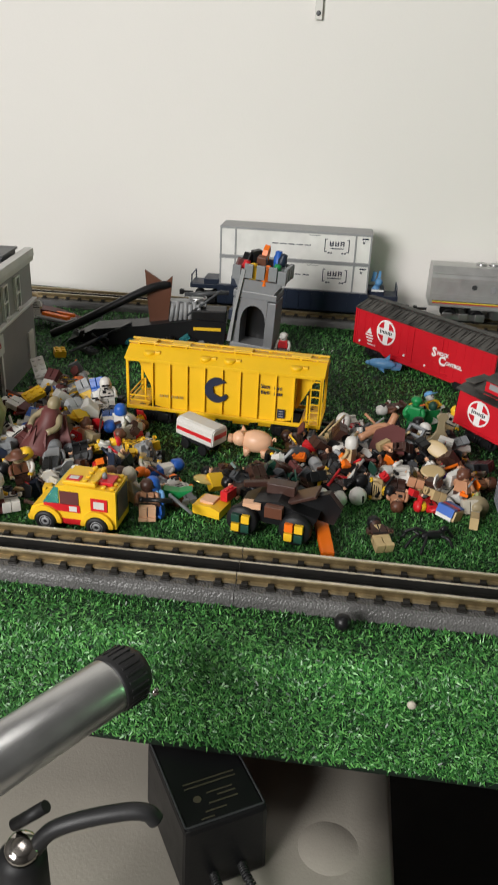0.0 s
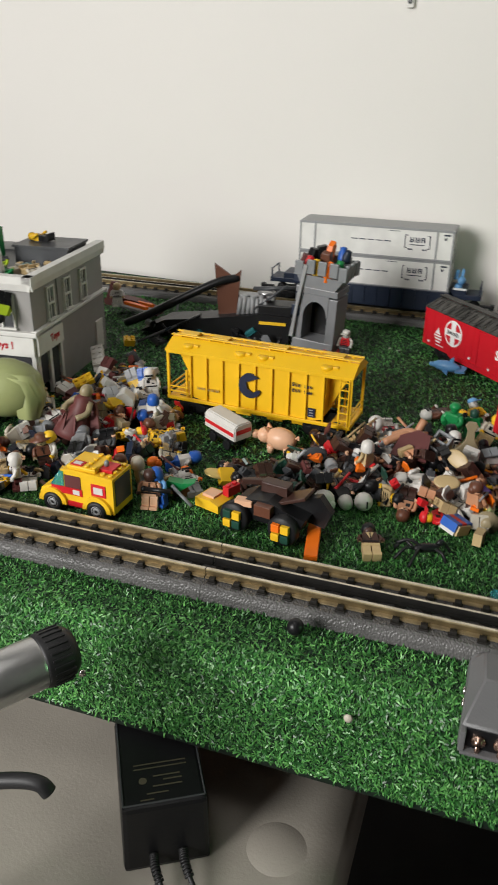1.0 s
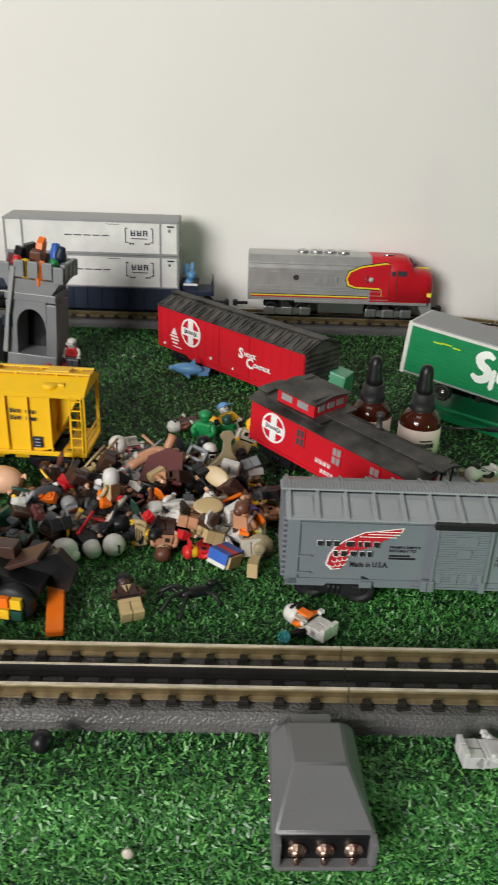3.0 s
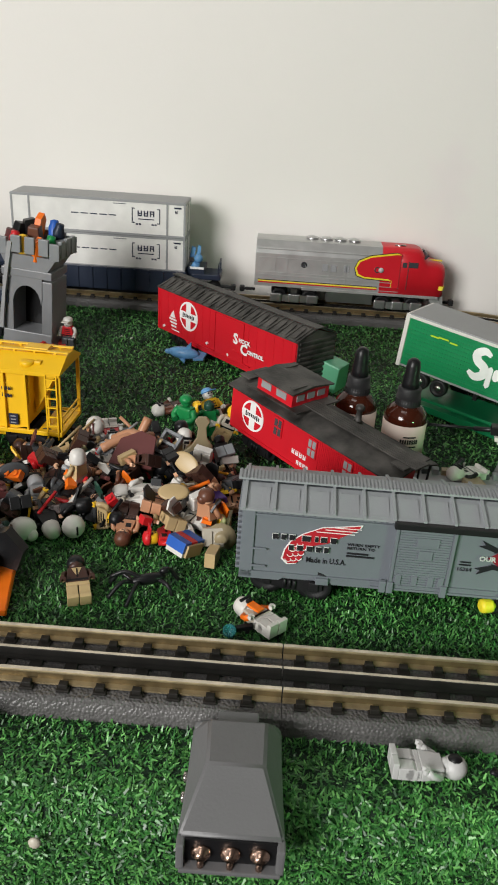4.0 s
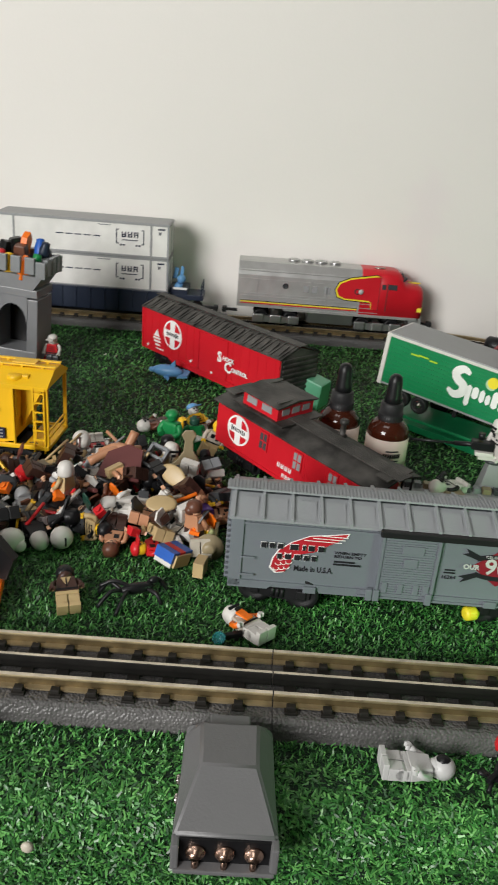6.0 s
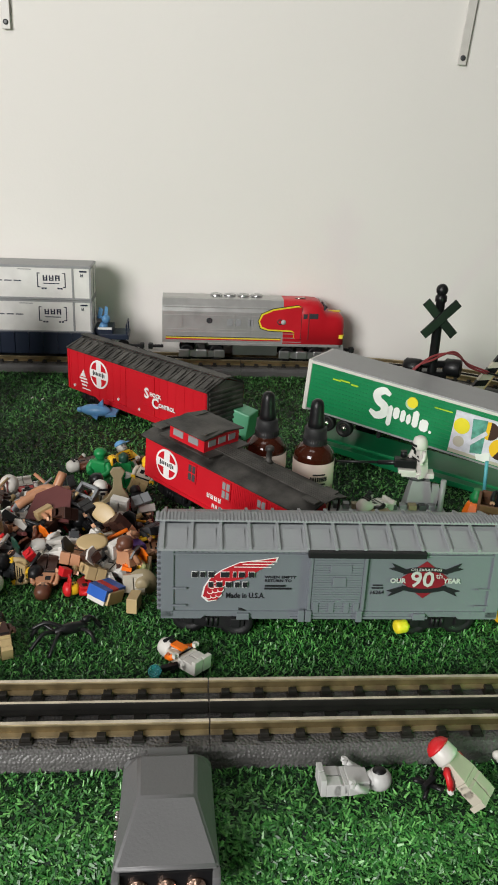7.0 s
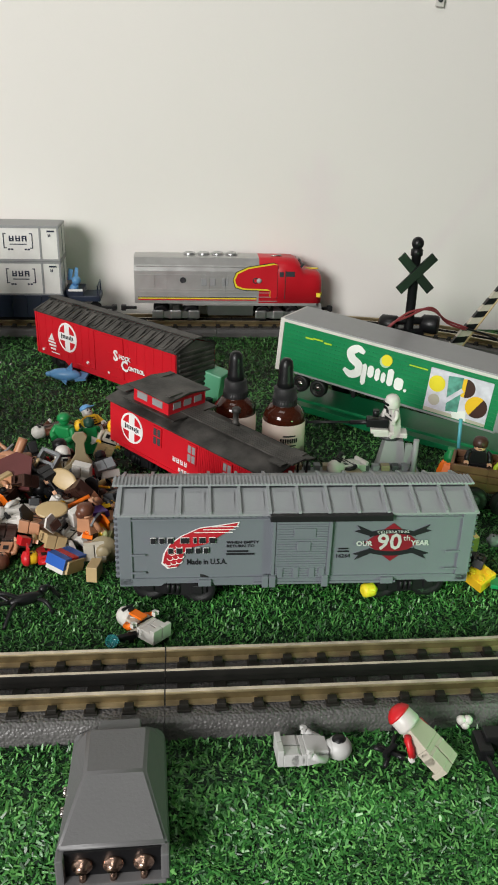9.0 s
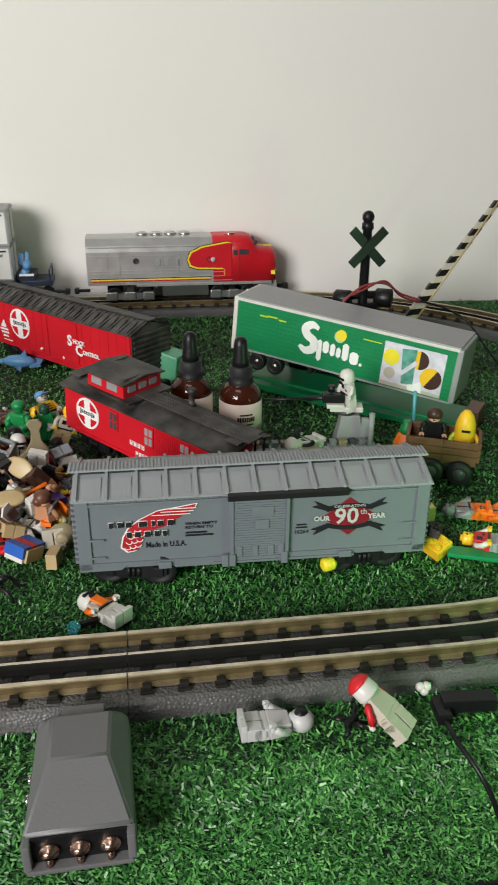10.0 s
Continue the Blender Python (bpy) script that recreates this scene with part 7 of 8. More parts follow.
brick(1, 1, 0.0192, "gold", pose(0.3314, 0.1577, 0.0, 4, 0, 10), where="at the boxcar end", studs=False)
brick(2, 1, 0.0064, "black", pose(0.3243, 0.1244, 0.013, 10, 15, 60), where="on the yellow brick")
bm = bmesh.new()
lathe(bm, [(0.0030, 0), (0.0048, 0.001), (0.0051, 0.003), (0.0051, 0.0075), (0.0046, 0.009), (0.0024, 0.0095), (0.0024, 0.011), (0, 0.011)], pose(0, 0, 0.0055, 0, 90, 0), 14)
solid("loose_toy_piece", bm, "print_yellow", "loose yellow toy head under the boxcar", "toy part", pose(0.2358, 0.1061, 0.001, 0, 0, 15))

# ---------- track terminal with three screws ----------
t = thing("track_terminal", "dark grey plastic track terminal with three screw posts", "track terminal", pose(0.0772, -0.0245, 0, 0, 0, 1.0) @ Matrix.Diagonal((1.19, 0.985, 1, 1)))
bm = bmesh.new()
rows = [(0.0, 0.0198, 0.0110, 0.0188, 0.0150), (-0.005, 0.0198, 0.0110, 0.0128, 0.0222), (-0.037, 0.0202, 0.0100, 0.0120, 0.0258), (-0.067, 0.0212, 0.0095, 0.0205, 0.0128)]
v = []
for y, hw, zs, tw, z in rows:
    foot = -0.006 if y < -0.06 else 0.001
    v.append([bm.verts.new(c) for c in ((-hw - 0.0006, y, foot), (-hw, y, zs), (-tw, y, z), (tw, y, z), (hw, y, zs), (hw + 0.0006, y, foot))])
for a, b in zip(v, v[1:]):
    for i in range(6):
        bm.faces.new([a[i], a[(i + 1) % 6], b[(i + 1) % 6], b[i]])
bm.faces.new(v[0]), bm.faces.new(v[-1][::-1])
bmesh.ops.recalc_face_normals(bm, faces=bm.faces[:])
soft = bmesh.ops.bevel(bm, geom=[e for e in bm.edges if e.calc_face_angle(0) > 0.12], offset=0.0011, segments=2, affect="EDGES")
for f in soft["faces"]:
    f.smooth = True
box(bm, (0.0, 0.003, 0.0120), (0.0185, 0.010, 0.0075), 0.0008)
for sx in (-1, 1):
    box(bm, (sx * 0.0196, -0.0690, 0.003), (0.0032, 0.007, 0.0160), 0.0008)
box(bm, (0, -0.0705, -0.0050), (0.040, 0.006, 0.0025), 0.0006)
part("housing", bm, "bumper_grey", t)
bm = bmesh.new()
box(bm, (0, -0.0676, 0.0035), (0.0362, 0.0014, 0.0150))
part("recess", bm, "black", t)
for x in (-0.0115, 0.0, 0.0115):
    bm = bmesh.new()
    lathe(bm, [(0.0040, 0), (0.0042, 0.0012), (0.0036, 0.0026), (0.0022, 0.0032), (0.0022, 0.0048), (0, 0.0050)], pose(x, -0.0682, 0.0035, 78), 14)
    cyl(bm, (x, -0.0692, 0.001), (x, -0.0712, -0.0045), 0.0014, n=8)
    part("screw", bm, "screw_bronze", t, "shiny bronze terminal screw")
for y in (-0.030, -0.042):
    bm = bmesh.new()
    lathe(bm, [(0.0026, 0), (0.0028, 0.0012), (0, 0.0022)], pose(-0.0203, y, 0.0065, 0, -90), 12)
    part("side_screw", bm, "chrome", t)
t = thing("wire_connector", "black plastic wire connector beside the track", "connector", pose(0.287, -0.032, 0, 0, 0, -4))
bm = bmesh.new()
box(bm, (0, 0, 0.006), (0.030, 0.010, 0.008), 0.001)
box(bm, (-0.016, -0.004, 0.004), (0.008, 0.016, 0.007), 0.001)
part("body", bm, "black", t)
bm = bmesh.new()
tube(bm, spline([(-0.016, -0.010, 0.004), (-0.014, -0.026, 0.004), (-0.004, -0.045, -0.006), (0.010, -0.055, -0.04)], 6), 0.0015, 7)
part("wire", bm, "black", t)

# ---------- under the table's edge: tote lid, power adapter, tripod ----------
ZT = -0.169
t = thing("storage_tote", "beige plastic storage tote lid below the table edge", "storage tote", pose(-0.1720, -0.2000, 0))
bm = bmesh.new()
n = 16
grid = [[bm.verts.new((-0.34 + 0.495 * i / n, -0.30 + 0.53 * j / n, ZT + 0.0035 * math.sin(j * 1.55 + 0.25 * i) * max(0, 1 - i / 9))) for j in range(n + 1)] for i in range(n + 1)]
for i in range(n):
    for j in range(n):
        bm.faces.new([grid[i][j], grid[i + 1][j], grid[i + 1][j + 1], grid[i][j + 1]]).smooth = True
edge = bmesh.ops.extrude_edge_only(bm, edges=[e for e in bm.edges if e.is_boundary])
for vv in edge["geom"]:
    if isinstance(vv, bmesh.types.BMVert):
        vv.co.z = ZT - 0.035
        vv.co.x += 0.008 * (1 if vv.co.x > -0.1 else -1)
part("lid", bm, "tote_beige", t, "beige lid with shallow waves")
bm = bmesh.new()
lathe(bm, [(0.026, -0.001), (0.0235, 0.0006), (0, 0.0007)], pose(0.108, 0.118, ZT - 0.0005), 28)
part("moulded_ring", bm, "tote_beige", t)
bm = bmesh.new()
box(bm, (-0.0925, -0.07, ZT - 0.325), (0.47, 0.43, 0.59), 0.02, taper=(1.06, 1.06))
part("bin", bm, "tote_beige", t)

t = thing("power_adapter", "black plastic power adapter block with a printed plate", "power adapter", pose(-0.1376, -0.1230, ZT, 0, 0, 31))
bm = bmesh.new()
box(bm, (0, 0.046, 0.0325), (0.066, 0.092, 0.065), 0.0040, taper=(0.96, 0.97))
part("case", bm, "black", t)
bm = bmesh.new()
for s in (-1, 1):
    box(bm, (s * 0.0300, 0.046, 0.0652), (0.0012, 0.082, 0.0010), 0.0003)
    box(bm, (0, 0.046 + s * 0.0410, 0.0652), (0.060, 0.0012, 0.0010), 0.0003)
part("rim", bm, "dark_grey", t)
bm = bmesh.new()
for k, (x, y, w) in enumerate(((0, 0.052, 0.040), (0, 0.048, 0.040), (0.004, 0.040, 0.020), (0.008, 0.036, 0.014), (0.004, 0.031, 0.022), (-0.004, 0.025, 0.016), (-0.012, 0.020, 0.010))):
    box(bm, (x, y - 0.012, 0.0653), (w, 0.0010, 0.0003))
lathe(bm, [(0.0030, 0), (0.0030, 0.0003)], pose(-0.014, 0.025, 0.0651), 14)
part("printed_plate", bm, "faint_print", t, "faint khaki print")
for x in (-0.010, 0.012):
    bm = bmesh.new()
    pts = spline([(x, 0.002, 0.016), (x, -0.012, 0.014), (x + 0.006, -0.034, 0.006), (x + 0.016, -0.070, 0.004), (x + 0.030, -0.120, 0.004)], 8)
    tube(bm, pts, 0.0021, 8)
    for i in range(2, 12):
        lathe(bm, [(0.0036, -0.0008), (0.0036, 0.0008)], Matrix.Translation(pts[i]) @ (pts[i + 1] - pts[i - 1]).to_track_quat("Z", "Y").to_matrix().to_4x4(), 10)
    part("cable", bm, "rubber", t)

t = thing("tripod", "silver tripod tube with black end cap and pan handle", "tripod", pose(-0.003, -0.004, 0))
c0, c1 = Vector((-0.202, -0.1300, 0.0270)), Vector((-0.2475, -0.2000, 0.0282))
ax = (c1 - c0).normalized()
mm = Matrix.Translation(c0) @ ax.to_track_quat("Z", "Y").to_matrix().to_4x4()
bm = bmesh.new()
lathe(bm, [(0.0172, 0.010), (0.0176, 0.016), (0.0172, 0.24)], mm, 30)
part("tube", bm, "silver", t, "brushed silver tube")
bm = bmesh.new()
lathe(bm, [(0, -0.010), (0.0140, -0.010), (0.0172, -0.006), (0.0184, 0.000), (0.0184, 0.012), (0.0176, 0.014)], mm, 30)
for i in range(24):
    a = 2 * math.pi * i / 24
    box(bm, (0.0183 * math.cos(a), 0.0183 * math.sin(a), 0.003), (0.0016, 0.0016, 0.014), 0.0003, math.degrees(a), 0, mm)
part("end_cap", bm, "rubber", t, "black ribbed end cap")
bm = bmesh.new()
lathe(bm, [(0.0024, 0), (0.0026, 0.001), (0, 0.0015)], Matrix.Translation((-0.1815, -0.1350, 0.0215)) @ Vector((0.5, -0.8, 0.2)).to_track_quat("Z", "Y").to_matrix().to_4x4(), 12)
part("screw", bm, "chrome", t)
bm = bmesh.new()
tube(bm, spline([(-0.1640, -0.2070, -0.001), (-0.1690, -0.2075, 0.0045), (-0.181, -0.209, 0.0045), (-0.205, -0.213, -0.002), (-0.222, -0.216, -0.011), (-0.232, -0.219, -0.026), (-0.245, -0.222, -0.045)], 8), 0.0048, 12)
part("pan_handle", bm, "rubber", t, "bent black handle")
bm = bmesh.new()
lathe(bm, [(0.014, -0.06), (0.014, 0.0), (0.010, 0.006), (0, 0.008)], pose(-0.238, -0.219, -0.030), 20)
part("hub", bm, "rubber", t)
bm = bmesh.new()
lathe(bm, [(0.010, 0.0), (0.009, 0.004), (0.004, 0.006), (0, 0.006)], pose(-0.236, -0.221, -0.021, 20, 10), 18)
part("knob", bm, "chrome", t)
bm = bmesh.new()
cyl(bm, (-0.243, -0.214, -0.012), (-0.224, -0.212, 0.004), 0.0036)
part("lever", bm, "rubber", t)
for dx in (-0.06, 0.05):
    bm = bmesh.new()
    cyl(bm, (-0.238, -0.219, -0.088), (-0.238 + dx, -0.219 - 0.04, ZT + 0.002), 0.007, 0.006)
    part("leg", bm, "rubber", t)

# ---------- shelf brackets on the wall ----------
for x, y, z, lean in ((-0.1645, 0.8565, 0.4550, 0), (0.4575, 0.810, 0.4360, 4)):
    t = thing("shelf_bracket", "white metal shelf bracket end on the wall", "shelf bracket", pose(x, y, z, 0, lean, WA), "shelf brackets")
    bm = bmesh.new()
    box(bm, (0, -0.0012, 0.060), (0.0115, 0.0024, 0.125), 0.0006)
    box(bm, (0, -0.020, 0.150), (0.006, 0.040, 0.060), 0.001)
    part("strip", bm, "white", t)
    bm = bmesh.new()
    lathe(bm, [(0.0034, 0), (0.0036, 0.0012), (0.002, 0.0018), (0, 0.0012)], pose(0, -0.0022, 0.006, 90), 12)
    part("screw", bm, "dark_grey", t)


# ---------- castle tower ----------
t = thing("toy_castle_tower", "grey toy castle tower filled with loose coloured pieces", "toy castle", pose(-0.212, 0.576, 0, 0, 3, -8) @ Matrix.Diagonal((0.94, 0.94, 1.19, 1)))
bm = bmesh.new()
for x in (-0.026, 0.026):
    box(bm, (x, 0, 0.044), (0.014, 0.046, 0.060), 0.001)
box(bm, (0, 0, 0.010), (0.070, 0.052, 0.020), 0.001, taper=(0.9, 0.9))
arch = [(-0.020, 0.078), (-0.020, 0.056)] + [(0.0185 * -math.cos(math.pi * i / 10), 0.050 + 0.018 * math.sin(math.pi * i / 10)) for i in range(11)] + [(0.020, 0.056), (0.020, 0.078)]
prism(bm, arch, -0.024, -0.014, axis="y")
box(bm, (0, 0, 0.080), (0.066, 0.050, 0.008), 0.001)
part("tower", bm, "tower_grey", t)
# black panel added behind the open arch in place of its inner shade
bm = bmesh.new()
box(bm, (0, 0.016, 0.044), (0.050, 0.006, 0.060), 0.0008)
part("arch_shade_back", bm, "black", t)
bm = bmesh.new()
prism(bm, [(-0.024, 0.084), (-0.034, 0.098), (0.040, 0.098), (0.028, 0.084)], -0.026, 0.026, axis="y")
part("flared_shelf", bm, "tower_grey", t)
for x in (-0.030, -0.012, 0.006, 0.024, 0.038):
    for y in (-0.026, 0.026):
        bm = bmesh.new()
        box(bm, (x, y, 0.105 if x % 0.02 > 0.01 else 0.108), (0.0125, 0.005, 0.016), 0.0006)
        part("merlon", bm, "grey", t)
for y in (-0.013, 0.004, 0.019):
    bm = bmesh.new()
    box(bm, (0.041, y, 0.106), (0.005, 0.011, 0.017), 0.0006)
    part("merlon", bm, "grey", t)
bm = bmesh.new()
box(bm, (-0.031, -0.016, 0.054), (0.012, 0.020, 0.013), 0.0008)
box(bm, (-0.034, -0.012, 0.093), (0.010, 0.020, 0.012), 0.0008)
part("blue_block", bm, "navy", t)
bm = bmesh.new()
prism(bm, [(-0.036, 0.022), (-0.030, 0.060), (-0.022, 0.110), (-0.016, 0.110), (-0.026, 0.060), (-0.030, 0.022)], -0.030, -0.026, axis="y")
part("grey_fin", bm, "light_grey", t)
TM = t.matrix_basis.copy()
for x, y, z, c, s in ((-0.020, -0.012, 0.112, "red", 0), (-0.008, -0.014, 0.110, "yellow", 0), (0.010, -0.010, 0.108, "dark_brown", 1), (0.026, -0.010, 0.112, "green", 0), (0.014, -0.018, 0.104, "orange", 2), (0.022, 0.010, 0.124, "blue", 0), (0.030, 0.006, 0.122, "navy", 0),
                      (-0.022, 0.010, 0.118, "black", 1), (-0.012, 0.014, 0.122, "black", 1), (0.002, 0.012, 0.122, "orange", 2), (-0.030, 0.000, 0.112, "maroon", 1), (0.000, 0.002, 0.118, "brown", 1), (0.036, -0.002, 0.108, "grey", 1), (-0.004, 0.004, 0.106, "dark_grey", 1)):
    bm = bmesh.new()
    if s == 0:
        lathe(bm, [(0.0060, -0.016), (0.0072, -0.008), (0.0072, -0.002), (0.0052, 0.002), (0.0052, 0.005), (0, 0.006)], None, 12)
    elif s == 1:
        box(bm, (0, 0, -0.003), (0.017, 0.014, 0.015), 0.0015, taper=(0.8, 0.9))
    else:
        prism(bm, [(-0.007, -0.012), (0.007, -0.012), (0.007, 0.006), (0, 0.012), (-0.007, 0.006)], -0.004, 0.004, axis="y")
    solid("loose_toy_piece", bm, c, "%s toy piece stuck in the castle tower's top" % say(c), "toy part", TM @ pose(x, y, z, random.uniform(-14, 14), random.uniform(-14, 14), random.uniform(0, 90)), "pieces in the tower")
fig(pose(-0.1801, 0.5622, 0.004, 0, 0, 30) @ pose(0, 0, 0, -70) @ pose(0, 0, -0.006), "red", "red", "white", "white", "helmet", "white", where="sitting at the foot of the tower")
fig(pose(-0.1680, 0.5664, 0.003, 0, 0, -10), "dark_grey", "red", "white", "white", "cap", "white", where="at the foot of the tower")
brick(2, 2, 0.0096, "red", pose(-0.1923, 0.5540, 0.003, 0, 6, 20), where="at the foot of the tower")

# ---------- long black flyer with brown panel ----------
t = thing("toy_flyer", "long black toy brick flyer behind the hopper car", "toy aircraft", pose(-0.3593, 0.5951, 0, 0, 0, 6))
bm = bmesh.new()
prism(bm, [(-0.130, 0.006), (-0.090, 0.004), (0.100, 0.004), (0.104, 0.044), (0.060, 0.046), (-0.020, 0.034), (-0.090, 0.026)], -0.022, 0.020, axis="y")
box(bm, (0.078, 0, 0.048), (0.050, 0.034, 0.022), 0.002)
part("hull", bm, "black", t)
bm = bmesh.new()
box(bm, (0.076, -0.0224, 0.0335), (0.040, 0.0016, 0.0045))
part("yellow_stripe", bm, "yellow", t)
bm = bmesh.new()
tube(bm, spline([(-0.150, -0.030, 0.018), (-0.110, -0.026, 0.036), (-0.060, -0.020, 0.062), (-0.010, -0.010, 0.086), (0.020, 0.000, 0.092)], 6), 0.006, 8)
box(bm, (-0.070, -0.022, 0.048), (0.110, 0.012, 0.004), 0.001, 8, 0, pose(0, 0, 0.0, 0, -26, 0))
part("black_arm", bm, "black", t)
bm = bmesh.new()
prism(bm, [(-0.010, 0.030), (0.016, 0.028), (0.024, 0.105), (0.012, 0.094), (-0.016, 0.112)], -0.004, 0.000, axis="y")
part("brown_panel", bm, "brown", t, "dark brown upright panel")
bm = bmesh.new()
for k in range(7):
    cyl(bm, (0.022 + 0.007 * k, -0.010, 0.040), (0.026 + 0.006 * k, -0.012 + 0.002 * (k % 3), 0.066 + 0.004 * (k % 2)), 0.0034, n=8)
box(bm, (0.045, 0.008, 0.064), (0.056, 0.018, 0.008), 0.002)
part("grey_machinery", bm, "light_grey", t, "grey cluttered machinery")
bm = bmesh.new()
cyl(bm, (0.046, -0.012, 0.050), (0.096, -0.016, 0.090), 0.0018)
cyl(bm, (0.040, 0.010, 0.075), (0.105, 0.012, 0.080), 0.0030)
part("strut", bm, "dark_grey", t)
bm = bmesh.new()
lathe(bm, [(0.012, 0), (0.014, 0.003), (0.010, 0.006), (0, 0.006)], pose(0.060, 0.010, 0.068), 16)
part("silver_dome", bm, "silver", t)
brick(2, 2, 0.0096, "yellow", pose(-0.4807, 0.5109, 0.0, 8, 4, 30), where="before the black flyer")
brick(2, 3, 0.0064, "dark_grey", pose(-0.4453, 0.5335, 0.0, 8, 4, 60), where="before the black flyer")
rod((-0.4655, 0.5130, 0.006), (-0.4250, 0.5592, 0.020), 0.0022, "dark_grey")

# ---------- red plane with white pilot ----------
t = thing("toy_plane", "red and grey toy brick plane beside the back track", "toy aircraft", pose(-0.5465, 0.6566, 0, 0, 0, -8))
bm = bmesh.new()
prism(bm, [(-0.050, 0.010), (0.052, 0.004), (0.056, 0.012), (0.010, 0.024), (-0.040, 0.026), (-0.052, 0.018)], -0.010, 0.010, axis="y")
prism(bm, [(-0.052, 0.020), (-0.040, 0.048), (-0.026, 0.048), (-0.030, 0.020)], -0.003, 0.003, axis="y")
part("fuselage", bm, "maroon", t)
bm = bmesh.new()
box(bm, (0.012, -0.016, 0.016), (0.075, 0.026, 0.004), 0.001, -12)
part("wing", bm, "light_grey", t)
bm = bmesh.new()
box(bm, (0.020, -0.020, 0.020), (0.052, 0.008, 0.006), 0.001, -14)
box(bm, (0.024, -0.006, 0.020), (0.044, 0.006, 0.006), 0.001, -8)
part("orange_panel", bm, "orange", t)
fig(pose(-0.5647, 0.6382, 0.014, 0, 0, 20), "white", "white", "tan", "tan", "hair", where="riding the red plane")

# ---------- the heap of figures ----------
RNG = random.Random(5)


def inside(p, poly):
    c, j = False, len(poly) - 1
    for i in range(len(poly)):
        a, b = poly[i], poly[j]
        if (a[1] > p[1]) != (b[1] > p[1]) and p[0] < (b[0] - a[0]) * (p[1] - a[1]) / (b[1] - a[1]) + a[0]:
            c = not c
        j = i
    return c


def clear(x, y):
    """Free of the large things that stand in the heap."""
    for cx, cy, hx, hy in ((-0.306, 0.081, 0.052, 0.030), (-0.470, 0.190, 0.040, 0.028), (-0.212, 0.329, 0.125, 0.036), (-0.229, 0.252, 0.032, 0.026), (-0.168, 0.252, 0.032, 0.018),
                           (-0.131, 0.104, 0.052, 0.032), (-0.0592, 0.162, 0.012, 0.012), (0.0248, 0.152, 0.016, 0.014), (-0.192, 0.122, 0.022, 0.018), (-0.387, 0.181, 0.026, 0.020), (-0.053, 0.46, 0.01, 0.01)):
        if abs(x - cx) < hx and abs(y - cy) < hy:
            return False
    return not (x < -0.470 and y > 0.285)


LEFT = [(-0.420, 0.075), (-0.359, 0.075), (-0.265, 0.075), (-0.235, 0.141), (-0.265, 0.208), (-0.304, 0.292), (-0.354, 0.328), (-0.397, 0.410), (-0.445, 0.405), (-0.461, 0.308), (-0.546, 0.276), (-0.526, 0.152)]
MID = [(-0.142, 0.268), (-0.152, 0.193), (-0.106, 0.167), (-0.071, 0.174), (-0.030, 0.174), (0.010, 0.167), (0.053, 0.172), (0.061, 0.229), (0.051, 0.281), (0.010, 0.308), (-0.041, 0.320), (-0.086, 0.318)]
ROW = [(-0.197, 0.193), (-0.192, 0.152), (-0.111, 0.141), (-0.101, 0.188)]
KINDS_L = [("white", "white", "white", "white", "helmet"), ("white", "offwhite", "tan", "brown", "hair"), ("grey", "light_grey", "tan", "dark_brown", "hair"), ("brown", "tan", "skin", "brown", "hair"),
           ("tan", "offwhite", "yellow", "black", "hair"), ("navy", "white", "white", "white", "helmet"), ("yellow", "white", "yellow", "red", "cap"), ("black", "dark_grey", "skin", "dark_brown", "hair"),
           ("dark_brown", "brown", "dark_tan", "brown", "hat"), ("blue", "white", "yellow", "blue", "helmet"), ("white", "maroon", "white", "white", "helmet"), ("light_grey", "yellow", "yellow", "brown", "hair"),
           ("dark_tan", "nougat", "skin", "orange", "hair"), ("offwhite", "white", "white", "offwhite", "helmet"), ("maroon", "white", "white", "white", "helmet"), ("dark_grey", "light_grey", "light_grey", "grey", "helmet")]
KINDS_M = [("white", "white", "white", "white", "helmet"), ("tan", "tan", "skin", "brown", "hair"), ("nougat", "nougat", "skin", "brown", "hair"), ("dark_brown", "brown", "nougat", "dark_brown", "hair"),
           ("light_grey", "light_grey", "light_grey", "light_grey", "helmet"), ("dark_tan", "olive", "tan", "dark_tan", "hat"), ("black", "black", "white", "white", "helmet"), ("black", "dark_grey", "skin", "dark_brown", "hair"),
           ("dark_brown", "black", "skin", "black", "helmet"), ("white", "offwhite", "offwhite", "white", "helmet"), ("dark_brown", "nougat", "skin", "brown", "hair"), ("grey", "dark_grey", "light_grey", "silver", "helmet"),
           ("black", "dark_brown", "skin", "black", "hair"), ("offwhite", "tan", "skin", "white", "helmet"), ("dark_grey", "tan", "yellow", "black", "hair")]


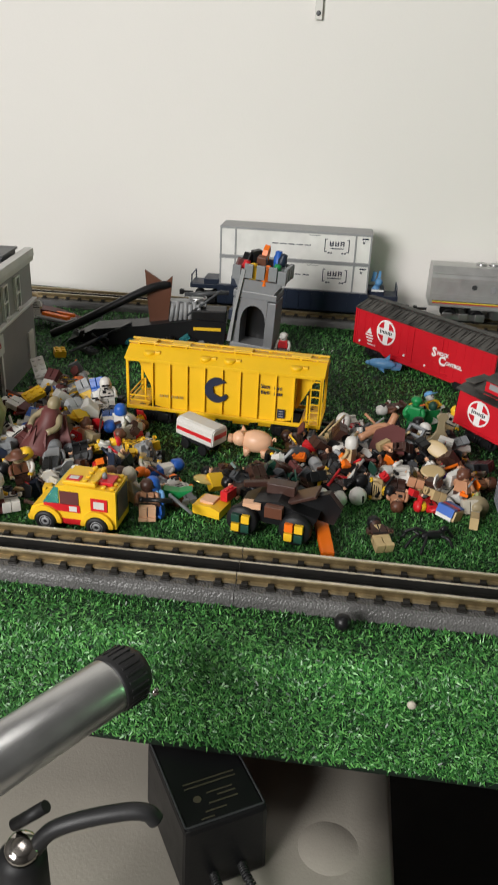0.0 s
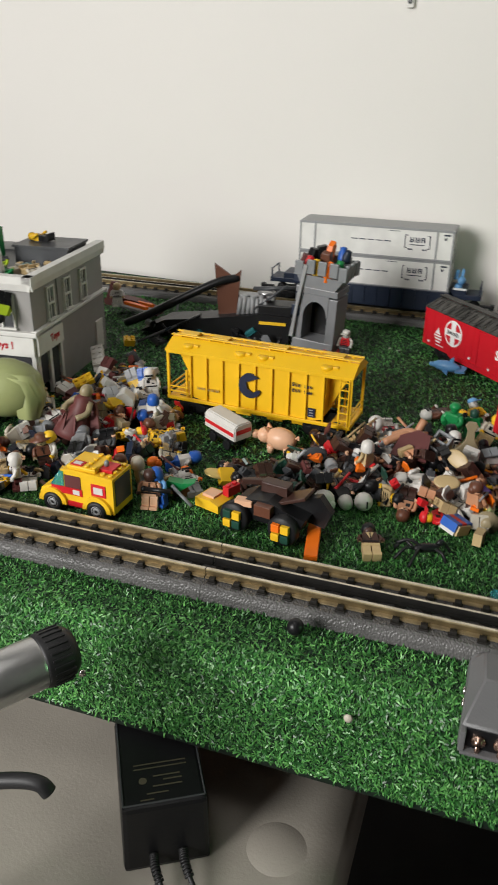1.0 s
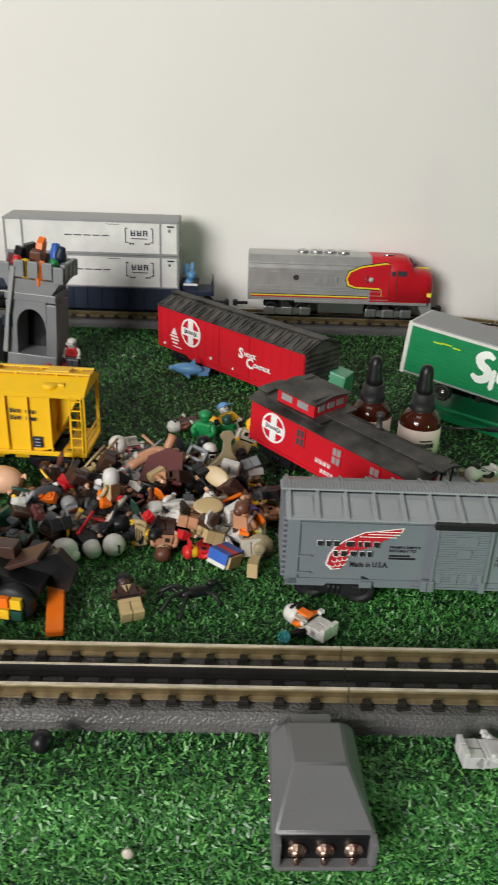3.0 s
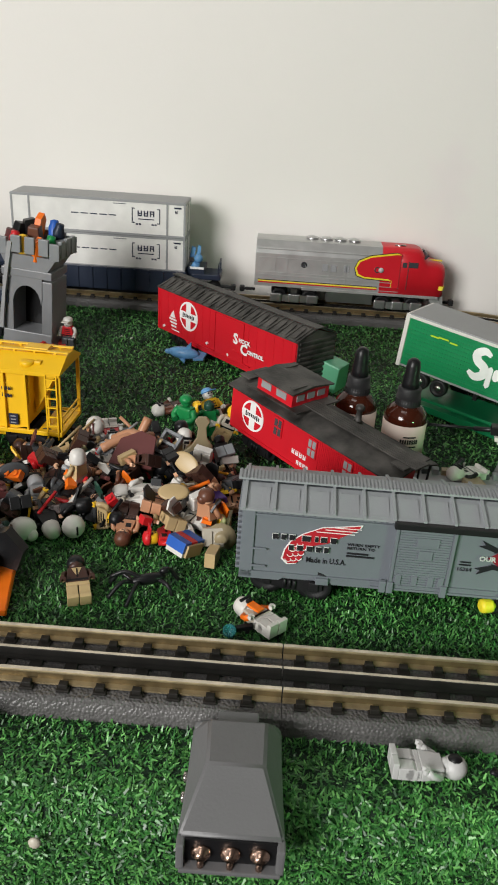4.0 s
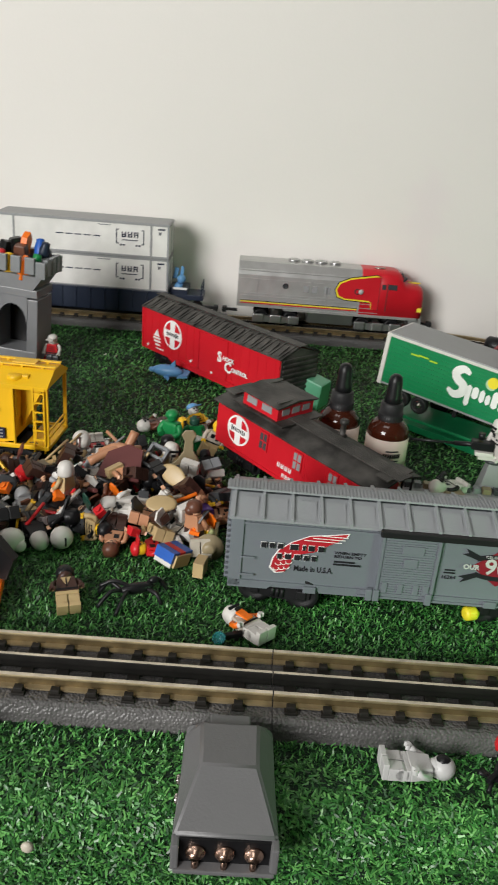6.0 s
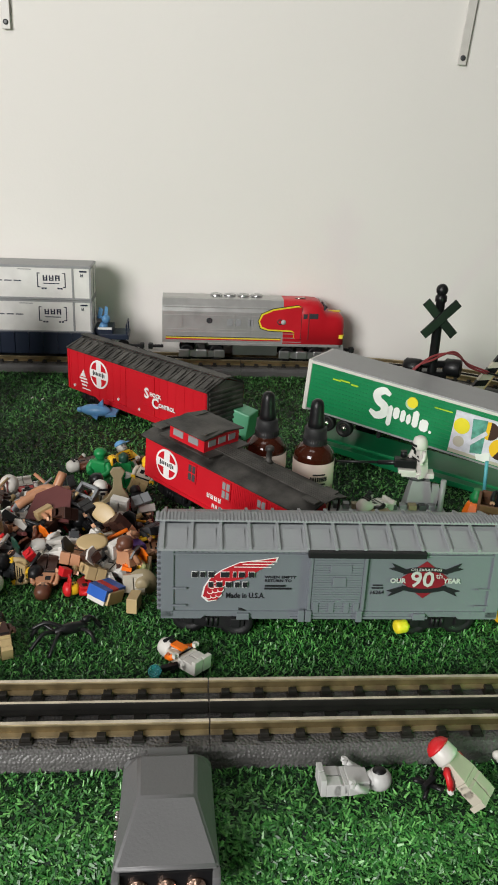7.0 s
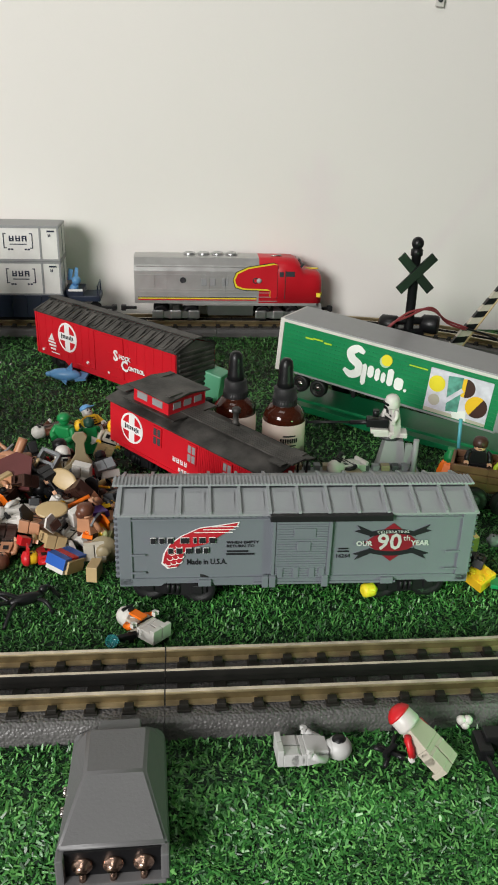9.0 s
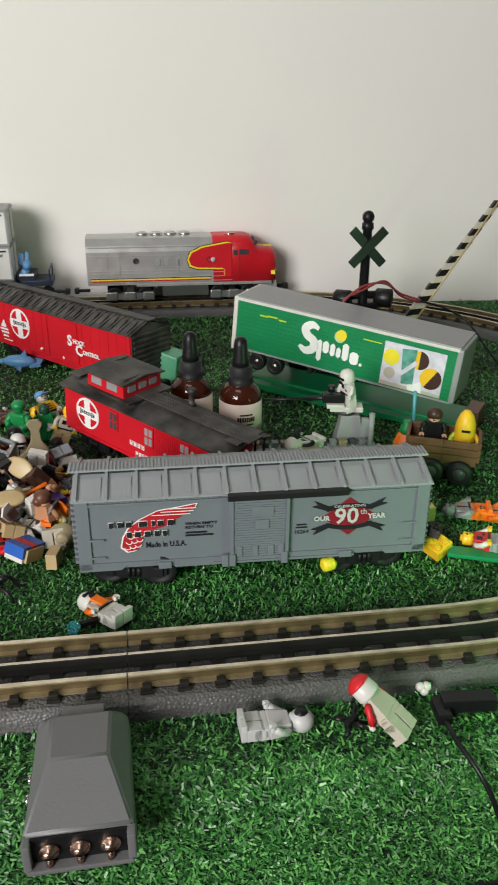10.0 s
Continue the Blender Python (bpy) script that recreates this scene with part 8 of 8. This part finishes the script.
def heap(poly, kinds, count, high, spread):
    xs, ys = [p[0] for p in poly], [p[1] for p in poly]
    cx, cy = sum(xs) / len(xs), sum(ys) / len(ys)
    done, spots = 0, []
    for _ in range(9000):
        if done == count:
            break
        x, y = RNG.uniform(min(xs), max(xs)), RNG.uniform(min(ys), max(ys))
        if not inside((x, y), poly) or not clear(x, y) or any(math.hypot(x - a, y - b) < spread for a, b in spots):
            continue
        spots.append((x, y))
        d = math.hypot((x - cx) / (max(xs) - min(xs)), (y - cy) / (max(ys) - min(ys))) * 2
        z = 0.0062 + high * max(0, 1 - d) * RNG.uniform(0.2, 1)
        k = kinds[RNG.randrange(len(kinds))]
        r = RNG.random()
        if r < 0.80:
            m = pose(x, y, z, 0, 0, RNG.uniform(0, 360)) @ pose(0, 0, 0, -90 + RNG.uniform(-22, 22), RNG.uniform(-25, 25), 0) @ pose(0, 0, 0, 0, 0, RNG.choice((0, 0, 180, 90))) @ pose(0, 0, -0.018)
        elif r < 0.85:
            m = pose(x, y, max(0.0005, z - 0.006), RNG.uniform(-12, 12), RNG.uniform(-12, 12), RNG.uniform(0, 360))
        else:
            m = pose(x, y, z + 0.010, 0, 0, RNG.uniform(0, 360)) @ pose(0, 0, 0, RNG.uniform(110, 160), RNG.uniform(-30, 30), 0) @ pose(0, 0, -0.018)
        fig(m, *k)
        done += 1


heap(LEFT, KINDS_L, 96, 0.024, 0.0130)
heap(MID, KINDS_M, 60, 0.016, 0.0130)
heap(ROW, [KINDS_M[8], KINDS_M[12], ("dark_grey", "dark_green", "dark_tan", "black", "hair")], 9, 0.004, 0.0150)


LOOSE = {}


def loose_part(k, c, m):
    """A figure's loose arm, pair of legs, hair piece or toy blaster."""
    name, kind = (("loose_toy_piece", "limb piece"), ("loose_toy_piece", "trouser piece"), ("toy_wig", "wig"), ("toy_blaster", "blaster"))[k]
    if k == 3:
        c = "black"
    if (k, c) not in LOOSE:
        bm = bmesh.new()
        if k == 0:
            tube(bm, spline([(0, 0, 0.005), (0.003, 0, 0.003), (0.004, 0, -0.002), (0.004, -0.004, -0.005)], 3), 0.0024, 8)
            lathe(bm, [(0.0015, 0), (0.0026, 0.001), (0.0026, 0.003), (0.0014, 0.003)], pose(0.004, -0.005, -0.006, 40), 10)
        elif k == 1:
            for sx in (-1, 1):
                box(bm, (sx * 0.0041, 0, 0.006), (0.0074, 0.0072, 0.011), 0.0006)
                box(bm, (sx * 0.0041, -0.0022 * sx, 0.0014), (0.0074, 0.0100, 0.003), 0.0004)
            box(bm, (0, 0, 0.0125), (0.0150, 0.0066, 0.0024), 0.0004)
        elif k == 2:
            lathe(bm, [(0.0044, 0), (0.0062, 0.0008), (0.0066, 0.004), (0.0052, 0.0075), (0.002, 0.009), (0, 0.009)], None, 10)
            ball(bm, (0.001, 0.005, 0.002), 0.0042, n=8)
        else:
            cyl(bm, (-0.009, 0, 0), (0.009, 0, 0), 0.0013, n=8)
            box(bm, (-0.003, 0, -0.003), (0.003, 0.0024, 0.006), 0.0004, 12)
            box(bm, (0.001, 0, 0.0012), (0.009, 0.0026, 0.0026), 0.0004)
        LOOSE[(k, c)] = mesh_of(bm, name, c)
    ob = new(name, LOOSE[(k, c)])
    ob.matrix_basis = m
    return tagged(ob, "loose %s plastic toy %s among the other toys" % (say(c), kind), "toy part", "loose toy parts")


def scatter(poly, count, colors, seed):
    """Loose bricks, shields, capes and rods on and in the heap."""
    rng = random.Random(seed)
    xs, ys = [p[0] for p in poly], [p[1] for p in poly]
    n = 0
    while n < count:
        x, y = rng.uniform(min(xs), max(xs)), rng.uniform(min(ys), max(ys))
        if not inside((x, y), poly) or not clear(x, y):
            continue
        n += 1
        c = rng.choice(colors)
        z = rng.uniform(0.004, 0.020)
        k = rng.random()
        m = pose(x, y, z, rng.uniform(-40, 40), rng.uniform(-40, 40), rng.uniform(0, 360))
        if k < 0.3:
            brick(1, rng.choice((1, 2)), rng.choice((0.0032, 0.0064)), c, m, where="among the other toys", studs=rng.random() < 0.6)
        elif k < 0.5:
            bm = bmesh.new()
            prism(bm, [(-0.005, 0.0), (0.005, 0.0), (0.006, 0.012), (0.000, 0.015), (-0.006, 0.012)], -0.0008, 0.0008, axis="y")
            solid("toy_cape", bm, c, "small %s toy cape among the toys" % say(c), "toy cape", m)
        elif k < 0.72:
            loose_part(rng.randrange(4), c, m)
        else:
            a = m.translation
            b = a + Vector((rng.uniform(-1, 1), rng.uniform(-1, 1), rng.uniform(0, 0.6))).normalized() * rng.uniform(0.018, 0.034)
            rod(a, b, rng.uniform(0.0010, 0.0018), c)


scatter(LEFT, 170, ["orange", "dark_brown", "yellow", "blue", "white", "light_grey", "black", "dark_brown", "dark_grey", "tan", "black", "maroon", "navy", "offwhite", "brown", "red"], 21)
scatter(MID, 150, ["orange", "yellow", "black", "light_grey", "brown", "tan", "dark_green", "black", "white", "dark_tan", "nougat", "dark_brown", "maroon", "dark_grey", "tan", "offwhite", "red"], 22)
FLY = [(-0.476, 0.539), (-0.258, 0.533), (-0.243, 0.626), (-0.466, 0.636)]
scatter(FLY, 34, ["black", "dark_grey", "grey", "dark_brown", "black", "navy", "trans_teal"], 24)
scatter(ROW, 30, ["dark_green", "black", "dark_grey", "dark_brown"], 23)

# pieces that stand out of the heap
shield(pose(0.0121, 0.1959, 0.025, 28, 0, 8), "tan")
shield(pose(0.0182, 0.2291, 0.035, 62, 18, -30), "tan")
shield(pose(-0.1214, 0.2156, 0.022, 66, 0, 20), "dark_grey")
fig(pose(-0.2490, 0.0965, 0.0, -6, 0, 10), "skin", "nougat", "dark_brown", "dark_brown", "hair", where="standing behind the van")
fig(pose(-0.2429, 0.1046, 0.0, 0, -6, -10), "blue", "sky_blue", "blue", "blue", "helmet", where="standing behind the van")
rod((-0.2530, 0.0924, 0.022), (-0.2247, 0.0924, 0.024), 0.0022, "black")
rod((-0.2307, 0.1087, 0.020), (-0.2085, 0.1005, 0.008), 0.0016, "grey")
bm = bmesh.new()
prism(bm, [(-0.014, 0.004), (0.002, 0.0), (0.016, 0.010), (0.004, 0.008), (-0.010, 0.010)], -0.005, 0.005, axis="y")
solid("toy_green_piece", bm, "green", "curved green toy piece in the heap", "toy part", pose(-0.2277, 0.1168, 0.014, 0, 0, 10))
fig(pose(-0.2247, 0.1393, 0.004, 0, 0, 40) @ pose(0, 0, 0, -70) @ pose(0, 0, -0.012), "light_grey", "white", "orange", "orange", "helmet", where="lying by the yellow piece")
fig(lying(-0.3790, 0.0949, 30, 0.007, True), "white", "white", "white", "navy", "helmet", "blue", where="lying by the van")
fig(lying(-0.4129, 0.0904, 10, 0.007, True), "white", "blue", "yellow", "yellow", "hair", where="lying by the van")
fig(pose(-0.3744, 0.1270, 0.006, 0, 0, -20), "offwhite", "white", "yellow", "yellow", "hair", where="standing by the van")

# green soldiers by the caboose
bm = bmesh.new()
box(bm, (0, 0, 0.0020), (0.018, 0.014, 0.004), 0.001)
for sx in (-1, 1):
    cyl(bm, (sx * 0.006, 0, 0.004), (sx * 0.004, 0, 0.022), 0.0052, 0.0060)
box(bm, (0, 0, 0.032), (0.019, 0.012, 0.022), 0.003)
ball(bm, (0, 0, 0.0485), 0.0062)
lathe(bm, [(0.0078, 0.0490), (0.0072, 0.0530), (0.004, 0.0560), (0, 0.0565)], None, 14)
for sx in (-1, 1):
    tube(bm, spline([(sx * 0.009, 0, 0.040), (sx * 0.013, -0.004, 0.032), (sx * 0.007, -0.010, 0.029)], 4), 0.0036, 8)
solid("toy_soldier", bm, "green", "bright green plastic toy soldier beside the caboose", "toy soldier", pose(0.0040, 0.3386, 0, 0, 0, -30) @ Matrix.Scale(0.86, 4))
bm = bmesh.new()
for sx in (-1, 1):
    box(bm, (sx * 0.005, 0, 0.006), (0.0075, 0.009, 0.010), 0.0008)
    box(bm, (sx * 0.005, -0.004, 0.014), (0.0070, 0.005, 0.007), 0.0008)
box(bm, (0, 0.002, 0.013), (0.016, 0.007, 0.005), 0.0006)
solid("loose_toy_piece", bm, "green", "bright green toy leg piece lying by the soldier", "toy part", pose(-0.0263, 0.3119, 0.001, 14, 0, -25))
fig(pose(0.0243, 0.3540, 0.001, 0, 0, 200), "green", "green", "dark_green", "green", "none", where="behind the green soldier")
fig(pose(0.0334, 0.3540, 0.012, 0, 0, 40) @ pose(0, 0, 0, -35), "white", "yellow", "white", "sky_blue", "cap", where="leaning on the caboose")
fig(pose(0.0364, 0.3365, 0.004, 0, 0, 10) @ pose(0, 0, 0, 0, 24, 0), "tan", "offwhite", "yellow", "yellow", "hair", where="leaning on the caboose")
fig(lying(0.0223, 0.4053, 70, 0.007), "brown", "orange", "yellow", "yellow", "hair", where="lying behind the green soldier")
fig(lying(-0.0182, 0.4001, 120, 0.007), "dark_brown", "brown", "white", "white", "helmet", where="lying behind the green soldier")
brick(2, 3, 0.0032, "black", pose(0.0202, 0.3817, 0.008, 60, 0, 20), where="behind the green soldier")
bm = bmesh.new()
prism(bm, [(-0.017, 0.000), (-0.011, 0.010), (-0.002, 0.016), (0.003, 0.024), (0.004, 0.034), (0.001, 0.040), (0.004, 0.044), (0.011, 0.044), (0.014, 0.040), (0.011, 0.034), (0.012, 0.024), (0.017, 0.016), (0.016, 0.006), (0.006, 0.004)], -0.0016, 0.0016, axis="y")
bmesh.ops.bevel(bm, geom=bm.edges[:], offset=0.0004, segments=1, affect="EDGES")
solid("toy_tail", bm, "dark_tan", "flat khaki curved toy tail piece in the heap", "toy part", pose(0.0182, 0.2741, 0.0120, 0, 0, 10))
fig(pose(0.0486, 0.2762, 0.006, -60, 0, 20), "white", "black", "black", "sky_blue", "none", where="upside down by the caboose")
brick(2, 1, 0.0128, "grey", pose(-0.0081, 0.2920, 0.012, 60, 10, 40), where="in the heap")
fig(lying(-0.0648, 0.3232, 200, 0.012), "white", "red", "silver", "silver", "helmet", "white", where="on top of the heap")
ball_bm = bmesh.new()
ball(ball_bm, (0, 0, 0), 0.0088, (1, 1, 1.05), 0, 16)
box(ball_bm, (0, -0.0082, 0), (0.0012, 0.002, 0.012), 0, 0, 1)
solid("toy_helmet", ball_bm, ["white", "maroon"], "white and red toy helmet on the heap", "toy helmet", pose(-0.0769, 0.3129, 0.022))
bm = bmesh.new()
prism(bm, [(-0.020, 0.0), (0.018, 0.0), (0.014, 0.030), (0.0, 0.034), (-0.016, 0.024)], -0.0012, 0.0012, axis="y")
solid("toy_cape", bm, "maroon", "wide dark red toy cape spread on the heap", "toy cape", pose(-0.0304, 0.2427, 0.0200, -52, 0, -10))
bm = bmesh.new()
for pts in ([(-0.022, 0, 0.002), (0, 0.002, 0.010), (0.024, 0.008, 0.006)], [(-0.010, 0.012, 0.004), (0.006, 0.004, 0.012), (0.026, -0.006, 0.004)], [(0.012, 0.004, 0.010), (0.020, 0.008, 0.024)]):
    tube(bm, spline(pts, 5), 0.0042, 8)
solid("toy_creature", bm, "nougat", "pinkish brown long-limbed toy creature on the heap", "toy creature", pose(-0.0385, 0.2678, 0.0240, 0, 0, 20))

# single pieces that show on the heap
bm = bmesh.new()
prism(bm, [(-0.013, 0.0), (0.010, -0.002), (0.012, 0.010), (0.004, 0.026)], -0.0022, 0.0022, axis="y")
bmesh.ops.bevel(bm, geom=bm.edges[:], offset=0.0006, segments=1, affect="EDGES")
solid("toy_wing", bm, "container_white", "white plastic toy wing leaning in the heap", "toy part", pose(-0.3593, 0.2364, 0.012, -28, 10, 12))
bm = bmesh.new()
box(bm, (0, 0, 0.009), (0.026, 0.012, 0.018), 0.003, taper=(0.8, 0.8))
for dx in (-0.008, 0.0, 0.008):
    box(bm, (dx, -0.0066, 0.010), (0.005, 0.003, 0.015), 0.0010)
solid("toy_armour", bm, "navy", "dark blue ribbed toy armour piece in the heap", "toy part", pose(-0.3380, 0.2741, 0.008, -14, 8, -20))
brick(2, 4, 0.0096, "white", pose(-0.4574, 0.3817, 0.024, 32, -14, 25), where="on the heap")
brick(2, 3, 0.0064, "yellow", pose(-0.4352, 0.3036, 0.022, 20, 16, -40), where="on the heap")
fig(pose(-0.4048, 0.3386, 0.014, 0, 0, 60) @ pose(0, 0, 0, -75, 10, 0) @ pose(0, 0, -0.016), "maroon", "white", "maroon", "maroon", "helmet", "maroon", where="on the heap")
bm = bmesh.new()
for x, z, w, h in ((0, 0.0, 0.018, 0.0026), (0, 0.010, 0.018, 0.0024), (0, 0.020, 0.018, 0.0026), (-0.0078, 0.010, 0.0026, 0.0226), (0.0078, 0.010, 0.0026, 0.0226)):
    box(bm, (x, 0, z), (w, 0.006, h), 0.0003)
solid("toy_grille", bm, "grey", "grey toy grille piece on the heap", "toy part", pose(-0.0071, 0.2636, 0.0240, -48, 12, -25))
bm = bmesh.new()
prism(bm, [(-0.013, 0), (0.013, 0), (0.013, 0.005), (-0.013, 0.016)], -0.006, 0.006, axis="y")
solid("toy_slope", bm, "purple", "purple toy slope brick in the heap", "toy part", pose(0.0405, 0.2093, 0.008, 0, -14, 35))
loose_part(1, "white", pose(0.0476, 0.2783, 0.014, 60, 0, 20))
loose_part(1, "white", pose(0.0283, 0.2552, 0.024, 10, 8, -15))
loose_part(1, "offwhite", pose(0.0466, 0.1618, 0.002, -20, 0, 12))
